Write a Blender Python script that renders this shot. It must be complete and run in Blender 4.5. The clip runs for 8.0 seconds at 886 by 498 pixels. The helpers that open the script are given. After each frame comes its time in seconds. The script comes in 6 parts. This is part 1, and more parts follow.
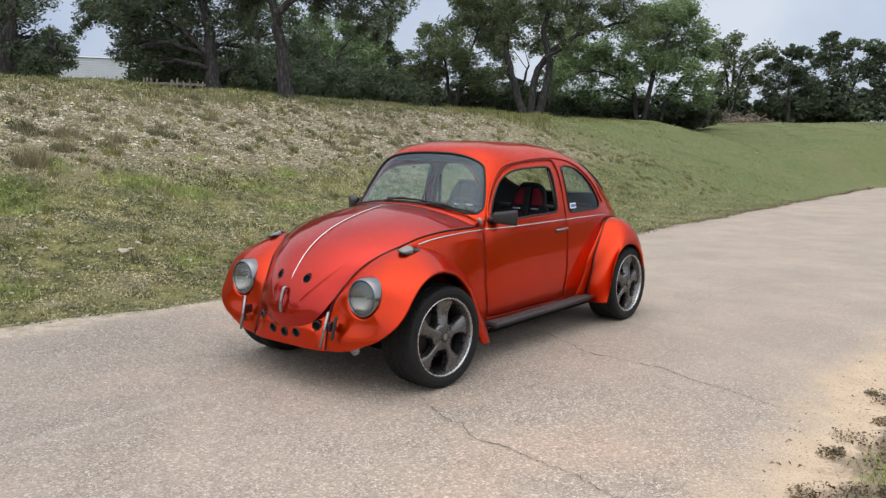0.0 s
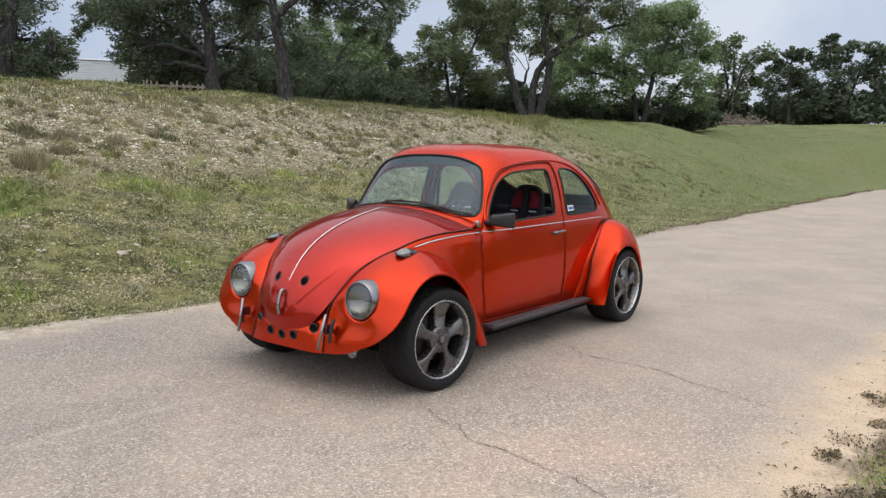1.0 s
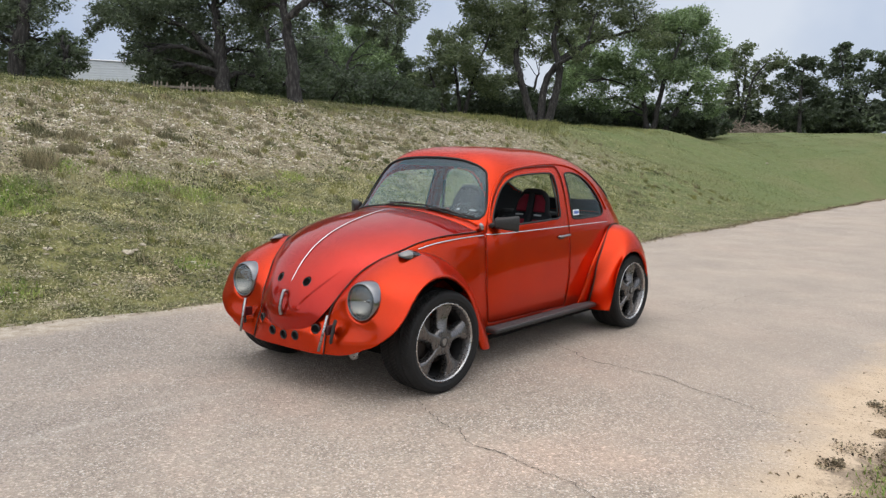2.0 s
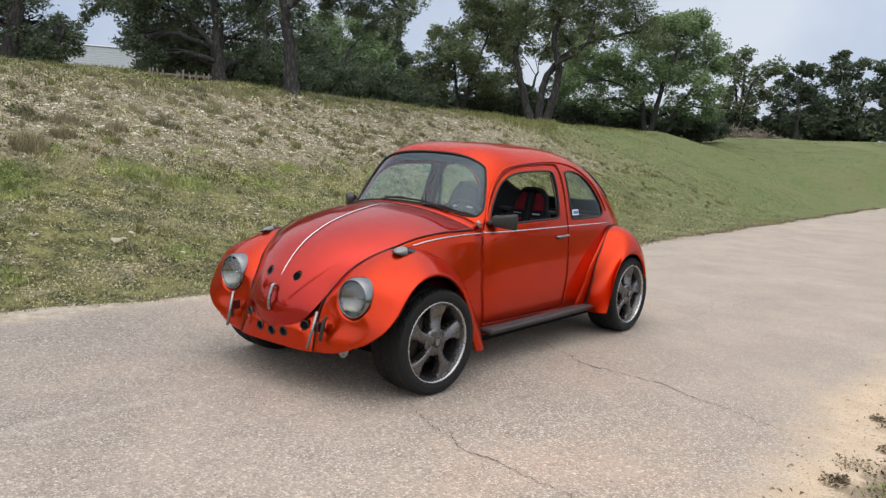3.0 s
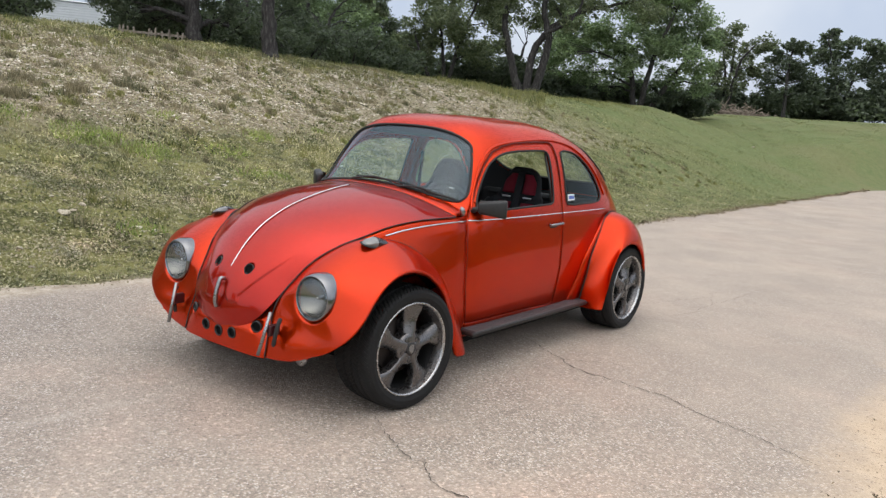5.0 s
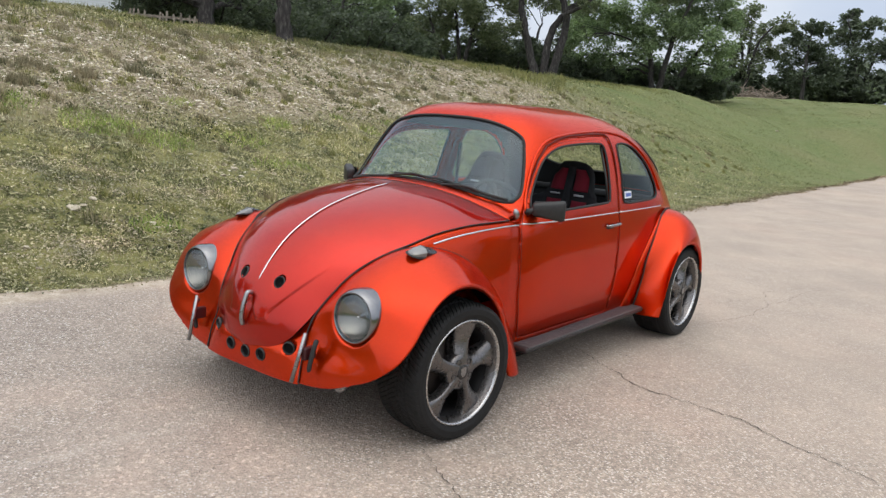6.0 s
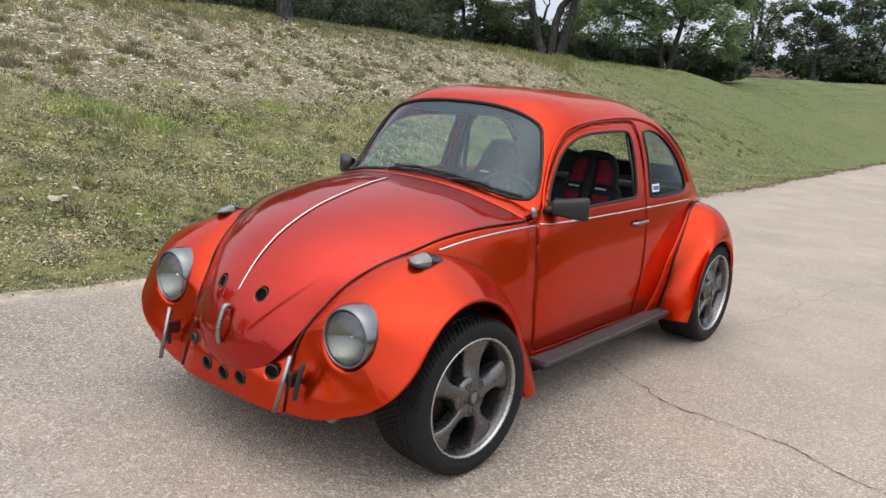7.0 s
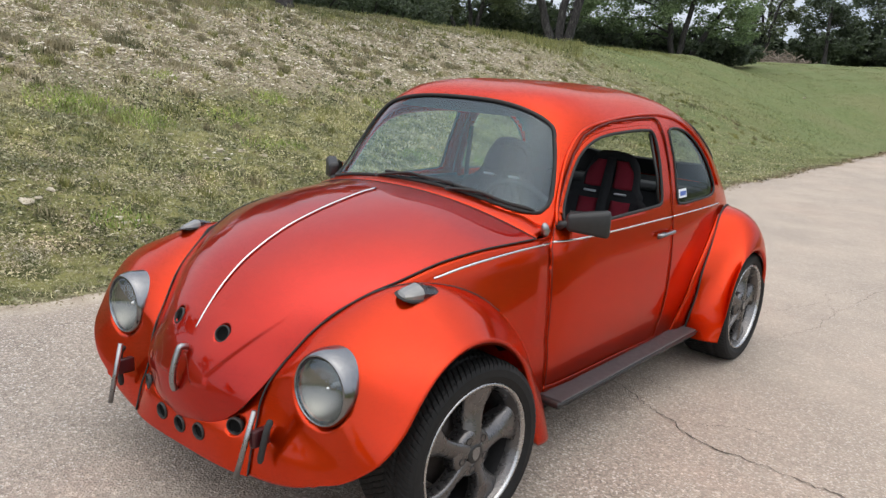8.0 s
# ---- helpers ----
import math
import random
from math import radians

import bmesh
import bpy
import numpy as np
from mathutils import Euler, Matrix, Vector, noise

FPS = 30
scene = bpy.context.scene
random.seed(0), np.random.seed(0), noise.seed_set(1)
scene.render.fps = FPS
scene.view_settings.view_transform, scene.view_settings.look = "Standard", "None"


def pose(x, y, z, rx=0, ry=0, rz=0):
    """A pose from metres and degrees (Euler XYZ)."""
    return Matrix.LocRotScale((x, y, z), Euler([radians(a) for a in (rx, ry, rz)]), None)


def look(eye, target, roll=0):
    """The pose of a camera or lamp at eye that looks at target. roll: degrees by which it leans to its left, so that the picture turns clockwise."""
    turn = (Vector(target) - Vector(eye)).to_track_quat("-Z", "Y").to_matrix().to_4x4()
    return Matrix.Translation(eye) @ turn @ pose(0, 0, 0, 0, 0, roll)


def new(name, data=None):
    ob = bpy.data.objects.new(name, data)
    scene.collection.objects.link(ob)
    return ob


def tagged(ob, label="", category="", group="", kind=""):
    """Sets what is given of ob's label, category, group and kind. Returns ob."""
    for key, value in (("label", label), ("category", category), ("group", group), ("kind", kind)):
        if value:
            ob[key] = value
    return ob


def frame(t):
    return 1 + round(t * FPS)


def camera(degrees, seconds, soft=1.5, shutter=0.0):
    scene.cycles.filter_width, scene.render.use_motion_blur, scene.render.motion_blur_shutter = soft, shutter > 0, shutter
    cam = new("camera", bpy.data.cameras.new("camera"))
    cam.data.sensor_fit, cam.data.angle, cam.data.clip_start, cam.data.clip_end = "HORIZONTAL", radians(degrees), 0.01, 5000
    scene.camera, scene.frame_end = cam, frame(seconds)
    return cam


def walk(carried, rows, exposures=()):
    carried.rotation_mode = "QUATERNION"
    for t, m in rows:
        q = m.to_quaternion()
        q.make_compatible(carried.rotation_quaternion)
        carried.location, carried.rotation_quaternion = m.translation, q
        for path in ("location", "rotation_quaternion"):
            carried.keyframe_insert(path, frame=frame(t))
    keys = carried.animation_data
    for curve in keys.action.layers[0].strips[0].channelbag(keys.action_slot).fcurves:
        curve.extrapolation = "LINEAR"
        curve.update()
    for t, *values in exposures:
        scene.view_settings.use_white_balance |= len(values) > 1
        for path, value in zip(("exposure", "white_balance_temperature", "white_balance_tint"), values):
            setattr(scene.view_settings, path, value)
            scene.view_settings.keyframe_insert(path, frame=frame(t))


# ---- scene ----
cam = camera(58.3, 8.0, soft=1.38)
PATH = [
    (0, (3.505, -3.482, 1.399), (2.272, -1.93, 1.135), 0.6),
    (0.5, (3.511, -3.482, 1.401), (2.281, -1.927, 1.14), 0.5),
    (1, (3.523, -3.476, 1.403), (2.289, -1.924, 1.144), 0.6),
    (1.5, (3.541, -3.465, 1.399), (2.296, -1.92, 1.146), 0.8),
    (3, (3.438, -3.341, 1.374), (2.199, -1.791, 1.118), 2.9),
    (3.5, (3.252, -3.256, 1.386), (2.042, -1.687, 1.11), 4.0),
    (4, (3.189, -3.201, 1.395), (2.004, -1.619, 1.092), 4.6),
    (4.2, (3.167, -3.17, 1.388), (1.988, -1.585, 1.076), 4.8),
    (5.3, (2.987, -2.723, 1.41), (1.788, -1.159, 1.068), 4.3),
    (5.5, (2.913, -2.678, 1.413), (1.713, -1.118, 1.059), 4.3),
    (6, (2.622, -2.586, 1.422), (1.413, -1.036, 1.051), 4.2),
    (6.5, (2.454, -2.474, 1.459), (1.243, -0.931, 1.065), 4.2),
    (7, (2.328, -2.229, 1.426), (1.116, -0.693, 1.01), 4.1),
    (7.5, (2.234, -1.996, 1.482), (1.021, -0.466, 1.049), 3.9),
    (8, (2.05, -1.831, 1.457), (0.83, -0.311, 1.007), 3.7),
]
walk(cam, [(t, look(eye, target, roll)) for t, eye, target, roll in PATH], exposures=((0.0, 0.92), (4.0, 0.96), (8.0, 1.08)))

# world, sun and exposure: a bright overcast day
world = bpy.data.worlds.new("world")
scene.world = world
world.use_nodes = True
wt = world.node_tree
sky = wt.nodes.new("ShaderNodeTexSky")
sky.sky_type, sky.sun_disc = "NISHITA", False
sky.sun_elevation, sky.sun_rotation = radians(76), radians(157)
sky.air_density, sky.dust_density = 1.0, 3.0
cloud = wt.nodes.new("ShaderNodeMix")
cloud.data_type = "RGBA"
cloud.inputs[0].default_value = 0.78
where, puff = wt.nodes.new("ShaderNodeTexCoord"), wt.nodes.new("ShaderNodeTexNoise")
puff.inputs["Scale"].default_value, puff.inputs["Detail"].default_value, puff.inputs["Roughness"].default_value = 2.6, 5.0, 0.55
wt.links.new(where.outputs["Generated"], puff.inputs["Vector"])
grey = wt.nodes.new("ShaderNodeValToRGB")
grey.color_ramp.elements[0].position, grey.color_ramp.elements[0].color = 0.36, (0.60, 0.70, 0.90, 1)
grey.color_ramp.elements[1].position, grey.color_ramp.elements[1].color = 0.66, (0.92, 0.97, 1.06, 1)
lift = wt.nodes.new("ShaderNodeMix")
lift.data_type, lift.blend_type = "RGBA", "MULTIPLY"
lift.inputs[0].default_value, lift.inputs[7].default_value = 1.0, (8.2, 8.3, 8.5, 1)
wt.links.new(puff.outputs["Fac"], grey.inputs[0])
wt.links.new(grey.outputs[0], lift.inputs[6])
wt.links.new(lift.outputs[2], cloud.inputs[7])
wt.links.new(sky.outputs[0], cloud.inputs[6])
# the cloud layer brightens evenly, and turns warmer, towards the hidden sun overhead
toward, power, glow, whole = wt.nodes.new("ShaderNodeVectorMath"), wt.nodes.new("ShaderNodeMath"), wt.nodes.new("ShaderNodeVectorMath"), wt.nodes.new("ShaderNodeVectorMath")
toward.operation, power.operation, glow.operation, whole.operation = "DOT_PRODUCT", "POWER", "SCALE", "ADD"
toward.inputs[1].default_value = (0.11, -0.22, 0.97)
power.use_clamp, power.inputs[1].default_value = True, 2.8
glow.inputs[0].default_value = (14.2, 13.3, 11.8)
wt.links.new(where.outputs["Generated"], toward.inputs[0])
wt.links.new(toward.outputs["Value"], power.inputs[0])
wt.links.new(power.outputs[0], glow.inputs["Scale"])
wt.links.new(cloud.outputs[2], whole.inputs[0])
wt.links.new(glow.outputs[0], whole.inputs[1])
wt.links.new(whole.outputs[0], wt.nodes["Background"].inputs[0])
wt.nodes["Background"].inputs[1].default_value = 0.056

sun = new("sun", bpy.data.lights.new("sun", "SUN"))
sun.data.energy, sun.data.angle, sun.data.color = 0.5, radians(170), (1.0, 0.985, 0.96)
sun.matrix_world = look((2, -3, 18), (0, 1, 0))

# ---------------------------------------------------------------- tools
from math import cos, pi, sin

rng = np.random.default_rng(7)


def material(name, color, rough=0.6, metal=0.0, coat=0.0, spec=0.5):
    m = bpy.data.materials.new(name)
    m.use_nodes = True
    b = m.node_tree.nodes["Principled BSDF"]
    b.inputs["Base Color"].default_value = (*color, 1)
    b.inputs["Roughness"].default_value = rough
    b.inputs["Metallic"].default_value = metal
    b.inputs["Coat Weight"].default_value = coat
    b.inputs["Coat Roughness"].default_value = 0.03
    b.inputs["Coat IOR"].default_value = 1.45
    b.inputs["Specular IOR Level"].default_value = spec
    return m


def node(m, kind, **values):
    n = m.node_tree.nodes.new(kind)
    for key, value in values.items():
        n.inputs[key].default_value = value
    return n


def wire(m, a, b):
    m.node_tree.links.new(a, b)


def coords(m):
    return node(m, "ShaderNodeTexCoord").outputs["Object"]


def grain(m, scale, detail=4.0, rough=0.55, at=None):
    n = node(m, "ShaderNodeTexNoise", Scale=scale, Detail=detail, Roughness=rough)
    wire(m, at if at is not None else coords(m), n.inputs["Vector"])
    return n.outputs["Fac"]


def ramp(m, fac, stops):
    n = m.node_tree.nodes.new("ShaderNodeValToRGB")
    el = n.color_ramp.elements
    while len(el) < len(stops):
        el.new(0.5)
    for e, (p, c) in zip(el, stops):
        e.position, e.color = p, (*(c if isinstance(c, tuple) else (c, c, c)), 1)
    wire(m, fac, n.inputs["Fac"])
    return n.outputs["Color"]


def mix(m, fac, a, b, mode="MIX"):
    n = m.node_tree.nodes.new("ShaderNodeMix")
    n.data_type, n.blend_type = "RGBA", mode
    for socket, value in ((n.inputs[0], fac), (n.inputs[6], a), (n.inputs[7], b)):
        if isinstance(value, (int, float)):
            socket.default_value = value
        elif isinstance(value, tuple):
            socket.default_value = (*value, 1)
        else:
            wire(m, value, socket)
    return n.outputs[2]


def calc(m, op, a, b=0.0, clamp=False):
    n = m.node_tree.nodes.new("ShaderNodeMath")
    n.operation, n.use_clamp = op, clamp
    for socket, value in ((n.inputs[0], a), (n.inputs[1], b)):
        if isinstance(value, (int, float)):
            socket.default_value = value
        else:
            wire(m, value, socket)
    return n.outputs[0]


def bsdf(m):
    return m.node_tree.nodes["Principled BSDF"]


def set_color(m, out):
    wire(m, out, bsdf(m).inputs["Base Color"])


def bump(m, height, strength=0.3, distance=0.01):
    n = node(m, "ShaderNodeBump", Strength=strength, Distance=distance)
    wire(m, height, n.inputs["Height"])
    wire(m, n.outputs[0], bsdf(m).inputs["Normal"])


def spline(points, n):
    """n points along a smooth curve through the given ones."""
    p = np.array(points, float)
    p = np.vstack([2 * p[0] - p[1], p, 2 * p[-1] - p[-2]])
    t = np.linspace(0, len(p) - 3 - 1e-9, n)
    k = t.astype(int)
    f = (t - k)[:, None]
    a, b, c, d = p[k], p[k + 1], p[k + 2], p[k + 3]
    return 0.5 * (2 * b + (c - a) * f + (2 * a - 5 * b + 4 * c - d) * f ** 2 + (3 * b - a - 3 * c + d) * f ** 3)


def even(points, n, closed=False):
    """n points at even steps along a polyline."""
    p = np.array(points, float)
    if closed:
        p = np.vstack([p, p[:1]])
    s = np.concatenate([[0], np.cumsum(np.linalg.norm(np.diff(p, axis=0), axis=1))])
    t = np.linspace(0, s[-1], n, endpoint=not closed)
    return np.stack([np.interp(t, s, p[:, i]) for i in range(p.shape[1])], axis=1)


def sheet(grid, wrap_u=False, wrap_v=False):
    """Quads over a grid of points (nu, nv, 3)."""
    nu, nv = grid.shape[:2]
    faces = []
    for i in range(nu if wrap_u else nu - 1):
        for j in range(nv if wrap_v else nv - 1):
            a, b = i * nv + j, i * nv + (j + 1) % nv
            c, d = ((i + 1) % nu) * nv + (j + 1) % nv, ((i + 1) % nu) * nv + j
            faces.append((a, b, c, d))
    return grid.reshape(-1, 3).tolist(), faces


def join(*geos):
    verts, faces = [], []
    for v, f in geos:
        k = len(verts)
        verts += [tuple(p) for p in v]
        faces += [tuple(i + k for i in q) for q in f]
    return verts, faces


def moved(geo, m):
    return [tuple(m @ Vector(p)) for p in geo[0]], geo[1]


def mirrored(geo):
    return [(-x, y, z) for x, y, z in geo[0]], [tuple(reversed(f)) for f in geo[1]]


def tube(points, r, seg=8, closed=False, cap=True):
    """A round bar along a polyline; r is one radius or one per point."""
    p = np.array(points, float)
    n = len(p)
    r = np.full(n, r) if np.isscalar(r) else np.array(r, float)
    d = np.roll(p, -1, 0) - np.roll(p, 1, 0) if closed else np.gradient(p, axis=0)
    d /= np.linalg.norm(d, axis=1)[:, None] + 1e-12
    side = np.cross(d[0], (0.31, 0.17, 0.93))
    rings = []
    for i in range(n):
        side = side - d[i] * side.dot(d[i])
        side /= np.linalg.norm(side) + 1e-12
        up = np.cross(d[i], side)
        a = np.linspace(0, 2 * pi, seg, endpoint=False)[:, None]
        rings.append(p[i] + r[i] * (np.cos(a) * side + np.sin(a) * up))
    v, f = sheet(np.array(rings), wrap_u=closed, wrap_v=True)
    if cap and not closed:
        f = f + [tuple(reversed(range(seg))), tuple(range((n - 1) * seg, n * seg))]
        f = [tuple(q) for q in f]
    return v, f


def lathe(profile, seg=48):
    """A profile of (axial x, radius) turned about the x axis."""
    a = np.linspace(0, 2 * pi, seg, endpoint=False)
    g = np.array([[(x, r * cos(t), r * sin(t)) for t in a] for x, r in profile])
    return sheet(g, wrap_v=True)


def box(cx, cy, cz, sx, sy, sz):
    v = [(cx + i * sx / 2, cy + j * sy / 2, cz + k * sz / 2) for i in (-1, 1) for j in (-1, 1) for k in (-1, 1)]
    return v, [(0, 1, 3, 2), (4, 6, 7, 5), (0, 4, 5, 1), (2, 3, 7, 6), (0, 2, 6, 4), (1, 5, 7, 3)]


def mesh_of(name, geo, mat, smooth=True):
    me = bpy.data.meshes.new(name)
    me.from_pydata([tuple(p) for p in geo[0]], [], [tuple(f) for f in geo[1]])
    me.validate()
    if mat:
        me.materials.append(mat)
    me.polygons.foreach_set("use_smooth", [smooth] * len(me.polygons))
    me.update()
    return me


def part(name, geo, mat, parent=None, label="", smooth=True, solid=0.0, bevel=0.0, tidy=True):
    """Links the geometry as ONE mesh object under a thing or a part."""
    me = mesh_of(name, geo, mat, smooth)
    if tidy:
        bm = bmesh.new()
        bm.from_mesh(me)
        bmesh.ops.remove_doubles(bm, verts=bm.verts, dist=1e-5)
        bmesh.ops.recalc_face_normals(bm, faces=bm.faces)
        bm.to_mesh(me)
        bm.free()
    ob = new(name, me)
    if parent:
        ob.parent = parent
    if label:
        tagged(ob, label)
    if bevel:
        b = ob.modifiers.new("bevel", "BEVEL")
        b.width, b.segments, b.limit_method, b.angle_limit = bevel, 2, "ANGLE", radians(40)
    if solid:
        s = ob.modifiers.new("thickness", "SOLIDIFY")
        s.thickness, s.offset = solid, -1
    return ob


def stuff(name, verts, faces, mat, smooth=False):
    """Many small pieces as one quick mesh; faces is an array of equal length rows."""
    me = bpy.data.meshes.new(name)
    nf, k = faces.shape
    me.vertices.add(len(verts))
    me.vertices.foreach_set("co", np.ascontiguousarray(verts, dtype=np.float32).ravel())
    me.loops.add(nf * k)
    me.loops.foreach_set("vertex_index", faces.ravel().astype(np.int32))
    me.polygons.add(nf)
    me.polygons.foreach_set("loop_start", (np.arange(nf) * k).astype(np.int32))
    me.polygons.foreach_set("use_smooth", [smooth] * nf)
    me.materials.append(mat)
    me.update(calc_edges=True)
    me.validate()
    return new(name, me)


def thing(name, label, category, group="", kind=""):
    return tagged(new(name), label, category, group, kind)

# ---------------------------------------------------------------- materials
def paint_material(name, deep, light, coat):
    m = material(name, deep, rough=0.28, metal=0.88, coat=coat)
    bsdf(m).inputs["Specular Tint"].default_value = (1.0, 0.45, 0.30, 1)
    p = coords(m)
    flake = grain(m, 900, 2, 0.6, p)
    big = grain(m, 3.0, 3, 0.5, p)
    set_color(m, mix(m, ramp(m, big, [(0.35, 0.0), (0.7, 1.0)]), deep, light))
    wire(m, ramp(m, flake, [(0.3, 0.25), (0.7, 0.33)]), bsdf(m).inputs["Roughness"])
    dust = grain(m, 14, 5, 0.65, p)
    wire(m, ramp(m, dust, [(0.45, 0.015), (0.8, 0.06)]), bsdf(m).inputs["Coat Roughness"])
    return m


def rubber_material(name, c, rough=0.75):
    m = material(name, (c, c, c * 1.02), rough=rough)
    n = grain(m, 60, 5)
    set_color(m, ramp(m, n, [(0.3, c * 0.8), (0.75, c * 1.35)]))
    bump(m, n, 0.15, 0.002)
    return m


def metal_material(name, c, rough, metal=1.0, scale=40):
    m = material(name, c, rough=rough, metal=metal)
    n = grain(m, scale, 4)
    set_color(m, mix(m, n, tuple(x * 0.82 for x in c), tuple(min(1, x * 1.12) for x in c)))
    wire(m, ramp(m, n, [(0.3, rough * 0.75), (0.75, rough * 1.35)]), bsdf(m).inputs["Roughness"])
    return m


def glass_material(name, tint, gloss=0.06, shine_tint=(0.76, 0.90, 1.0)):
    m = bpy.data.materials.new(name)
    m.use_nodes = True
    t = m.node_tree
    t.nodes.remove(t.nodes["Principled BSDF"])
    clear, shine = t.nodes.new("ShaderNodeBsdfTransparent"), t.nodes.new("ShaderNodeBsdfGlossy")
    clear.inputs[0].default_value = (*tint, 1)
    shine.inputs["Roughness"].default_value = 0.02
    shine.inputs[0].default_value = (*shine_tint, 1)
    f, mx = t.nodes.new("ShaderNodeLayerWeight"), t.nodes.new("ShaderNodeMixShader")
    f.inputs[0].default_value = 0.5
    steep = calc(m, "POWER", f.outputs["Facing"], 5.0)
    t.links.new(calc(m, "ADD", calc(m, "MULTIPLY", steep, 1 - gloss), gloss, True), mx.inputs[0])
    t.links.new(clear.outputs[0], mx.inputs[1])
    t.links.new(shine.outputs[0], mx.inputs[2])
    t.links.new(mx.outputs[0], t.nodes["Material Output"].inputs[0])
    return m


def fabric_material(name, c):
    m = material(name, c, rough=0.9)
    n = grain(m, 180, 3)
    set_color(m, mix(m, n, tuple(x * 0.6 for x in c), tuple(x * 1.3 for x in c)))
    bump(m, n, 0.08, 0.002)
    return m


def leaf_material(name, dark, light):
    m = material(name, dark, rough=0.55, spec=0.3)
    g = m.node_tree.nodes.new("ShaderNodeNewGeometry")
    c = ramp(m, g.outputs["Random Per Island"], [(0.0, dark), (0.7, light), (1.0, tuple(x * 1.35 for x in light))])
    big = grain(m, 0.6, 3)
    c = mix(m, ramp(m, big, [(0.35, 0.0), (0.65, 0.45)]), c, tuple(x * 0.9 for x in dark))
    set_color(m, c)
    through_, mx = node(m, "ShaderNodeBsdfTranslucent"), node(m, "ShaderNodeMixShader")
    wire(m, mix(m, 1.0, c, (1.2, 1.35, 0.9), "MULTIPLY"), through_.inputs[0])
    mx.inputs[0].default_value = 0.38
    wire(m, bsdf(m).outputs[0], mx.inputs[1])
    wire(m, through_.outputs[0], mx.inputs[2])
    wire(m, mx.outputs[0], m.node_tree.nodes["Material Output"].inputs[0])
    return m


def bark_material():
    m = material("oak_bark", (0.10, 0.085, 0.07), rough=0.95)
    p = coords(m)
    st = node(m, "ShaderNodeMapping")
    st.inputs["Scale"].default_value = (9, 9, 2.2)
    wire(m, p, st.inputs["Vector"])
    n = grain(m, 2.2, 8, 0.65, st.outputs[0])
    set_color(m, ramp(m, n, [(0.36, (0.012, 0.011, 0.011)), (0.52, (0.034, 0.031, 0.030)), (0.66, (0.085, 0.080, 0.076)), (0.82, (0.17, 0.165, 0.158))]))
    bump(m, n, 0.8, 0.04)
    return m


def sand(m, p):
    """Pale pinkish sand with fine grit."""
    fine, mid = grain(m, 120, 5, 0.75, p), grain(m, 5, 5, 0.6, p)
    c = mix(m, ramp(m, mid, [(0.35, 0.0), (0.68, 1.0)]), (0.49, 0.375, 0.258), (0.60, 0.475, 0.340))
    c = mix(m, 0.7, c, ramp(m, fine, [(0.28, 0.50), (0.5, 1.0), (0.72, 1.30)]), "MULTIPLY")
    return mix(m, ramp(m, grain(m, 48, 3, 0.6, p), [(0.60, 0.0), (0.65, 0.85)]), c, (0.15, 0.105, 0.072))


def pale_dirt(m, p):
    """Pale grey-tan dirt along the grass."""
    fine, mid = grain(m, 70, 6, 0.75, p), grain(m, 9, 5, 0.65, p)
    c = mix(m, ramp(m, mid, [(0.38, 0.0), (0.64, 1.0)]), (0.33, 0.27, 0.20), (0.56, 0.49, 0.40))
    return mix(m, 0.8, c, ramp(m, fine, [(0.30, 0.45), (0.5, 1.0), (0.72, 1.25)]), "MULTIPLY")


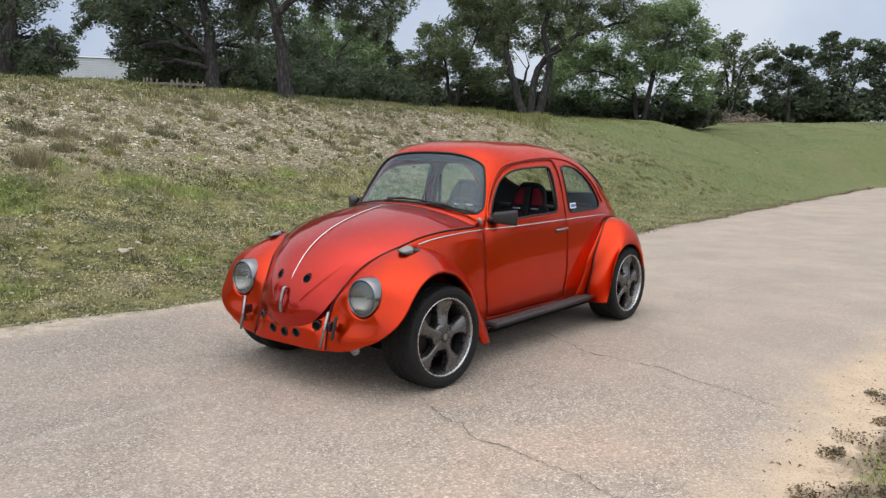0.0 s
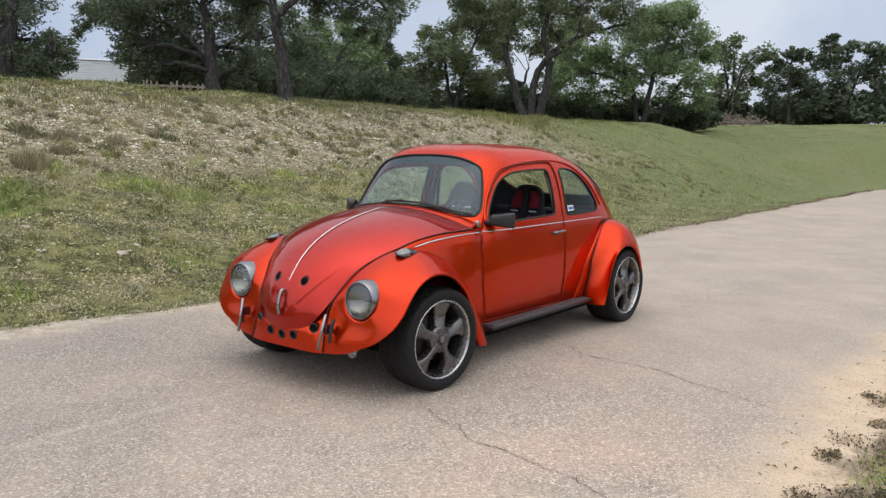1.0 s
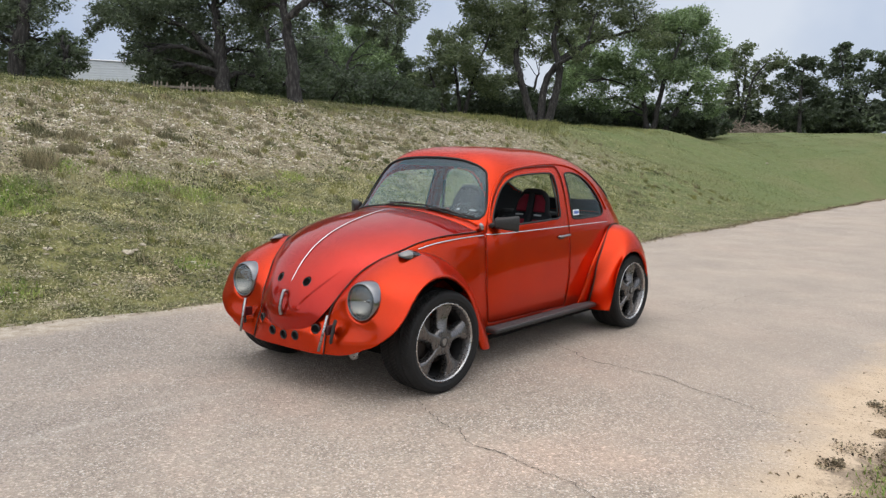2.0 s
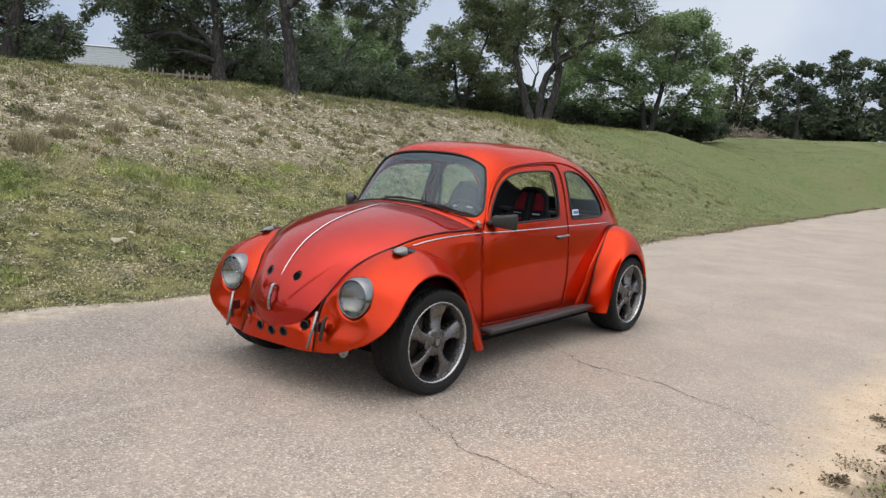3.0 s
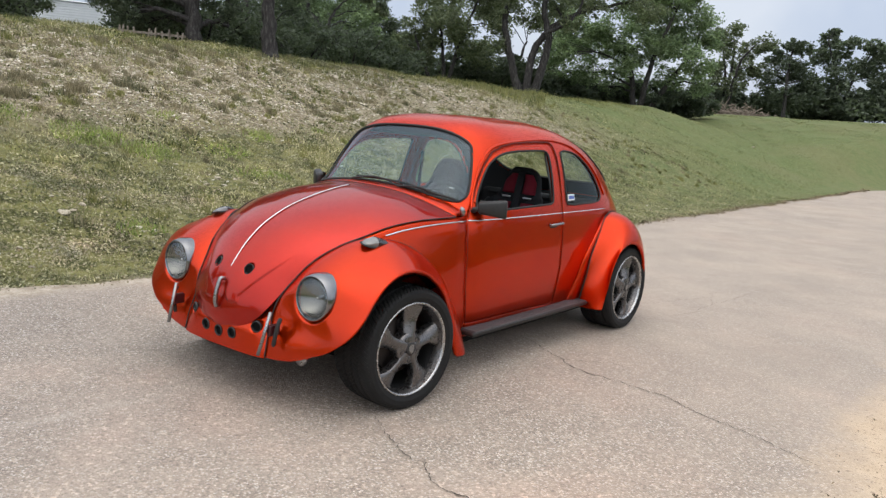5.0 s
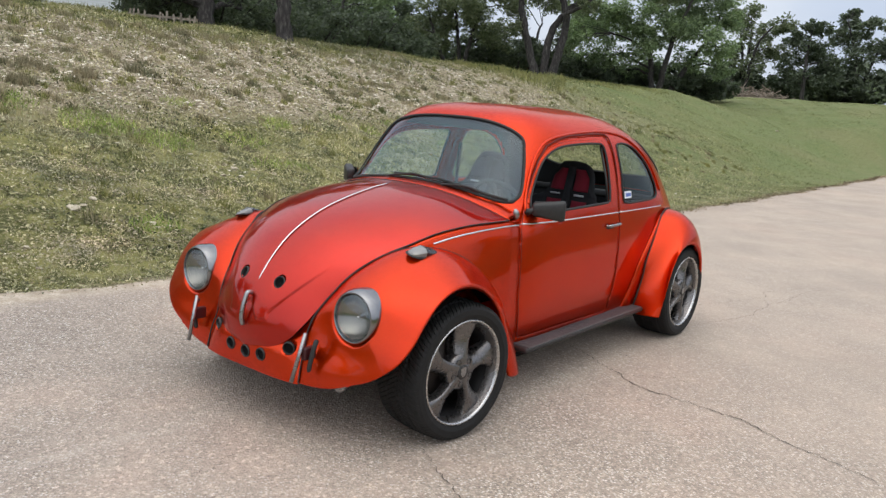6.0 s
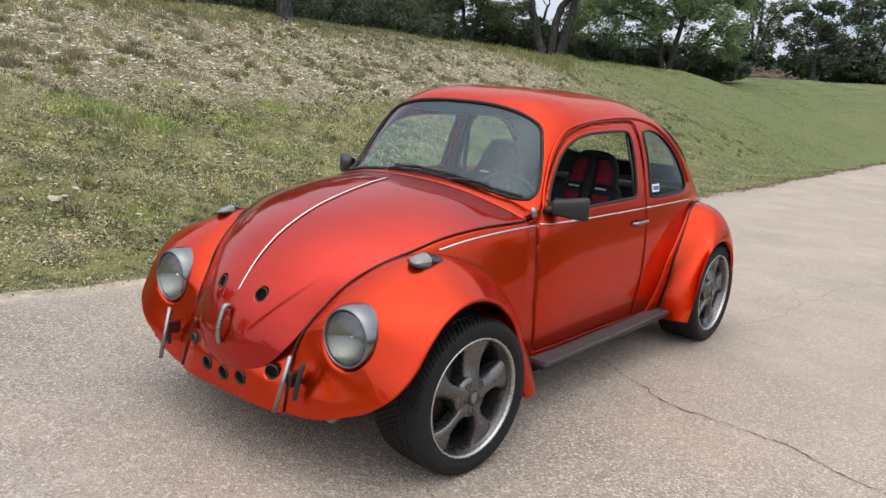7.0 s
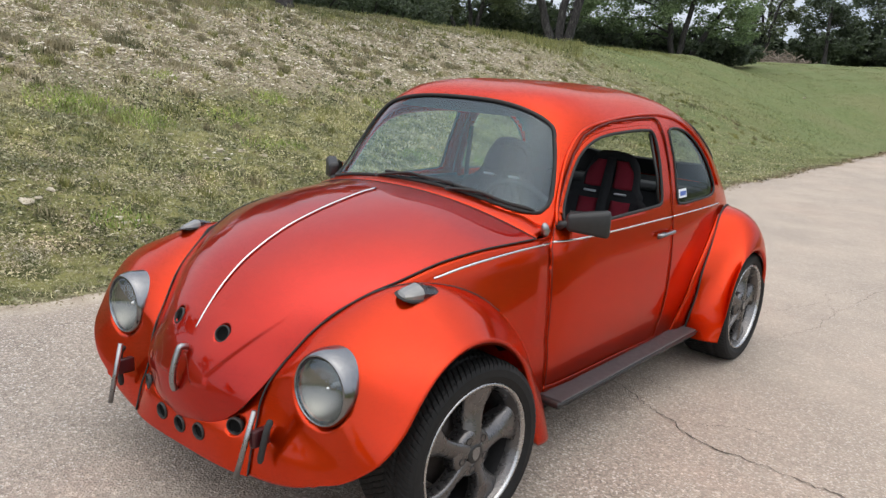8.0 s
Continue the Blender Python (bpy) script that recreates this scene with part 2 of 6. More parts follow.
def road_material():
    m = material("worn_chip_seal", (0.36, 0.31, 0.27), rough=0.9, spec=0.25)
    p = coords(m)
    vor = node(m, "ShaderNodeTexVoronoi", Scale=120.0)
    wire(m, p, vor.inputs["Vector"])
    cell = m.node_tree.nodes.new("ShaderNodeSeparateColor")
    wire(m, vor.outputs["Color"], cell.inputs[0])
    big, mid = grain(m, 0.42, 5, 0.6, p), grain(m, 2.4, 6, 0.65, p)
    stones_ = ramp(m, cell.outputs[0], [(0.0, (0.075, 0.063, 0.053)), (0.20, (0.185, 0.157, 0.132)), (0.55, (0.375, 0.308, 0.248)), (0.82, (0.52, 0.430, 0.345)), (0.88, (0.80, 0.735, 0.66)), (1.0, (0.90, 0.85, 0.79))])
    worn = mix(m, ramp(m, big, [(0.38, 0.0), (0.62, 1.0)]), (0.385, 0.322, 0.266), (0.468, 0.384, 0.308))
    worn = mix(m, 0.8, worn, ramp(m, grain(m, 70, 4, 0.75, p), [(0.28, 0.55), (0.5, 1.0), (0.72, 1.30)]), "MULTIPLY")
    bared = calc(m, "ADD", calc(m, "MULTIPLY", big, -1.4), calc(m, "ADD", calc(m, "MULTIPLY", mid, 1.5), 0.38), True)
    stones_ = mix(m, 1.0, stones_, ramp(m, vor.outputs["Distance"], [(0.20, 1.32), (0.60, 0.72)]), "MULTIPLY")
    chips = node(m, "ShaderNodeTexVoronoi", Scale=75.0)
    wire(m, p, chips.inputs["Vector"])
    tone = m.node_tree.nodes.new("ShaderNodeSeparateColor")
    wire(m, chips.outputs["Color"], tone.inputs[0])
    worn = mix(m, 0.55, worn, ramp(m, tone.outputs[1], [(0.0, 0.70), (0.25, 1.08), (0.85, 1.2), (0.93, 1.9)]), "MULTIPLY")
    base = mix(m, calc(m, "MULTIPLY", bared, 0.80), worn, stones_)
    base = mix(m, ramp(m, grain(m, 0.8, 4, 0.6, p), [(0.50, 0.0), (0.68, 0.40)]), base, mix(m, 1.0, base, (1.10, 0.95, 0.92), "MULTIPLY"))
    base = mix(m, ramp(m, grain(m, 9, 5, 0.7, p), [(0.60, 0.0), (0.78, 0.35)]), base, (0.18, 0.16, 0.145))
    sep = m.node_tree.nodes.new("ShaderNodeSeparateXYZ")
    wire(m, p, sep.inputs[0])
    # fine dust has filled the chips on the quiet side of the road
    dust = calc(m, "ADD", calc(m, "ADD", calc(m, "MULTIPLY", sep.outputs[0], 0.35), sep.outputs[1]), calc(m, "MULTIPLY", mid, 2.4))
    dust = calc(m, "MULTIPLY", calc(m, "SUBTRACT", dust, 1.6), 0.4, True)
    film_ = mix(m, ramp(m, grain(m, 1.3, 6, 0.65, p), [(0.36, 0.0), (0.64, 1.0)]), (0.345, 0.298, 0.252), (0.455, 0.388, 0.325))
    base = mix(m, calc(m, "MULTIPLY", dust, 0.58), base, film_)
    # greyer and darker towards the car's nose and the far side, broken by noise
    greyer = calc(m, "ADD", calc(m, "MULTIPLY", big, 2.2), calc(m, "SUBTRACT", 0.5, sep.outputs[0]))
    greyer = calc(m, "MULTIPLY", calc(m, "MULTIPLY", greyer, 0.55, True), calc(m, "MULTIPLY", calc(m, "SUBTRACT", 1.6, sep.outputs[1]), 0.45, True))
    base = mix(m, greyer, base, mix(m, 1.0, base, (0.80, 0.825, 0.865), "MULTIPLY"))
    # pale sandy dirt drifts in from both sides
    wob = calc(m, "MULTIPLY", grain(m, 0.9, 6, 0.7, p), 0.9)
    right = calc(m, "MULTIPLY", calc(m, "SUBTRACT", calc(m, "ADD", sep.outputs[0], wob), 2.76), 3.4, True)
    left = calc(m, "MULTIPLY", calc(m, "SUBTRACT", calc(m, "SUBTRACT", wob, sep.outputs[0]), 2.62), 5.0, True)
    side_ = calc(m, "MULTIPLY", calc(m, "MAXIMUM", right, left), 0.92)
    base = mix(m, calc(m, "MULTIPLY", left, 0.8), base, pale_dirt(m, p))
    base = mix(m, calc(m, "MULTIPLY", right, 0.92), base, sand(m, p))
    # dark leaf mould where the verge begins
    mould = calc(m, "ADD", sep.outputs[0], calc(m, "MULTIPLY", calc(m, "SUBTRACT", grain(m, 4.5, 6, 0.7, p), 0.5), 0.7))
    mould = calc(m, "MULTIPLY", calc(m, "SUBTRACT", mould, 2.80), 12.0, True)
    soil = mix(m, ramp(m, grain(m, 60, 6, 0.8, p), [(0.35, 0.0), (0.65, 1.0)]), (0.07, 0.052, 0.036), (0.26, 0.20, 0.14))
    base = mix(m, calc(m, "MULTIPLY", mould, 0.75), base, soil)
    # a pale worn seam along the lane
    lane = calc(m, "ADD", sep.outputs[0], calc(m, "ADD", calc(m, "MULTIPLY", sep.outputs[1], -0.04), 0.14))
    lane = calc(m, "ADD", lane, calc(m, "MULTIPLY", calc(m, "SUBTRACT", grain(m, 2.0, 4, 0.6, p), 0.5), 0.25))
    streak = calc(m, "SUBTRACT", 1.0, calc(m, "MULTIPLY", calc(m, "ABSOLUTE", lane), 16.0), True)
    streak = calc(m, "MULTIPLY", streak, calc(m, "MULTIPLY", calc(m, "SUBTRACT", 0.2, sep.outputs[1]), 0.8, True))
    base = mix(m, calc(m, "MULTIPLY", streak, ramp(m, grain(m, 3.5, 6, 0.8, p), [(0.42, 0.0), (0.66, 0.48)])), base, (0.60, 0.54, 0.48))
    set_color(m, base)
    bump(m, calc(m, "ADD", calc(m, "MULTIPLY", vor.outputs["Distance"], calc(m, "SUBTRACT", 1.0, side_)), calc(m, "MULTIPLY", mid, 0.4)), 0.7, 0.008)
    return m


def ground_material():
    m = material("grassy_limestone_soil", (0.16, 0.15, 0.08), rough=0.95, spec=0.15)
    p = coords(m)
    sep = m.node_tree.nodes.new("ShaderNodeSeparateXYZ")
    wire(m, p, sep.inputs[0])
    fine, mid, big = grain(m, 38, 6, 0.7, p), grain(m, 4.5, 6, 0.65, p), grain(m, 0.45, 4, 0.6, p)
    grass = mix(m, ramp(m, mid, [(0.42, 0.0), (0.58, 1.0)]), (0.062, 0.068, 0.024), (0.205, 0.200, 0.074))
    grass = mix(m, ramp(m, fine, [(0.52, 0.0), (0.62, 0.70)]), grass, (0.33, 0.29, 0.19))
    soil = mix(m, ramp(m, fine, [(0.40, 0.0), (0.62, 1.0)]), (0.145, 0.118, 0.078), (0.50, 0.430, 0.320))
    soil = mix(m, ramp(m, mid, [(0.44, 0.0), (0.62, 0.75)]), soil, (0.150, 0.128, 0.062))
    # the bare, stony upper part of the bank
    bank = calc(m, "MULTIPLY", calc(m, "SUBTRACT", -5.6, calc(m, "ADD", sep.outputs[0], calc(m, "MULTIPLY", big, 2.6))), 0.9)
    bank = calc(m, "MINIMUM", calc(m, "ADD", bank, 1.2, True), calc(m, "MULTIPLY", calc(m, "SUBTRACT", 18.5, sep.outputs[1]), 0.20, True))
    bank = calc(m, "MINIMUM", bank, calc(m, "MULTIPLY", calc(m, "ADD", sep.outputs[0], calc(m, "ADD", 10.3, calc(m, "MULTIPLY", big, 1.2))), 1.2, True), True)
    far = calc(m, "MULTIPLY", calc(m, "SUBTRACT", sep.outputs[1], 7.5), 0.10, True)
    lawn = mix(m, ramp(m, mid, [(0.3, 0.0), (0.7, 1.0)]), (0.108, 0.143, 0.056), (0.165, 0.192, 0.082))
    lawn = mix(m, ramp(m, grain(m, 0.33, 5, 0.65, p), [(0.42, 0.0), (0.62, 0.55)]), lawn, (0.185, 0.178, 0.088))
    grass = mix(m, far, grass, lawn)
    top = mix(m, bank, grass, soil)
    shifted = calc(m, "SUBTRACT", sep.outputs[0], 0.36)
    edge = calc(m, "ADD", calc(m, "MULTIPLY", calc(m, "ABSOLUTE", shifted), -2.4), 7.0)
    edge = calc(m, "ADD", edge, calc(m, "MULTIPLY", calc(m, "SUBTRACT", grain(m, 3.0, 6, 0.6, p), 0.5), 2.5), True)
    edge = calc(m, "MULTIPLY", edge, calc(m, "MULTIPLY", calc(m, "SUBTRACT", 9.0, sep.outputs[1]), 0.4, True))
    top = mix(m, edge, top, mix(m, calc(m, "GREATER_THAN", sep.outputs[0], 0.0), pale_dirt(m, p), sand(m, p)))
    set_color(m, top)
    bump(m, calc(m, "ADD", fine, mid), 0.7, 0.03)
    return m


def blade_material(name, a, b, dry, low=0.25):
    m = material(name, a, rough=0.6, spec=0.2)
    g = m.node_tree.nodes.new("ShaderNodeNewGeometry")
    c = ramp(m, g.outputs["Random Per Island"], [(0.0, tuple(q * low for q in a)), (0.16, a), (0.52, b), (0.68, dry), (1.0, tuple(q * 1.3 for q in dry))])
    big = grain(m, 0.8, 4)
    c = mix(m, ramp(m, big, [(0.4, 0.0), (0.62, 0.6)]), c, dry)
    patch = grain(m, 2.1, 5, 0.6)
    c = mix(m, 1.0, c, ramp(m, patch, [(0.32, (0.50, 0.58, 0.50)), (0.5, (1.02, 1.04, 1.0)), (0.68, (1.40, 1.36, 1.22))]), "MULTIPLY")
    set_color(m, c)
    return m


def stone_material():
    m = material("limestone", (0.5, 0.45, 0.38), rough=0.9, spec=0.2)
    g = m.node_tree.nodes.new("ShaderNodeNewGeometry")
    n = grain(m, 30, 4)
    c = ramp(m, g.outputs["Random Per Island"], [(0.0, (0.16, 0.135, 0.095)), (0.40, (0.40, 0.35, 0.265)), (0.75, (0.62, 0.565, 0.46)), (1.0, (0.82, 0.78, 0.69))])
    set_color(m, mix(m, ramp(m, n, [(0.4, 0.0), (0.8, 0.5)]), c, (0.25, 0.21, 0.16)))
    return m


PAINT = paint_material("orange_red_paint", (0.52, 0.0250, 0.0006), (0.58, 0.0345, 0.0009), 0.48)
# hood copy of the body paint; its crimson holds the sky's reflection in colour
HOOD_REFLECT = paint_material("reflect_toned_paint", (0.38, 0.0085, 0.0024), (0.43, 0.0125, 0.0030), 0.80)
RUBBER = rubber_material("black_rubber", 0.018)
TYRE = rubber_material("tyre_rubber", 0.0095, 0.68)
bsdf(TYRE).inputs["Specular IOR Level"].default_value = 0.28
MAROON = metal_material("dark_red_enamel", (0.045, 0.007, 0.009), 0.4, 0.2)
BLACK = rubber_material("black_plastic", 0.014, 0.5)
# near-black of the underside parts; its discs also paint shade in round holes
DARK = rubber_material("underside_and_hole_shade", 0.008, 0.97)
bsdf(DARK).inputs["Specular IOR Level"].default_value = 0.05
TRIM = fabric_material("dark_trim", (0.020, 0.020, 0.022))
CHROME = metal_material("chrome", (0.72, 0.72, 0.73), 0.12)
BRIGHT = metal_material("bright_moulding", (0.70, 0.69, 0.67), 0.22)
STEEL = metal_material("dull_steel", (0.30, 0.305, 0.315), 0.30)
ALLOY = metal_material("grey_alloy", (0.158, 0.152, 0.151), 0.28, 0.9)
CLEAR = metal_material("clear_plastic", (0.24, 0.24, 0.235), 0.18, 0.4)
HOUSING = metal_material("dull_housing", (0.085, 0.085, 0.09), 0.25, 0.8)
LAMP_RIM = metal_material("satin_lamp_rim", (0.235, 0.24, 0.25), 0.18)
LIP = metal_material("machined_lip", (0.46, 0.46, 0.46), 0.26)
GAP_RED = metal_material("shaded_red_gap", (0.13, 0.010, 0.005), 0.5, 0.3)
# shade behind the spokes and in bolt recesses is put into these two tones
IRON = metal_material("rusty_shaded_disc", (0.05, 0.04, 0.035), 0.6, 0.6)
INNER = metal_material("wheel_recess_shade", (0.020, 0.020, 0.021), 0.6, 0.5)
GLASS = glass_material("window_glass", (0.80, 0.85, 0.83), 0.02, (0.62, 0.66, 0.64))
SCREEN_GLASS = glass_material("windscreen_glass", (0.66, 0.80, 0.84), 0.075)
LENS = glass_material("lens_glass", (0.93, 0.94, 0.92), 0.08)
REFLECTOR = metal_material("headlamp_reflector", (0.235, 0.235, 0.23), 0.16, 1.0, 90)
wave = node(REFLECTOR, "ShaderNodeTexWave", Scale=42.0)
wire(REFLECTOR, coords(REFLECTOR), wave.inputs["Vector"])
bump(REFLECTOR, wave.outputs["Fac"], 0.22, 0.002)
SLOT_LIGHT = metal_material("slot_daylight", (0.55, 0.56, 0.58), 0.4, 0.2)
RED = fabric_material("red_cloth", (0.19, 0.006, 0.020))
RIB = metal_material("ribbed_mat", (0.135, 0.128, 0.133), 0.45, 0.3)
CLOTH = fabric_material("black_cloth", (0.017, 0.017, 0.020))
ROAD = road_material()
GROUND = ground_material()
BARK = bark_material()
STONE = stone_material()
LEAF_DARK = leaf_material("live_oak_leaf", (0.062, 0.079, 0.055), (0.138, 0.166, 0.115))
LEAF_GREEN = leaf_material("spring_leaf", (0.109, 0.152, 0.084), (0.236, 0.303, 0.171))
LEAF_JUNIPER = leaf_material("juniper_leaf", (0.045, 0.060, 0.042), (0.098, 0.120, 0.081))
LEAF_PALE = leaf_material("far_leaf", (0.083, 0.103, 0.060), (0.175, 0.200, 0.122))
GRASS = blade_material("grass_blade", (0.088, 0.110, 0.036), (0.275, 0.304, 0.094), (0.55, 0.505, 0.335), 0.12)
LAWN = blade_material("lawn_blade", (0.138, 0.165, 0.060), (0.175, 0.200, 0.080), (0.24, 0.245, 0.120), 0.85)
LUSH = blade_material("lush_blade", (0.130, 0.225, 0.036), (0.215, 0.320, 0.066), (0.30, 0.345, 0.11))
HERB = blade_material("low_herb", (0.035, 0.045, 0.020), (0.240, 0.250, 0.100), (0.42, 0.385, 0.255), 0.12)
STRAW = blade_material("straw_blade", (0.100, 0.098, 0.052), (0.200, 0.186, 0.108), (0.29, 0.245, 0.165))
OLIVE = blade_material("olive_blade", (0.075, 0.095, 0.026), (0.180, 0.200, 0.062), (0.225, 0.215, 0.092))

# ---------------------------------------------------------------- ground and road
def smooth(a, b, v):
    t = np.clip((np.asarray(v, float) - a) / (b - a), 0, 1)
    return t * t * (3 - 2 * t)


def terrain(x, y):
    """Height of the ground: a level road, a bank up to the trees, a lawn that rises behind."""
    x, y = np.asarray(x, float), np.asarray(y, float)
    crest = 2.55 - 0.25 * smooth(8, 20, y)
    length = 9.0 - 1.6 * smooth(8, 20, y)
    u = np.clip((-2.75 - x) / length, 0, 1.6)
    rise = np.where(u < 1, 0.10 * u + 0.90 * u ** 1.15 * (1 - 0.12 * u ** 4) / 0.88, 1.0 + 0.03 * (u - 1))
    rise = np.where(u < 1, np.minimum(rise, 1.0), rise)
    bank = crest * rise * (1 - smooth(27, 42, y))
    a = np.interp(y, [25, 40], [-2.3, 0.8])
    field = (2.7 * smooth(19, 44, y) + 0.030 * np.clip(y - 44, 0, 50) * smooth(-24, -12, x)) * smooth(0.0, -3.2, x - a)
    bumps = 0.05 * np.sin(x * 1.3 + 0.7 * y) * np.sin(y * 0.9 - 0.4 * x) + 0.03 * np.sin(x * 3.1) * np.cos(y * 2.3 + x)
    away = smooth(3.2, 4.5, np.abs(x)) + 0 * y
    away = np.where(x < 0, smooth(2.8, 4.5, np.abs(x)), away)
    shoulder = -0.03 * smooth(2.0, 2.5, x)
    return np.maximum(bank, field) + 0.12 * np.minimum(bank, field) + bumps * away + shoulder - 0.012


def axis_steps(lo, hi, fine_lo, fine_hi, step):
    out = list(np.arange(fine_lo, fine_hi + 1e-6, step))
    s, a, b = step, fine_lo, fine_hi
    while a > lo or b < hi:
        s *= 1.22
        a, b = a - s, b + s
        out = [a] + out + [b]
    return np.array(out)


gx, gy = axis_steps(-700, 700, -14, 5, 0.16), axis_steps(-700, 700, -7, 30, 0.18)
GX, GY = np.meshgrid(gx, gy, indexing="ij")
v, f = sheet(np.stack([GX, GY, terrain(GX, GY)], axis=2))
ground = part("ground", (v, f), GROUND, tidy=False)
tagged(ground, "grassy ground with a stony bank and a lawn", "ground", kind="structure")

def road_left(y):
    """The road's far edge."""
    return np.interp(y, [-6, -2, -0.2, 0.8, 3, 9, 14, 30], [-3.2, -2.80, -2.47, -2.34, -2.18, -1.95, -1.95, -2.1]) + 0.05 * np.sin(y * 1.7) + 0.03 * np.sin(y * 5.3 + 1) + 0.02 * np.sin(y * 13)


ys = np.arange(-60, 90, 0.12)
wl = road_left(ys) - 0.02
wr = 3.05 + 0.04 * np.sin(ys * 1.3 + 2) + 0.03 * np.sin(ys * 4.1) + 0.02 * np.sin(ys * 11)
cols = np.linspace(0, 1, 11)
top = np.array([[(l + (r - l) * c, y, 0.0) for c in cols] for y, l, r in zip(ys, wl, wr)])
skirt_l, skirt_r = top[:, :1] + (-0.05, 0, -0.05), top[:, -1:] + (0.30, 0, -0.05)
road = part("road", sheet(np.concatenate([skirt_l, top, skirt_r], axis=1)), ROAD, tidy=False)
tagged(road, "worn pinkish tan road surface with hairline cracks", "road", kind="structure")

# ---------------------------------------------------------------- the car
# x to its left side, y to its rear, z up; the front axle stands at y = 0
K = 1200
_z = [0.20, 0.30, 0.45, 0.62, 0.80, 0.93, 1.02, 1.12, 1.22, 1.29, 1.34, 1.375, 1.40, 1.412, 1.418]
_w = [0.585, 0.605, 0.640, 0.655, 0.648, 0.630, 0.611, 0.585, 0.548, 0.505, 0.450, 0.385, 0.285, 0.18, 0.0]
_f = [0.40, 0.40, 0.40, 0.40, 0.42, 0.455, 0.525, 0.600, 0.675, 0.735, 0.795, 0.860, 0.960, 1.080, 1.30]
_r = [2.90, 2.97, 3.01, 3.00, 2.92, 2.80, 2.70, 2.57, 2.39, 2.22, 2.06, 1.90, 1.72, 1.56, 1.30]
SHELL = spline(list(zip(_z, _w, _f, _r)), K)
SHELL[:, 0] = np.maximum.accumulate(SHELL[:, 0])
MID, N_REAR = 1.30, 3.0


def n_front(z):
    """How square the plan's front is: fuller at the belt than at the roof."""
    return 4.0 + 2.5 * (1 - smooth(0.80, 0.98, z))


def shell(z, col):
    return np.interp(z, SHELL[:, 0], SHELL[:, col])


def side_x(y, z):
    """Half width of the cabin at a place along it and a height."""
    y, z = np.asarray(y, float), np.asarray(z, float)
    s = np.where(y < MID, (MID - y) / np.maximum(MID - shell(z, 2), 1e-4), (y - MID) / np.maximum(shell(z, 3) - MID, 1e-4))
    n = np.where(y < MID, n_front(z), N_REAR)
    return shell(z, 1) * (1 - np.clip(np.abs(s), 0, 1) ** n) ** (1 / n)


def front_y(x, z):
    s = np.clip(np.abs(np.asarray(x, float)) / np.maximum(shell(z, 1), 1e-4), 0, 1)
    return MID - (MID - shell(z, 2)) * (1 - s ** n_front(z)) ** (1 / n_front(z))


def rear_y(x, z):
    s = np.clip(np.abs(np.asarray(x, float)) / np.maximum(shell(z, 1), 1e-4), 0, 1)
    return MID + (shell(z, 3) - MID) * (1 - s ** N_REAR) ** (1 / N_REAR)


def contour(z, nf, nr):
    """The left half of the cabin's plan at a height, from the front's middle to the rear's."""
    w, fr, re = float(shell(z, 1)), float(shell(z, 2)), float(shell(z, 3))
    a, nf_ = np.linspace(0, pi / 2, 400), float(n_front(z))
    q = np.stack([w * np.sin(a) ** (2 / nf_), MID - (MID - fr) * np.cos(a) ** (2 / nf_)], axis=1)
    h = np.stack([w * np.cos(a) ** (2 / N_REAR), MID + (re - MID) * np.sin(a) ** (2 / N_REAR)], axis=1)
    p = np.vstack([even(q, nf), even(h, nr)[1:]])
    return np.column_stack([p, np.full(len(p), z)])


def inside(poly, a, b):
    """Which of the points (a, b) lie inside the polygon."""
    res = np.zeros(a.shape, bool)
    for (x0, y0), (x1, y1) in zip(poly, np.roll(poly, -1, axis=0)):
        hit = ((y0 > b) != (y1 > b)) & (a < (x1 - x0) * (b - y0) / (y1 - y0 + 1e-12) + x0)
        res ^= hit
    return res


def nearest(poly, a, b):
    """The nearest outline point to each point, and its distance."""
    best, pa, pb = np.full(a.shape, 9.0), a.copy(), b.copy()
    for (x0, y0), (x1, y1) in zip(poly, np.roll(poly, -1, axis=0)):
        dx, dy = x1 - x0, y1 - y0
        t = np.clip(((a - x0) * dx + (b - y0) * dy) / (dx * dx + dy * dy + 1e-12), 0, 1)
        qa, qb = x0 + t * dx, y0 + t * dy
        d = np.hypot(a - qa, b - qb)
        near = d < best
        best, pa, pb = np.where(near, d, best), np.where(near, qa, pa), np.where(near, qb, pb)
    return pa, pb, best


def ring(points, n=160):
    """A smooth closed outline through the points."""
    p = np.array(points, float)
    q = np.vstack([p[-2:], p, p[:2]])
    k = 60 * len(q) / (len(q) - 1)
    s = spline(q, 60 * len(q))[int(2 * k):int((2 + len(p)) * k)]
    return even(s, n, closed=True)


DOOR = even([(0.655, 0.285), (0.615, 0.40), (0.585, 0.50), (0.576, 0.60), (0.574, 0.75), (0.580, 0.84), (0.606, 0.89), (0.680, 0.972), (0.755, 1.085), (0.815, 1.160),
             (0.890, 1.222), (0.98, 1.252), (1.10, 1.272), (1.35, 1.284), (1.51, 1.285), (1.545, 1.27), (1.553, 1.20), (1.550, 0.9), (1.562, 0.6),
             (1.585, 0.42), (1.605, 0.275), (1.58, 0.268), (1.2, 0.275), (0.70, 0.280)], 280, closed=True)
DOOR_WINDOW = ring([(0.695, 0.922), (0.700, 0.965), (0.780, 1.088), (0.850, 1.160), (0.940, 1.206), (1.05, 1.228), (1.23, 1.238), (1.38, 1.240), (1.448, 1.231),
                    (1.462, 1.18), (1.456, 1.05), (1.448, 0.955), (1.430, 0.928), (1.36, 0.922), (1.05, 0.915), (0.78, 0.908)], 200)
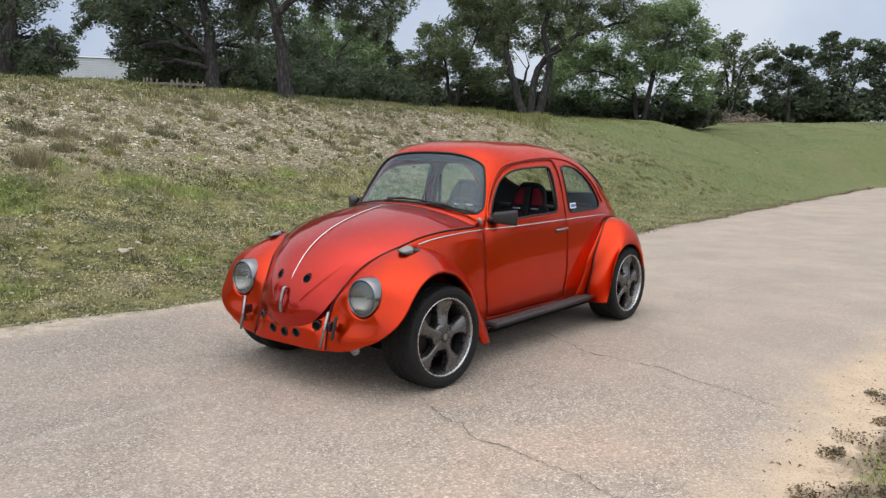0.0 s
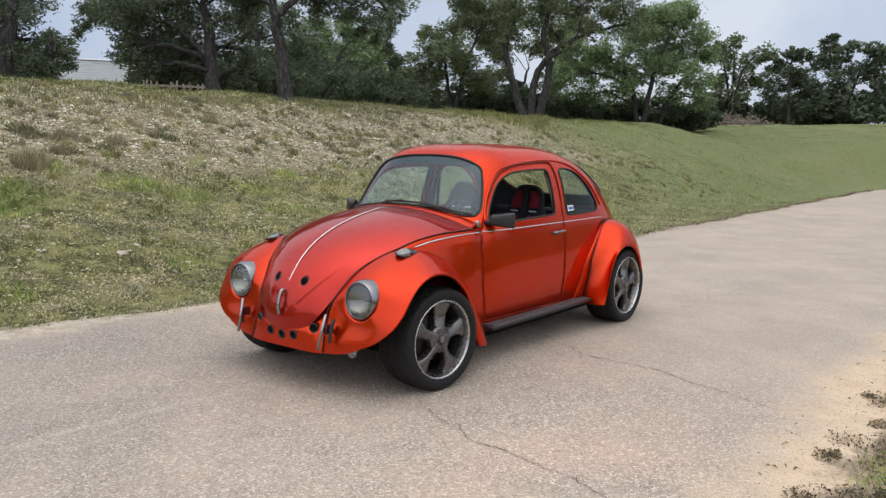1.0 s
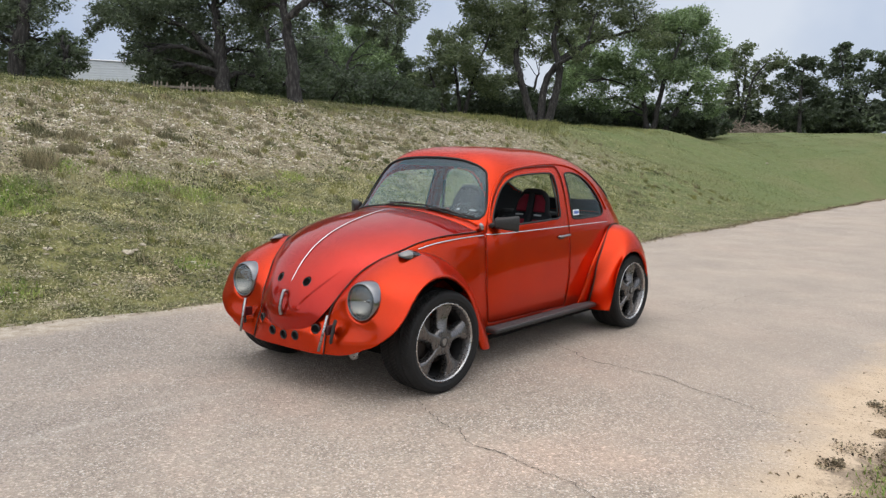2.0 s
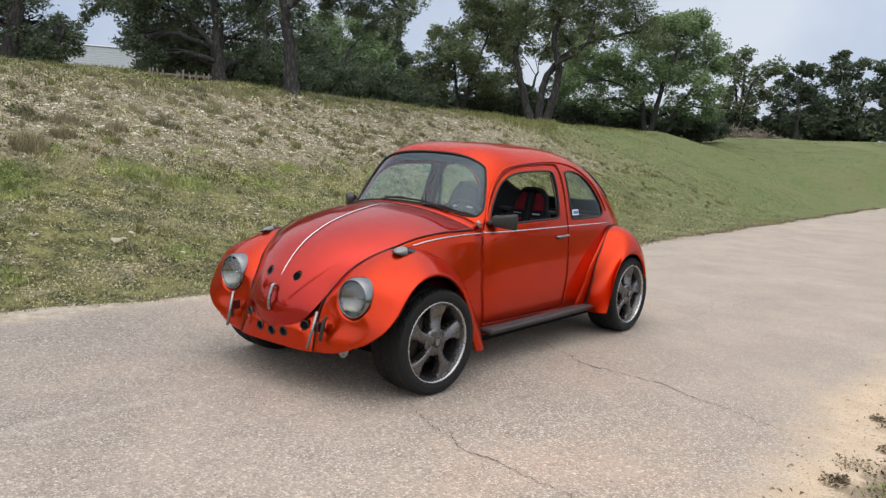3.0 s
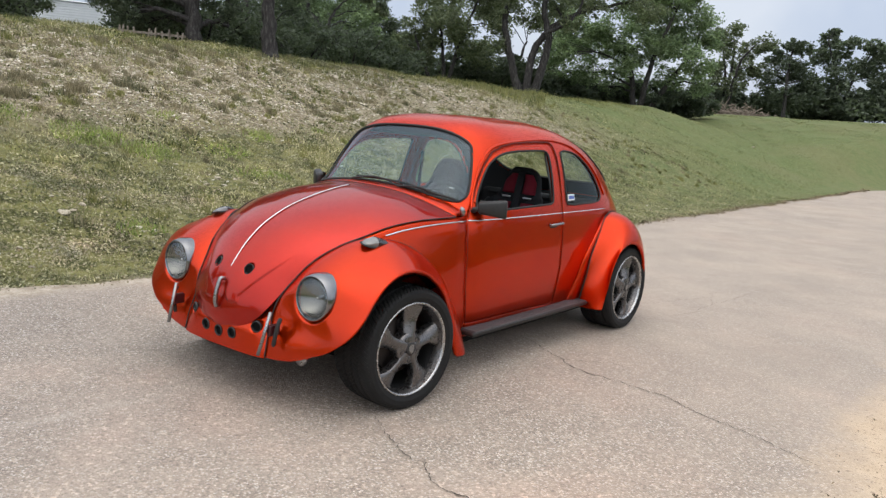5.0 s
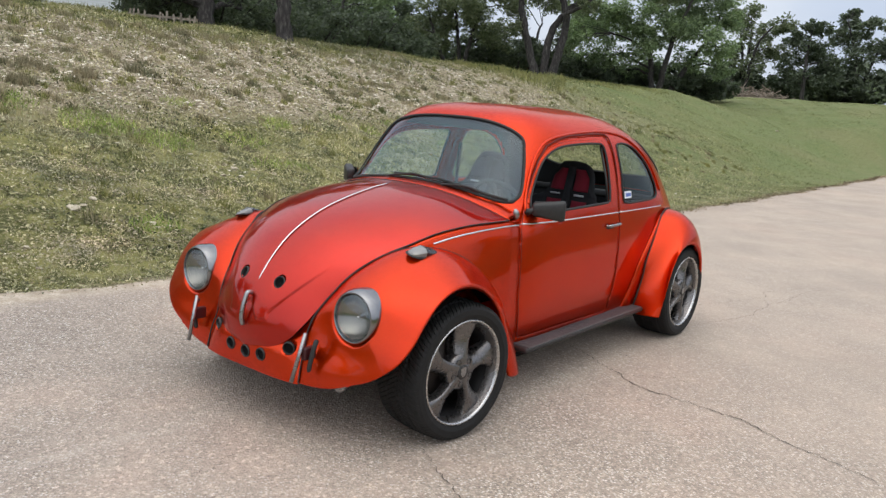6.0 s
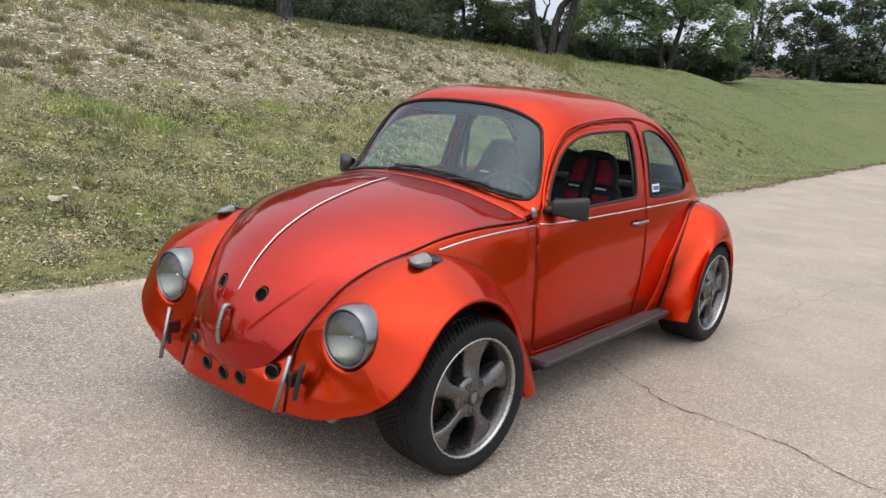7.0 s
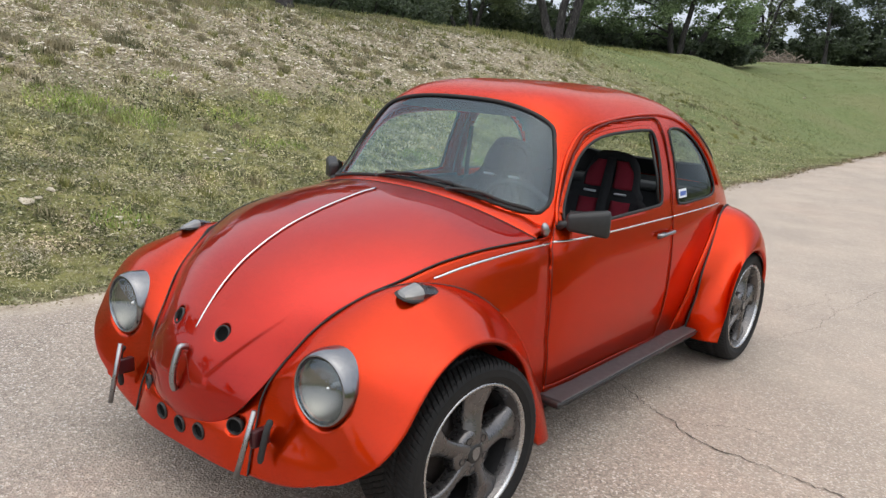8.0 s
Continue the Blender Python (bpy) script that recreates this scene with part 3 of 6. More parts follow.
QUARTER = ring([(1.612, 0.940), (1.614, 1.08), (1.618, 1.195), (1.640, 1.234), (1.74, 1.240), (1.87, 1.216), (1.99, 1.155), (2.085, 1.07), (2.145, 0.975),
                (2.135, 0.925), (2.05, 0.910), (1.85, 0.908), (1.66, 0.910)], 160)
_half = [(0.0, 1.337), (0.20, 1.330), (0.340, 1.304), (0.434, 1.260), (0.474, 1.197), (0.510, 1.105), (0.537, 1.01), (0.537, 0.972), (0.508, 0.958), (0.33, 0.990), (0.16, 1.006)]
SCREEN = ring(_half + [(0.0, 1.010)] + [(-x, z) for x, z in reversed(_half[1:])], 240)
REAR_WINDOW = ring([(0.45 * abs(cos(a)) ** 0.6 * (1 if cos(a) > 0 else -1), 1.125 + 0.150 * abs(sin(a)) ** 0.6 * (1 if sin(a) > 0 else -1)) for a in np.linspace(0, 2 * pi, 16, endpoint=False)], 120)
CUT = np.array([(-1.0, 0.10), (0.70, 0.10), (0.655, 0.285), (0.615, 0.40), (0.585, 0.50), (0.576, 0.60), (0.574, 0.75), (0.580, 0.84), (0.602, 0.885), (0.45, 0.890), (0.40, 0.93), (-1.0, 0.93)])


def cabin():
    """The left half of the shell as (door faces, body faces), with the openings cut."""
    zs = spline(np.array(_z)[:, None], 900)[:, 0]
    prof = np.column_stack([shell(zs, 1), shell(zs, 2), zs])
    prof = even(prof, 150)
    rows = [contour(z, 150, 120) for z in prof[:-1, 2]]
    g = np.array(rows)
    nu, nv = g.shape[:2]
    p = g.reshape(-1, 3).copy()
    for poly, axis in ((DOOR, "side"), (DOOR_WINDOW, "side"), (QUARTER, "side"), (CUT, "side"), (SCREEN, "front"), (REAR_WINDOW, "rear")):
        if axis == "side":
            ok = p[:, 0] > 0.30
            a, b, d = nearest(poly, p[:, 1], p[:, 2])
            ok &= d < 0.0068
            p[ok, 1], p[ok, 2] = a[ok], b[ok]
            p[ok, 0] = side_x(p[ok, 1], p[ok, 2])
        else:
            ok = (p[:, 1] < 1.0) if axis == "front" else (p[:, 1] > 1.9)
            a, b, d = nearest(poly, p[:, 0], p[:, 2])
            ok &= (d < 0.0068) & (a > -1e-6)
            p[ok, 0], p[ok, 2] = a[ok], b[ok]
            p[ok, 1] = (front_y if axis == "front" else rear_y)(p[ok, 0], p[ok, 2])
    idx = np.arange(nu * nv).reshape(nu, nv)
    q = np.stack([idx[:-1, :-1], idx[:-1, 1:], idx[1:, 1:], idx[1:, :-1]], axis=2).reshape(-1, 4)
    c = p[q].mean(axis=1)
    x, y, z = c.T
    side = x > 0.30
    gone = side & (inside(DOOR_WINDOW, y, z) | inside(QUARTER, y, z) | inside(CUT, y, z))
    gone |= (y < 0.574) & (z < 0.885)
    gone |= (y < 1.0) & inside(SCREEN, x, z) | (y > 1.9) & inside(REAR_WINDOW, x, z)
    gone |= (y < 0.56) & (z < 0.93) & (x < 0.56)
    is_door = side & inside(DOOR, y, z) & ~gone
    door, body = q[is_door], q[~is_door & ~gone]
    shared = np.intersect1d(np.unique(door), np.unique(body))
    rim = np.intersect1d(np.unique(q[gone]), np.unique(q[~gone]))
    for which, polys in ((rim, (DOOR_WINDOW, QUARTER)), (shared, (DOOR,))):
        for poly in polys:
            w = which[p[which, 0] > 0.30]
            a, b, d = nearest(poly, p[w, 1], p[w, 2])
            w, a, b = w[d < 0.016], a[d < 0.016], b[d < 0.016]
            p[w, 1], p[w, 2] = a, b
            p[w, 0] = side_x(a, b)
    dv = p.copy()
    to = np.array([1.12, 0.75]) - dv[shared][:, 1:]
    to /= np.linalg.norm(to, axis=1)[:, None]
    dv[shared, 1:] += to * 0.0028
    return (dv.tolist(), door.tolist()), (p.tolist(), body.tolist())


def trimmed(geo):
    used = sorted({i for f in geo[1] for i in f})
    at = {i: k for k, i in enumerate(used)}
    return [geo[0][i] for i in used], [tuple(at[i] for i in f) for f in geo[1]]


def on_side(poly, out=0.0):
    return [(float(side_x(y, z)) + out, y, z) for y, z in poly]


def on_front(poly, out=0.0):
    return [(x, float(front_y(x, z)) - out, z) for x, z in poly]


def both(name, geo, mat, parent, label="", **more):
    return part(name, geo, mat, parent, label, **more), part(name, mirrored(geo), mat, parent, label, **more)


def pane(poly, place, rows=24):
    """A curved pane that fills an outline."""
    c = poly.mean(axis=0)
    pts = np.array([[c + (q - c) * s for q in poly] for s in np.linspace(0.02, 1.0, rows)])
    g = np.array([[place(a, b) for a, b in r] for r in pts])
    return sheet(g, wrap_v=True)


car = thing("car", "orange-red vintage two-door beetle-shaped car parked on the road", "car")
door_geo, body_geo = cabin()
body = part("body", trimmed(join(body_geo, mirrored(body_geo))), PAINT, car, "glossy orange-red rounded cabin shell", solid=0.010)

# hood, from its rear edge by the windscreen down to its tip between the headlights
C = spline([(0, 0.40, 1.000), (0, 0.279, 0.988), (0, 0.176, 0.972), (0, 0.015, 0.935), (0, -0.135, 0.887), (0, -0.274, 0.817), (0, -0.366, 0.745),
            (0, -0.430, 0.673), (0, -0.474, 0.610), (0, -0.508, 0.550), (0, -0.534, 0.480), (0, -0.545, 0.430), (0, -0.546, 0.385), (0, -0.538, 0.338)], 130)
E = spline([(0.598, 0.490, 0.888), (0.580, 0.360, 0.884), (0.558, 0.220, 0.877), (0.522, 0.060, 0.852), (0.480, -0.072, 0.808), (0.434, -0.174, 0.768), (0.386, -0.276, 0.708),
            (0.356, -0.336, 0.646), (0.326, -0.386, 0.585), (0.302, -0.436, 0.520), (0.266, -0.484, 0.452), (0.216, -0.502, 0.400), (0.138, -0.526, 0.360), (0.0, -0.538, 0.338)], 130)


def hood_point(c, e, s):
    k = abs(s) ** 2.3
    return (e[0] * s, c[1] + (e[1] - c[1]) * k, c[2] + (e[2] - c[2]) * k)


def pressed(p):
    """The raised two-lobed panel in the hood's middle and its two round holes."""
    x, y, z = p
    low = 0.460 + 0.070 * float(1 - smooth(0.0, 0.07, abs(x))) + 6.0 * max(0.0, abs(x) - 0.085) ** 2
    d = min(0.125 + 0.85 * max(z - 0.50, 0) - abs(x), z - low)
    up = 0.0065 * float(smooth(0.0, 0.014, d)) * (1 - float(smooth(0.60, 0.74, z)))
    deep = 0.028 if y < -0.35 and (abs(x) - 0.115) ** 2 + (z - HOLE_Z) ** 2 < 0.0250 ** 2 else 0.0
    return (x, y - 0.85 * up + deep, z + 0.5 * up)


_i = int(np.argmin(np.abs(C[:, 2] - 0.622)))
HOLE_Z = hood_point(C[_i], E[_i], 0.115 / E[_i][0])[2]
C2, E2 = spline(C, 260), spline(E, 260)
hood = part("hood", sheet(np.array([[pressed(hood_point(c, e, s)) for s in np.linspace(-1, 1, 181)] for c, e in zip(C2, E2)])), HOOD_REFLECT, car,
            "domed hood with its reflection toned in crimson and a bright centre strip", solid=0.006)

gap = [(x + 0.003, y, z - 0.0005) for x, y, z in E if y > -0.30]
for k in (1, -1):
    part("hood_gap", tube([(k * x, y, z) for x, y, z in gap], 0.0030, 6), RUBBER, hood, "dark gap beside the hood")
part("hood_gap", tube([hood_point((0, 0.401, 1.0005), (0.598, 0.491, 0.8885), t) for t in np.linspace(-1, 1, 61)], 0.0022, 6), RUBBER, hood, "dark gap behind the hood")

# cowl between the hood and the windscreen
edge_h = np.array([hood_point((0, 0.406, 1.0), (0.598, 0.494, 0.888), s) for s in np.linspace(-1, 1, 61)])
xs = np.linspace(-0.575, 0.575, 61)
base_z = np.interp(np.abs(xs), [0, 0.16, 0.32, 0.50, 0.58], [1.006, 1.002, 0.984, 0.946, 0.905])
edge_s = np.stack([xs, front_y(xs, base_z), base_z], axis=1)
part("cowl", sheet(np.array([edge_h + (edge_s - edge_h) * t + np.array([0, 0, 0.006 * sin(pi * t)]) for t in np.linspace(0, 1, 8)])), PAINT, car, solid=0.006)

# panel between fender, hood and door
door_front = DOOR[(DOOR[:, 0] < 0.66) & (DOOR[:, 1] < 0.90)]
door_front = door_front[np.argsort(door_front[:, 1])]
rows = []
for y in np.linspace(-0.20, 0.574, 60):
    if y < 0.49:
        e = np.array([np.interp(y, E[:60, 1][::-1], E[:60, i][::-1]) for i in range(3)])
    else:
        e = np.array((0.598 + (float(side_x(0.60, 0.884)) - 0.598) * (y - 0.49) / 0.084, y, 0.888 - 0.002 * (y - 0.49) / 0.084))
    zz = np.linspace(0.24, e[2] - 0.003, 40)
    prof = side_x(np.interp(zz, door_front[:, 1], door_front[:, 0]), zz)
    back = (np.interp(zz, door_front[:, 1], door_front[:, 0]) - 0.574 - 0.001) * float(smooth(0.25, 0.574, y))
    rows.append(np.stack([prof - (prof[-1] - e[0]) * np.clip((zz - 0.2) / (e[2] - 0.2), 0, 1) ** 1.5, y + back, zz], axis=1))
both("front_quarter_panel", sheet(np.array(rows)), PAINT, car, solid=0.006)


def rails(inner, crown, outer, n=150, m=64, lip=0.022):
    """A fender skin through three curves, with its rim folded in."""
    a, b, c = (spline(q, n) for q in (inner, crown, outer))
    mid = 2 * b - 0.5 * (a + c)
    t = np.linspace(0, 1, m)[None, :, None]
    g = (1 - t) ** 2 * a[:, None] + 2 * t * (1 - t) * mid[:, None] + t ** 2 * c[:, None]
    centre = c.mean(axis=0)
    toward = centre - c
    toward[:, 0] = -0.6 * np.linalg.norm(toward, axis=1)
    toward /= np.linalg.norm(toward, axis=1)[:, None] + 1e-9
    folds = [c + toward * lip * 0.3 + np.array((0.002, 0, 0)), c + toward * lip]
    return np.concatenate([g, np.stack(folds, axis=1)], axis=1)


F_IN = [(0.303, -0.505, 0.245), (0.298, -0.486, 0.335), (0.292, -0.464, 0.400), (0.293, -0.452, 0.460), (0.307, -0.427, 0.525), (0.335, -0.367, 0.605), (0.373, -0.297, 0.685),
        (0.430, -0.176, 0.762), (0.500, -0.070, 0.797), (0.565, 0.050, 0.787), (0.601, 0.165, 0.742), (0.612, 0.280, 0.668), (0.615, 0.400, 0.550), (0.615, 0.520, 0.385), (0.615, 0.590, 0.178)]
F_MID = [(0.440, -0.486, 0.256), (0.470, -0.484, 0.345), (0.490, -0.463, 0.425), (0.512, -0.442, 0.490), (0.528, -0.416, 0.560), (0.543, -0.374, 0.635), (0.556, -0.290, 0.702),
         (0.574, -0.180, 0.760), (0.602, -0.075, 0.788), (0.652, 0.040, 0.768), (0.700, 0.150, 0.702), (0.725, 0.255, 0.600), (0.728, 0.345, 0.460), (0.722, 0.440, 0.310), (0.708, 0.525, 0.166)]
F_OUT = [(0.550, -0.475, 0.296), (0.645, -0.462, 0.334), (0.715, -0.440, 0.382), (0.760, -0.412, 0.430), (0.785, -0.368, 0.495), (0.795, -0.318, 0.575), (0.800, -0.252, 0.645),
         (0.803, -0.165, 0.688), (0.803, -0.070, 0.697), (0.800, 0.020, 0.678), (0.788, 0.115, 0.632), (0.772, 0.220, 0.545), (0.755, 0.300, 0.425), (0.740, 0.352, 0.295), (0.728, 0.425, 0.170)]
fender_geo = sheet(rails(F_IN, F_MID, F_OUT))
fv = np.array(fender_geo[0])
lamp_at = np.array((0.517, 0.556))
lamp_r = np.linalg.norm(fv[:, [0, 2]] - lamp_at, axis=1)
near_lamp = np.where(fv[:, 1] < -0.2, 1 - smooth(0.095, 0.290, lamp_r), 0)
fv[:, 1] = np.maximum(fv[:, 1], fv[:, 1] * (1 - near_lamp) - (0.424 + 0.10 * np.clip(0.556 - fv[:, 2], 0, 0.3)) * near_lamp)
seat_y = np.where(lamp_r < 0.101, -0.28, -0.405)
dish = np.where(fv[:, 1] < -0.2, 1 - smooth(0.106, 0.115, lamp_r), 0)
fv[:, 1] = np.maximum(fv[:, 1], fv[:, 1] * (1 - dish) + seat_y * dish)
fender_geo = (fv.tolist(), fender_geo[1])
both("front_fender", fender_geo, PAINT, car, "bulging orange-red front fender", solid=0.004)

R_IN = [(0.600, 1.945, 0.200), (0.622, 1.958, 0.330), (0.640, 1.966, 0.430), (0.645, 1.985, 0.540), (0.640, 2.062, 0.653), (0.616, 2.200, 0.800), (0.575, 2.400, 0.825), (0.530, 2.600, 0.750),
        (0.480, 2.790, 0.590), (0.450, 2.950, 0.300)]
R_MID = [(0.715, 1.945, 0.200), (0.733, 1.985, 0.340), (0.739, 2.035, 0.460), (0.742, 2.100, 0.575), (0.742, 2.180, 0.680), (0.738, 2.290, 0.765), (0.728, 2.420, 0.762), (0.708, 2.570, 0.680),
         (0.680, 2.700, 0.530), (0.645, 2.810, 0.300)]
R_OUT = [(0.782, 1.965, 0.203), (0.796, 1.985, 0.330), (0.800, 2.015, 0.450), (0.801, 2.070, 0.545), (0.802, 2.150, 0.607), (0.802, 2.270, 0.642), (0.800, 2.400, 0.622), (0.790, 2.520, 0.545),
         (0.772, 2.620, 0.430), (0.742, 2.690, 0.300)]
both("rear_fender", sheet(rails(R_IN, R_MID, R_OUT)), PAINT, car, "bulging orange-red rear fender", solid=0.004)

# raised flange of the body ahead of the rear fender
rows = []
for x, y, z in spline(R_IN[:6], 50):
    back = float(np.interp(z, [0.20, 0.34, 0.55, 0.72, 0.80], [0.150, 0.125, 0.085, 0.045, 0.006]))
    x0 = float(side_x(y - back, z))
    rows.append([(x0 + (x - x0) * t + 0.009 * sin(pi * min(t * 1.25, 1.0)) ** 0.7 + 0.001 - 0.006 * t ** 6, y - back * (1 - t) - 0.006 * t, z) for t in np.linspace(0, 1, 16)])
both("fender_flange", sheet(np.array(rows)), PAINT, car, "raised body panel ahead of the rear fender", solid=0.004)

# black beading in the fender seams
for pts, out, thick in ((F_IN[:12], 0.004, 0.0034), (R_IN, 0.0095, 0.0052)):
    both("fender_beading", tube(spline([(x + out, y - out, z + 0.002) for x, y, z in pts], 90), thick, 6), RUBBER, car, "black rubber beading")

# apron below the hood
APRON_HOLES = ((-0.230, 0.372), (-0.100, 0.322), (0.0, 0.312), (0.100, 0.322), (0.235, 0.375))


def apron_edge(z):
    """Half width and place of the seam beside the apron."""
    zs = [0.24, 0.27, 0.33, 0.40, 0.46, 0.52]
    return float(np.interp(z, zs, [0.304, 0.304, 0.298, 0.292, 0.292, 0.304])), float(np.interp(z, zs, [-0.508, -0.502, -0.486, -0.462, -0.450, -0.432]))


def apron_y(x, z):
    wide, edge = apron_edge(z)
    mid = -0.537 + 0.6 * max(0.33 - z, 0) ** 2 + 0.10 * float(smooth(0.338, 0.50, z))
    return mid + (edge - mid) * min(abs(x) / wide, 1.0) ** 4


def apron_point(u, t):
    z = 0.240 + t * (0.115 + 0.165 * u ** 4)
    x = u * apron_edge(z)[0]
    deep = 0.03 if any((x - hx) ** 2 + (z - hz) ** 2 < 0.0275 ** 2 for hx, hz in APRON_HOLES) else 0.0
    return (x, apron_y(x, z) + deep, z)


part("front_apron", sheet(np.array([[apron_point(x, t) for t in np.linspace(0, 1, 70)] for x in np.linspace(-1, 1, 190)])), PAINT, car,
     "orange-red apron with five round holes", solid=0.003)

# dark tub, floor and wheel houses
tub = np.array([contour(z, 40, 40) * (0.94, 1, 1) for z in (0.24, 0.4, 0.6, 0.8, 0.88)])
tub[:, :, 1] = np.clip(tub[:, :, 1], 0.62, 2.75)
tub_geo = sheet(tub)
part("interior_trim", join(tub_geo, mirrored(tub_geo)), TRIM, car, "dark cabin lining")
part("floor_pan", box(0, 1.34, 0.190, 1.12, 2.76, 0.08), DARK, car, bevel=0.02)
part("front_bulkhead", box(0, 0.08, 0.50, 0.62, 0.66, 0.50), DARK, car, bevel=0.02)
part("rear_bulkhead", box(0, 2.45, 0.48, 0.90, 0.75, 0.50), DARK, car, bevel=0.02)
head_rows = np.array([contour(z, 40, 40) * (0.955, 1, 1) + (0, 0, -0.022) for z in (1.30, 1.33, 1.36, 1.385, 1.405, 1.414)])
head_rows[:, :, 1] = MID + (head_rows[:, :, 1] - MID) * 0.95
h_geo = sheet(head_rows)
part("headliner", join(h_geo, mirrored(h_geo)), TRIM, car, "dark headliner")

# painted jambs behind the door gaps
tang = np.roll(DOOR, -1, axis=0) - np.roll(DOOR, 1, axis=0)
norm = np.stack([-tang[:, 1], tang[:, 0]], axis=1) / (np.linalg.norm(tang, axis=1)[:, None] + 1e-9)
jamb = np.array([[(float(side_x(*(DOOR[i] + norm[i] * w))) - 0.005, *(DOOR[i] + norm[i] * w)) for w in np.linspace(-0.018, 0.018, 5)] for i in range(len(DOOR))])
both("door_jamb", sheet(jamb, wrap_u=True), PAINT, car)

# doors
for geo, s in ((trimmed(door_geo), 1), (trimmed(mirrored(door_geo)), -1)):
    door = part("door", geo, PAINT, car, "orange-red door with its window wound down", solid=0.012)
    card = np.array([[(side_x(y, z) * s - 0.035 * s, y, z) for z in np.linspace(0.30, 0.90, 10)] for y in np.linspace(0.66, 1.54, 20)], float)
    part("door_card", sheet(card), TRIM, door, "dark door lining", solid=0.01)
    part("window_channel", tube([(x * s, y, z) for x, y, z in on_side(DOOR_WINDOW, 0.0)], 0.0068, 8, closed=True), RUBBER, door, "black rubber window channel")
    ctr = DOOR_WINDOW.mean(axis=0)
    tang = np.roll(DOOR_WINDOW, -1, axis=0) - np.roll(DOOR_WINDOW, 1, axis=0)
    norm = np.stack([-tang[:, 1], tang[:, 0]], axis=1) / np.linalg.norm(tang, axis=1)[:, None]
    norm *= np.sign((norm * (DOOR_WINDOW - ctr)).sum(axis=1))[:, None]
    high = DOOR_WINDOW[:, 1] > 0.945
    k0 = int(np.argmax(high & ~np.roll(high, 1)))
    order = np.roll(np.arange(len(high)), -k0)[:high.sum()]
    band = np.array([[(s * (float(side_x(*(DOOR_WINDOW[i] + norm[i] * w))) + 0.0012 + 0.0035 * sin(pi * (w / 0.019))), *(DOOR_WINDOW[i] + norm[i] * w)) for w in np.linspace(0.002, 0.019, 6)] for i in order])
    part("window_frame", sheet(band), PAINT, door, solid=0.003)
    # dark red tube draws the shade inside the gap around the door
    part("door_gap_line", tube([(s * (x + 0.004 * float(smooth(0.72, 0.62, y))), y - 0.003 * float(smooth(0.95, 0.75, y) * smooth(0.95, 1.05, z)), z + 0.006 * float(smooth(1.10, 1.26, z))) for x, y, z in on_side(DOOR, 0.0036)], 0.0019 + 0.0022 * smooth(1.0, 1.12, DOOR[:, 1]), 6, closed=True), GAP_RED, door, "thin dark red line drawing the shade in the door gap")
    bar = [(s * (float(side_x(y, 0.795)) + o), y, 0.797 + dz) for y, o, dz in ((1.385, 0.004, 0), (1.395, 0.026, 0.003), (1.43, 0.030, 0.005), (1.48, 0.030, 0.006), (1.515, 0.026, 0.006), (1.525, 0.004, 0.006))]
    part("door_handle", tube(spline(bar, 24), [0.008] * 4 + [0.0088] * 16 + [0.008] * 4, 8), STEEL, door, "chrome door handle")
    part("handle_plate", moved(box(0, 0, 0, 0.010, 0.080, 0.026), pose(s * (float(side_x(1.44, 0.785)) + 0.001), 1.44, 0.790)), BLACK, door, "black handle recess", bevel=0.005)
    strip = [(s * (float(side_x(y, 0.863)) + 0.003), y, 0.863) for y in np.linspace(0.592, 1.546, 40)]
    part("side_moulding", tube(strip, 0.0048, 6), BRIGHT, door, "bright side moulding")
    pillar = [(s * (float(side_x(y, z)) - 0.012), y, z) for y, z in ((1.432, 0.93), (1.442, 1.05), (1.448, 1.225))]
    part("window_post", tube(pillar, 0.007, 6), BLACK, door, "thin dark window post")
    # mirror on the door's front corner
    vs = [(-0.078, -0.020, -0.030), (-0.078, -0.020, 0.030), (-0.078, 0.028, -0.034), (-0.078, 0.028, 0.034),
          (0.082, -0.012, -0.052), (0.082, -0.012, 0.050), (0.082, 0.040, -0.054), (0.082, 0.040, 0.052)]
    geo_m = ([(s * x, y, z) for x, y, z in vs], box(0, 0, 0, 1, 1, 1)[1])
    mirror = part("door_mirror", moved(geo_m, pose(s * 0.682, 0.700, 0.932 if s > 0 else 0.958, 0, 0, 34 * s)), BLACK, car, "black plastic door mirror", bevel=0.014)
    part("mirror_glass", moved(box(0, 0.043, 0, 0.132, 0.003, 0.072), pose(s * 0.682, 0.700, 0.932 if s > 0 else 0.958, 0, 0, 34 * s)), CHROME, mirror, "mirror glass", smooth=False)
    part("mirror_arm", tube([(s * 0.588, 0.652, 0.912), (s * 0.610, 0.655, 0.922), (s * 0.635, 0.668, 0.932)], [0.020, 0.014, 0.016], 8), BLACK, mirror)

# glass and seals
part("windscreen", pane(SCREEN, lambda x, z: (x, float(front_y(x, z)) + 0.004, z)), SCREEN_GLASS, car, "curved clear windscreen")
part("windscreen_seal", tube(on_front(SCREEN, 0.002), 0.0078, 8, closed=True), RUBBER, car, "black rubber windscreen seal")
quarter_geo = pane(QUARTER, lambda y, z: (float(side_x(y, z)) - 0.004, y, z))
both("quarter_window", quarter_geo, GLASS, car, "fixed rear side window")
both("quarter_seal", tube(on_side(QUARTER, 0.001), 0.0058, 8, closed=True), RUBBER, car, "black rubber window seal")
part("rear_window", pane(REAR_WINDOW, lambda x, z: (x, float(rear_y(x, z)) - 0.004, z)), GLASS, car, "small curved rear window")
part("rear_seal", tube([(x, float(rear_y(x, z)), z) for x, z in REAR_WINDOW], 0.011, 8, closed=True), RUBBER, car)
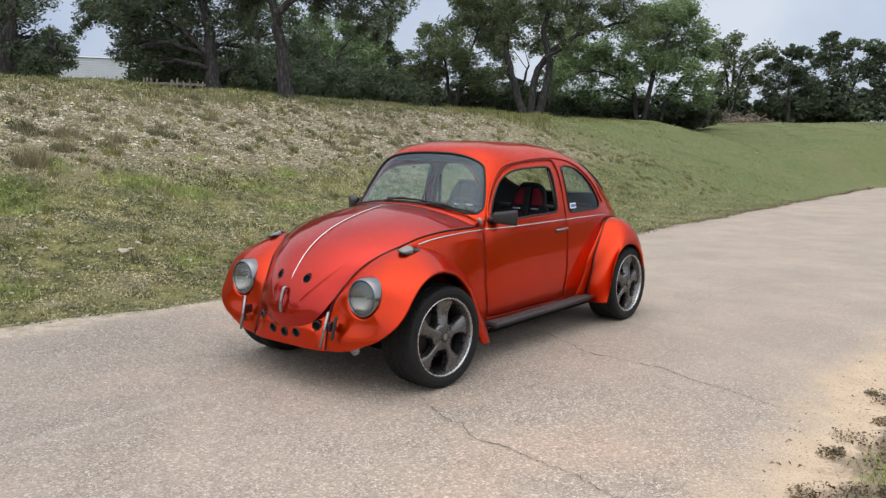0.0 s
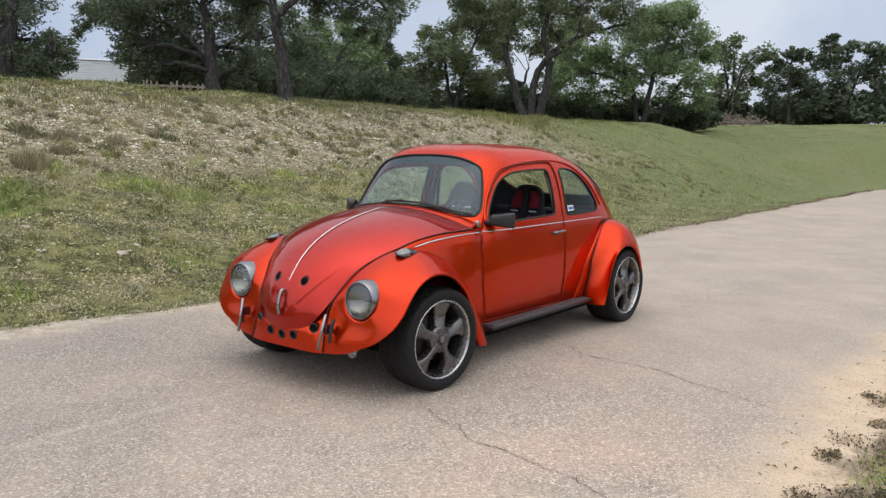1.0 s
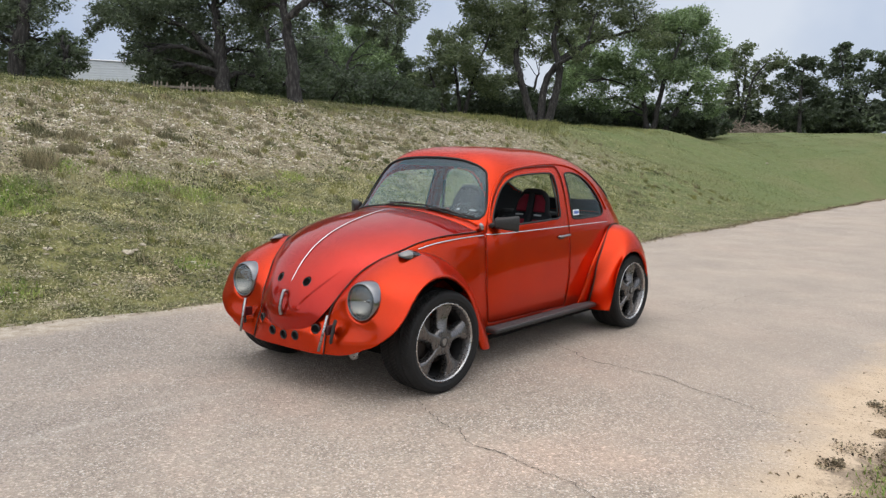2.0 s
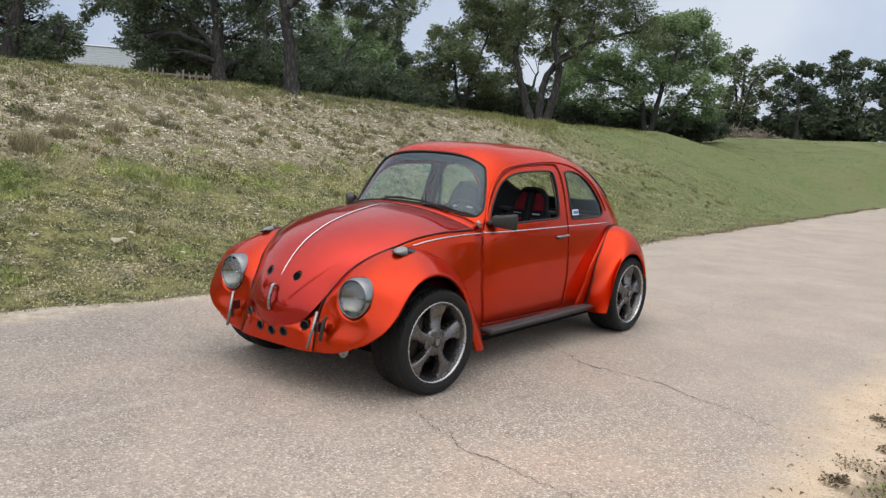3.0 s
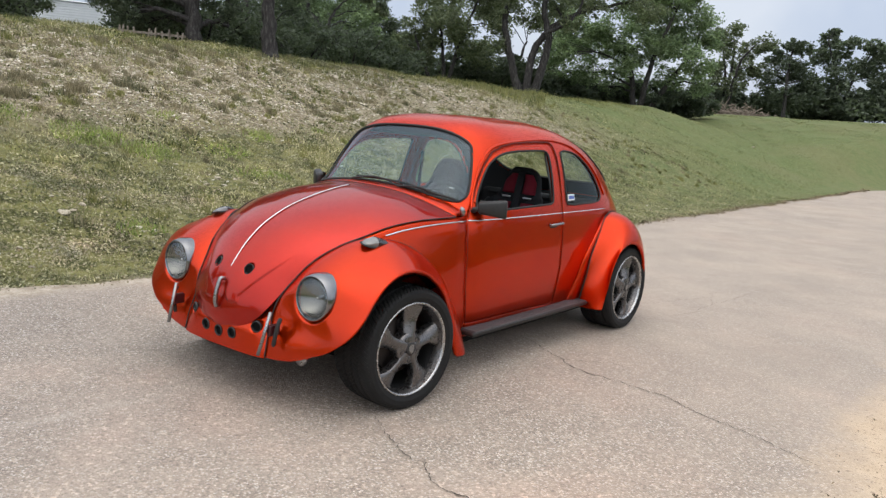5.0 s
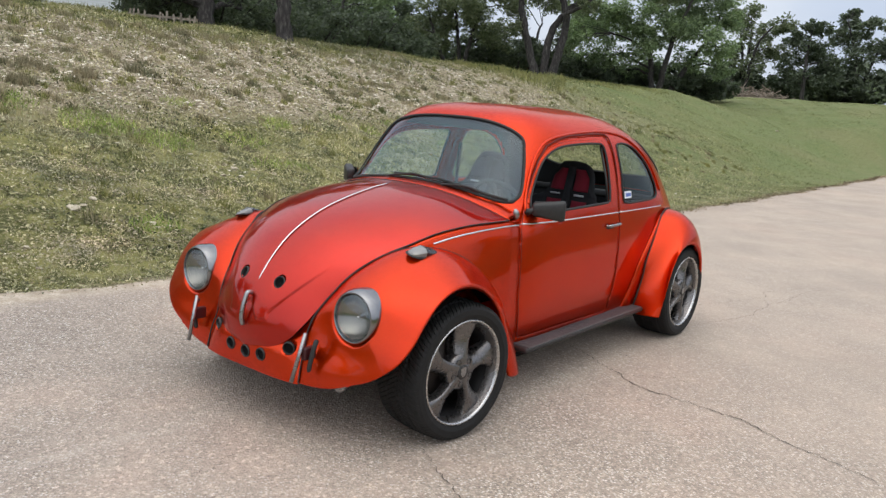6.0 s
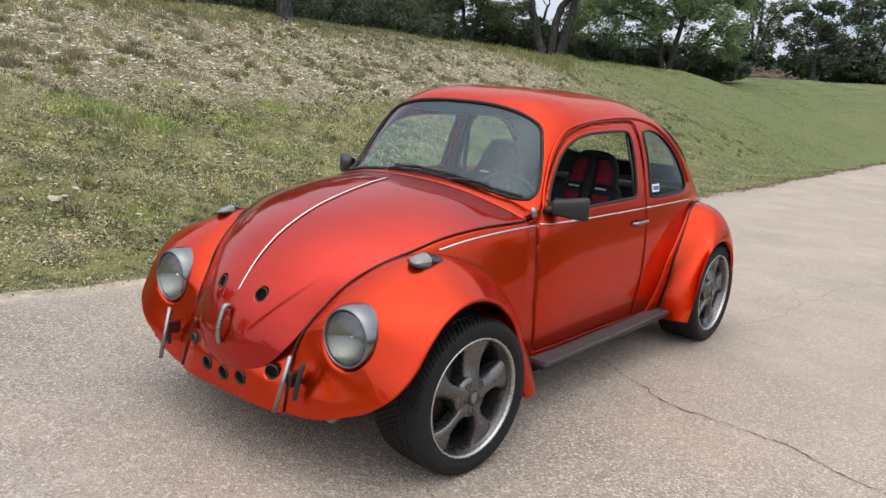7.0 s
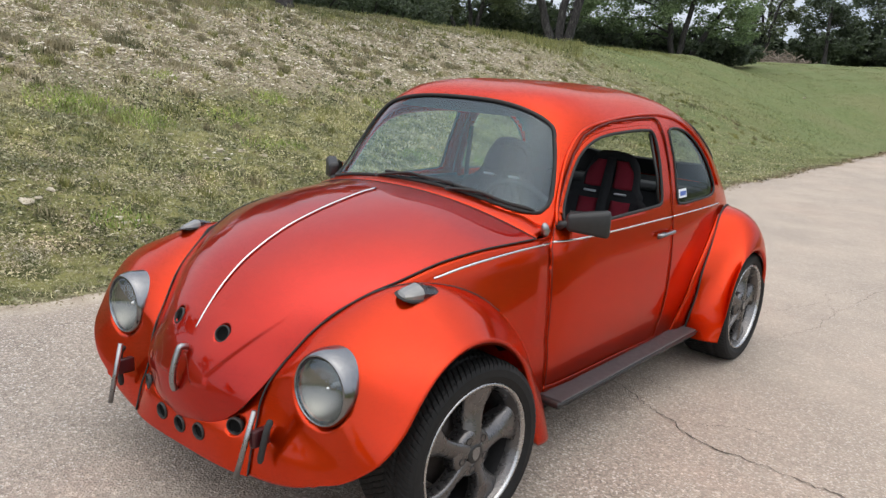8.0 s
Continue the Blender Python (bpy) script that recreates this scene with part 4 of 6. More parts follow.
gutter = spline([(0.640, 0.915), (0.735, 1.085), (0.800, 1.172), (0.885, 1.238), (1.00, 1.270), (1.20, 1.291), (1.45, 1.302), (1.65, 1.296), (1.84, 1.262), (2.02, 1.180), (2.15, 1.07), (2.23, 0.95)], 80)
both("rain_gutter", tube(on_side(gutter, 0.004), 0.0075, 8), PAINT, car)
strip = [(float(side_x(y, 0.863)) + 0.003, y, 0.863 - 0.008 * ((y - 1.6) / 0.6) ** 2) for y in np.linspace(1.560, 2.22, 30)]
both("side_moulding", tube(strip, 0.0048, 6), BRIGHT, car, "bright side moulding")
strip = spline([(0.553, 0.000, 0.815), (0.577, 0.110, 0.838), (0.595, 0.260, 0.853), (0.604, 0.420, 0.860), (0.610, 0.572, 0.862)], 30)
part("side_moulding", tube(strip, 0.0046, 6), BRIGHT, car, "bright side moulding")
part("side_moulding", mirrored(tube(strip[14:], 0.0046, 6)), BRIGHT, car, "bright side moulding")
part("windscreen_washer", tube([(0.600, 0.545, 0.895), (0.606, 0.538, 0.912), (0.606, 0.532, 0.928), (0.603, 0.530, 0.940)], [0.013, 0.017, 0.014, 0.006], 10), STEEL, car, "small dull metal bullet")

# hood fittings
part("hood_strip", tube([(0, y - 0.002, z + 0.004) for x, y, z in C if -0.475 < y < 0.305], 0.0040, 6), BRIGHT, hood, "bright hood centre strip")
part("hood_handle", tube(spline([(0, -0.500, 0.560), (0, -0.530, 0.566), (0, -0.542, 0.546), (0, -0.554, 0.510), (0, -0.560, 0.475), (0, -0.558, 0.448), (0, -0.552, 0.432)], 30), 0.0105, 8), STEEL, hood, "dull steel hood handle")


def grommet(at, axis, r, parent):
    """A black rim around a near-black disc that paints the hole's unlit inside."""
    m = Matrix.Translation(at) @ Vector(axis).to_track_quat("X", "Z").to_matrix().to_4x4()
    rim = lathe([(-0.016, r * 0.86), (0.002, r * 0.86), (0.005, r * 0.92), (0.0045, r * 1.02), (0.0, r * 1.08), (-0.006, r * 1.08)], 32)
    part("hole_rim", moved(rim, m), BLACK, parent, "black rubber rim")
    part("hole_shade", moved(lathe([(-0.005, r * 0.93), (-0.007, 0.001)], 28), m), DARK, parent, "near-black disc painting the dark inside of the hole")


apron = [o for o in car.children if o.name.startswith("front_apron")][0]
for x, z in APRON_HOLES:
    slope = (apron_y(x + 0.01, z) - apron_y(x - 0.01, z)) / 0.02
    grommet((x, apron_y(x, z), z), (slope, -1, -0.05), 0.0262, apron)
for s in (-1, 1):
    i = int(np.argmin(np.abs(C[:, 2] - 0.622)))
    px, py, pz = hood_point(C[i], E[i], s * 0.115 / E[i][0])
    grommet((px, py - 0.003, pz), (s * 0.20, -0.86, 0.46), 0.0258, hood)

# wipers
for x0, x1 in ((-0.175, 0.200), (0.190, 0.520)):
    def on_glass(x, up, out):
        z = float(np.interp(abs(x), [0, 0.16, 0.32, 0.50, 0.58], [1.012, 1.008, 0.990, 0.955, 0.92])) + up
        return (x, float(front_y(x, z)) - out, z)
    wiper = part("wiper", tube(spline([on_glass(x0, -0.012, 0.010), on_glass(x0 + 0.01, 0.004, 0.030), on_glass(x0 + 0.14, 0.024, 0.032), on_glass(x0 + 0.20, 0.022, 0.026)], 16), 0.006, 6), BLACK, car, "black wiper arm")
    part("wiper_blade", tube([on_glass(x, 0.018, 0.016) for x in np.linspace(x0 + 0.02, x1, 14)], 0.007, 6), RUBBER, wiper, "black rubber blade")
    part("wiper_pivot", moved(lathe([(0, 0.016), (0.02, 0.013), (0.024, 0.001)], 12), Matrix.Translation(on_glass(x0, -0.016, 0.0)) @ Vector((0, -0.6, 0.8)).to_track_quat("X", "Z").to_matrix().to_4x4()), BLACK, wiper)

# headlights
for s in (-1, 1):
    m = pose(s * 0.517, -0.402, 0.556, 0, 0, 0) @ Vector((s * 0.02, -1, 0.05)).to_track_quat("X", "Z").to_matrix().to_4x4()
    lamp = part("headlight", moved(lathe([(-0.09, 0.1148), (-0.012, 0.1148), (0.004, 0.1125), (0.019, 0.1075), (0.028, 0.102), (0.031, 0.098), (0.029, 0.0955), (0.018, 0.095)], 64), m), LAMP_RIM, car, "round headlight with a satin metal rim")
    part("reflector", moved(lathe([(0.018, 0.095), (0.0, 0.086), (-0.025, 0.066), (-0.045, 0.03), (-0.05, 0.001)], 40), m), REFLECTOR, lamp, "silver reflector")
    part("bulb", moved(lathe([(-0.045, 0.012), (-0.01, 0.011), (0.0, 0.001)], 12), m), CHROME, lamp)
    part("lens", moved(lathe([(0.020, 0.096), (0.031, 0.084), (0.042, 0.056), (0.048, 0.025), (0.049, 0.001)], 40), m), LENS, lamp, "clear fluted glass lens")

# indicators on the fender tops
for s in (-1, 1):
    prof = [(-0.075, 0.004, 0.003), (-0.070, 0.018, 0.012), (-0.055, 0.027, 0.020), (-0.022, 0.031, 0.034), (0.0, 0.029, 0.032), (0.030, 0.025, 0.027), (0.055, 0.016, 0.017), (0.070, 0.004, 0.004)]
    g = np.array([[(w * np.sign(cos(a)) * abs(cos(a)) ** 0.75, y, h * (abs(sin(a)) ** 0.6 if sin(a) > 0 else -0.15)) for a in np.linspace(0, 2 * pi, 12, endpoint=False)] for y, w, h in prof])
    m = pose(s * 0.572, -0.075, 0.776, -8, s * 14, -10 * s) @ Matrix.Scale(1.22, 4)
    ind = part("indicator", moved(sheet(g[3:], wrap_v=True), m), HOUSING, car, "teardrop indicator on the fender", smooth=False)
    part("indicator_lens", moved(sheet(g[:4] * 0.985, wrap_v=True), m), CLEAR, ind, "clear indicator lens", smooth=False)
    g2 = g * (1.18, 1.08, 0.30)
    part("indicator_gasket", moved(sheet(g2, wrap_v=True), m), RUBBER, ind)

# bare bumper brackets on the nose
for s in (-1, 1):
    br = part("bumper_bracket", tube([(s * 0.346, -0.580, 0.280), (s * 0.362, -0.528, 0.475)], 0.0088, 8), STEEL, car, "bare steel bumper bracket")
    part("bracket_plate", moved(box(s * 0.366, -0.512, 0.392, 0.024, 0.060, 0.052), Matrix()), MAROON, br, "dark red bracket end", bevel=0.005)
    part("bracket_rubber", tube(spline([(s * 0.378, -0.520, 0.318), (s * 0.390, -0.520, 0.37), (s * 0.398, -0.512, 0.425), (s * 0.396, -0.497, 0.450)], 14), [0.006] + [0.0105] * 12 + [0.006], 8), RUBBER, br, "black rubber buffer")

# running boards with ribbed tops
for s in (-1, 1):
    rb = part("running_board", moved(box(0, 0, 0, 0.114, 1.32, 0.028), pose(s * 0.626, 1.284, 0.238)), BLACK, car, "black ribbed running board", bevel=0.010)
    ribs = join(*[box(s * (0.577 + 0.0078 * i), 1.284, 0.2540, 0.0036, 1.28, 0.007) for i in range(14)])
    part("tread_ribs", ribs, RIB, rb, smooth=False)
    part("board_edge", tube([(s * 0.683, 0.630, 0.243), (s * 0.683, 1.935, 0.243)], 0.004, 6), BLACK, rb)

part("front_horn", moved(lathe([(-0.03, 0.02), (0.0, 0.034), (0.02, 0.036), (0.024, 0.030), (0.02, 0.001)], 20), pose(0.43, -0.38, 0.250, 0, 0, -90)), STEEL, car, "round grey horn under the fender")
part("front_axle_beam", tube([(-0.60, 0.0, 0.26), (0.60, 0.0, 0.26)], 0.045, 10), DARK, car)
part("rear_axle_tube", tube([(-0.60, 2.4, 0.29), (0.60, 2.4, 0.29)], 0.055, 10), DARK, car)
part("tail_pipe", tube([(-0.2, 2.7, 0.22), (-0.2, 3.08, 0.22)], 0.018, 10), STEEL, car)


def tyre_geo():
    prof = [(-0.085, 0.224), (-0.100, 0.232), (-0.108, 0.252), (-0.107, 0.275), (-0.098, 0.290), (-0.085, 0.297), (-0.060, 0.300), (-0.045, 0.3005), (-0.040, 0.294), (-0.032, 0.294), (-0.028, 0.301),
            (-0.005, 0.3015), (0.0, 0.295), (0.008, 0.295), (0.012, 0.3015), (0.035, 0.301), (0.040, 0.294), (0.048, 0.294), (0.052, 0.3005), (0.066, 0.300), (0.085, 0.297), (0.098, 0.290), (0.107, 0.275),
            (0.108, 0.252), (0.100, 0.232), (0.085, 0.224)]
    n = 440
    prof = [(x * 1.35 if x < 0 else x, r) for x, r in prof]
    rows = []
    for x, r in prof:
        ring_pts = []
        for k in range(n):
            t = 2 * pi * (k + abs(x) * 150) / n
            cut = 0.0045 if r > 0.288 and k % 5 == 0 else 0.0
            ring_pts.append((x, (r - cut) * cos(t), (r - cut) * sin(t)))
        rows.append(ring_pts)
    return sheet(np.array(rows), wrap_v=True)


def spoke_geo(turn):
    """One swept, twisted spoke from the hub to the rim."""
    rows = []
    for r in np.linspace(0.030, 0.217, 18):
        k = (r - 0.030) / 0.187
        phi = turn + 0.14 - 0.22 * k ** 1.3
        half = 0.035 - 0.004 * sin(pi * min(k * 1.5, 1)) + 0.050 * max(k - 0.50, 0) ** 2 / 0.25
        face = 0.087 - 0.014 * k ** 1.4 - 0.010 * sin(pi * k) ** 2
        tilt = 0.012 * sin(pi * min(k * 1.1, 1))
        sec = [(-1.0, -0.052), (-1.0, -0.010), (-0.86, -0.002), (-0.45, 0.003), (0.35, 0.002), (0.80, -0.006), (1.0, -0.018), (1.0, -0.052)]
        c, s_ = cos(phi), sin(phi)
        rows.append([(face + dz - tilt * u, r * c - half * u * s_, r * s_ + half * u * c) for u, dz in sec])
    v, f = sheet(np.array(rows))
    return v, f


def wheel(at, turn, steer):
    w = new("wheel")
    w.parent = car
    w.matrix_local = at
    tagged(w, "low-profile tyre on a five-spoke grey alloy rim")
    tyre = new("tyre", TYRE_MESH)
    tyre.parent = w
    for name, me in RIM_MESHES:
        o = new(name, me)
        o.parent = w
    for i in range(5):
        o = new("spoke", SPOKE_MESH)
        o.parent = w
        o.matrix_local = pose(0, 0, 0, turn + 72 * i)
        b = new("bolt", BOLT_MESH)
        b.parent = w
        b.matrix_local = pose(0, 0, 0, turn + 72 * i + 36)
    return w


TYRE_MESH = mesh_of("tyre", tyre_geo(), TYRE, False)
barrel = lathe([(-0.095, 0.226), (-0.09, 0.205), (-0.03, 0.196), (0.04, 0.200), (0.066, 0.212), (0.080, 0.216)], 72)
lip = lathe([(0.088, 0.2165), (0.096, 0.2185), (0.100, 0.222), (0.102, 0.226), (0.099, 0.230), (0.092, 0.231), (0.085, 0.226)], 96)
slope = lathe([(0.050, 0.203), (0.066, 0.207), (0.078, 0.212), (0.089, 0.2168)], 96)
hub = lathe([(0.030, 0.084), (0.050, 0.084), (0.068, 0.082), (0.079, 0.077), (0.0845, 0.067), (0.0875, 0.052), (0.086, 0.038), (0.080, 0.0335)], 48)
cap = lathe([(0.076, 0.0335), (0.089, 0.0325), (0.0925, 0.028), (0.0925, 0.001)], 36)
disc = lathe([(-0.02, 0.06), (-0.02, 0.140), (-0.004, 0.142), (-0.002, 0.138), (-0.002, 0.065), (0.02, 0.06), (0.025, 0.001)], 48)
emblem = ([(0.0935, y, z) for y, z in ((-0.016, 0.020), (0.0, 0.023), (0.016, 0.020), (0.017, 0.0), (0.010, -0.016), (0.0, -0.023), (-0.010, -0.016), (-0.017, 0.0))], [tuple(range(8))])
RIM_MESHES = [("rim_barrel", mesh_of("rim_barrel", barrel, INNER)), ("rim_lip", mesh_of("rim_lip", lip, LIP)), ("rim_slope", mesh_of("rim_slope", slope, ALLOY)), ("rim_hub", mesh_of("rim_hub", hub, ALLOY)),
              ("hub_cap", mesh_of("hub_cap", cap, BLACK)), ("cap_shield", mesh_of("cap_shield", emblem, STEEL, False)), ("brake_disc", mesh_of("brake_disc", disc, IRON))]
SPOKE_MESH = mesh_of("spoke", spoke_geo(0.0), ALLOY)
BOLT_MESH = mesh_of("bolt", moved(lathe([(-0.02, 0.0125), (0.003, 0.0125), (0.0035, 0.0115), (-0.004, 0.0105), (-0.006, 0.0075), (0.000, 0.0065), (0.000, 0.001)], 18), pose(0.0850, 0.055, 0)), INNER)
for x, y, turn, steer, flip in ((0.664, 0.016, 13, -5, 0), (-0.664, 0.016, 50, -5, 180), (0.655, 2.40, 10, 0, 0), (-0.655, 2.40, 33, 0, 180)):
    wheel(pose(x, y, 0.298, 0, 0, steer + flip), turn, steer)
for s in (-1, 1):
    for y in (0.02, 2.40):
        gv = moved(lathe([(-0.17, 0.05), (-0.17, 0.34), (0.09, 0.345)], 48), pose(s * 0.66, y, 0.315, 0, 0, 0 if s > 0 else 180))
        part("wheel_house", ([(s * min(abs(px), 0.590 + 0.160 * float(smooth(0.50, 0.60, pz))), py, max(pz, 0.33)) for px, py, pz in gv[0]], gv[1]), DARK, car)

# seats, wheel and dashboard
def seat(s, red):
    st = new("seat")
    st.parent = car
    tagged(st, "black and red racing bucket seat")
    st.matrix_local = pose(s * 0.300, 1.350, 0.284)
    half = [(0.205, 0.0), (0.220, 0.12), (0.230, 0.30), (0.240, 0.42), (0.234, 0.52), (0.215, 0.58), (0.172, 0.63), (0.140, 0.67), (0.130, 0.72), (0.112, 0.768), (0.070, 0.792), (0.0, 0.798)]
    outline = spline(half, 40)
    rows = []
    for t in np.linspace(-1, 1, 25):
        rows.append([(w * t, 0.30 * z + 0.02 - 0.055 * abs(t) ** 4 * (1 if z < 0.62 else 0.3), z) for w, z in outline])
    part("backrest", sheet(np.array(rows)), CLOTH, st, "black shell backrest with side bolsters", solid=0.035)
    part("cushion", moved(box(0, -0.20, 0.06, 0.46, 0.48, 0.14), Matrix()), CLOTH, st, bevel=0.05)
    for sx in (-1, 1):
        pad = np.array([[(sx * (0.026 + 0.100 * u), 0.30 * z + 0.008 - 0.012 * sin(pi * u), z) for u in np.linspace(0, 1, 8)] for z in np.linspace(0.662, 0.788, 12)])
        pad[:, :, 0] *= np.interp(np.linspace(0.662, 0.788, 12), [0.662, 0.735, 0.788], [1.0, 0.96, 0.62])[:, None]
        part("red_panel", sheet(pad), red, st, "cloth insert", solid=0.01)
        pad = np.array([[(sx * (0.034 + 0.10 * u), 0.30 * z + 0.008 - 0.012 * sin(pi * u), z) for u in np.linspace(0, 1, 8)] for z in np.linspace(0.26, 0.605, 12)])
        part("red_panel", sheet(pad), red, st, "cloth insert", solid=0.01)
        # pale block paints the daylight that shows through the harness slot
        part("belt_slot_light", moved(box(sx * 0.080, 0.30 * 0.638 - 0.004, 0.638, 0.066, 0.012, 0.011), Matrix()), SLOT_LIGHT, st, "pale block painting the light through a harness slot", bevel=0.005)
    part("harness", sheet(np.array([[(x, 0.30 * z - 0.012, z) for x in (-0.024, 0.024)] for z in np.linspace(0.10, 0.80, 14)])), CLOTH, st, "black harness strap", solid=0.004)
    return st


seat(1, RED)
seat(-1, CLOTH)
part("rear_bench", join(box(0, 2.02, 0.42, 1.02, 0.42, 0.16), moved(box(0, 0, 0, 1.02, 0.14, 0.46), pose(0, 2.30, 0.66, -14))), CLOTH, car, "dark rear bench", bevel=0.04)
lining = np.array([[(x * 0.955, MID + (y - MID) * 0.972, z) for x, y, z in contour(z, 40, 80)[60:]] for z in np.linspace(0.88, 1.30, 40)])
lv, lf = sheet(lining)
mids = np.array([np.mean([lv[i] for i in fc], axis=0) for fc in lf])
keep = ~inside((REAR_WINDOW - (0, 1.125)) * (0.97, 1.0) + (0, 1.125), mids[:, 0], mids[:, 2]) & ~inside(QUARTER, mids[:, 1], mids[:, 2]) & (mids[:, 1] > 1.62)
l_geo = trimmed((lv, [fc for fc, k in zip(lf, keep) if k]))
part("pillar_lining", join(l_geo, mirrored(l_geo)), TRIM, car, "dark lining of the rear pillars")
for s in (-1, 1):
    part("pillar_strip", tube([(s * (float(side_x(1.50, z)) - 0.022), 1.500, z) for z in np.linspace(0.93, 1.23, 8)], 0.015, 8), PAINT, car, "painted inner door pillar")
part("parcel_shelf", box(0, 2.42, 0.86, 0.86, 0.30, 0.02), TRIM, car)
part("dashboard", box(0, 0.66, 0.86, 0.98, 0.12, 0.16), BLACK, car, "black dashboard", bevel=0.03)
wheel_m = pose(0.315, 0.83, 0.87, -62)
sw = part("steering_wheel", moved(tube([(0.18 * cos(a), 0.18 * sin(a), 0) for a in np.linspace(0, 2 * pi, 48, endpoint=False)], 0.013, 8, closed=True), wheel_m), BLACK, car, "black steering wheel")
part("wheel_spokes", moved(join(box(0, 0, -0.01, 0.34, 0.03, 0.01), box(0, -0.09, -0.01, 0.03, 0.18, 0.01)), wheel_m), BLACK, sw)
part("steering_column", tube([(0.315, 0.83, 0.87), (0.315, 0.60, 0.74)], 0.022, 8), BLACK, sw)
for s in (-1, 1):
    part("seat_belt", tube([(s * 0.56, 1.60, 1.15), (s * 0.575, 1.60, 0.95), (s * 0.56, 1.58, 0.45)], 0.014, 6), CLOTH, car, "black seat belt")
# sticker in the rear side window: a blue and white badge without letters
st = np.array([[(float(side_x(y, z)) + 0.001, y, z) for z in np.linspace(0.935, 0.975, 4)] for y in np.linspace(1.630, 1.722, 6)])
WHITE = material("sticker_white", (0.75, 0.77, 0.8), 0.5)
BLUE = material("sticker_blue", (0.06, 0.12, 0.40), 0.5)
sticker = part("window_sticker", sheet(st), WHITE, car, "small white and blue window sticker")
st2 = np.array([[(float(side_x(y, z)) + 0.003, y, z) for z in np.linspace(0.945, 0.965, 3)] for y in np.linspace(1.642, 1.712, 5)])
part("sticker_bar", sheet(st2), BLUE, sticker, "blue bar of writing")

# ---------------------------------------------------------------- trees, shed and growth
VERGE = (3.505, -3.482)


def spot(az, d):
    """A place at a bearing (degrees from +y towards -x) and distance from the near verge."""
    x, y = VERGE[0] - d * sin(radians(az)), VERGE[1] + d * cos(radians(az))
    return x, y, float(terrain(x, y))


def leaves(centres, radii, count, size, seed, shell=0.45):
    """Small leaf triangles scattered in clumps, most of them facing up."""
    r = np.random.default_rng(seed)
    k = r.integers(0, len(centres), count)
    d = r.normal(size=(count, 3))
    d /= np.linalg.norm(d, axis=1)[:, None]
    p = centres[k] + d * (r.random(count) ** shell * radii[k])[:, None] * (1.0, 1.0, 0.7)
    a, b = r.normal(size=(count, 3)), r.normal(size=(count, 3))
    a[:, 2] *= 0.6
    a /= np.linalg.norm(a, axis=1)[:, None]
    b -= a * (a * b).sum(1)[:, None]
    b /= np.linalg.norm(b, axis=1)[:, None]
    s = (size * (0.6 + 0.8 * r.random(count)))[:, None]
    v = np.stack([p - a * s, p + a * s, p + b * s * 0.85], axis=1).reshape(-1, 3)
    return v, np.arange(count * 3).reshape(-1, 3)


def crooked(r, pts, n, amount):
    """A wandering line through the points."""
    p = spline(pts, n)
    w = r.normal(size=(n, 3)) * amount
    w = 0.5 * (w + np.roll(w, 1, axis=0))
    w[0] = w[-1] = 0
    return p + w


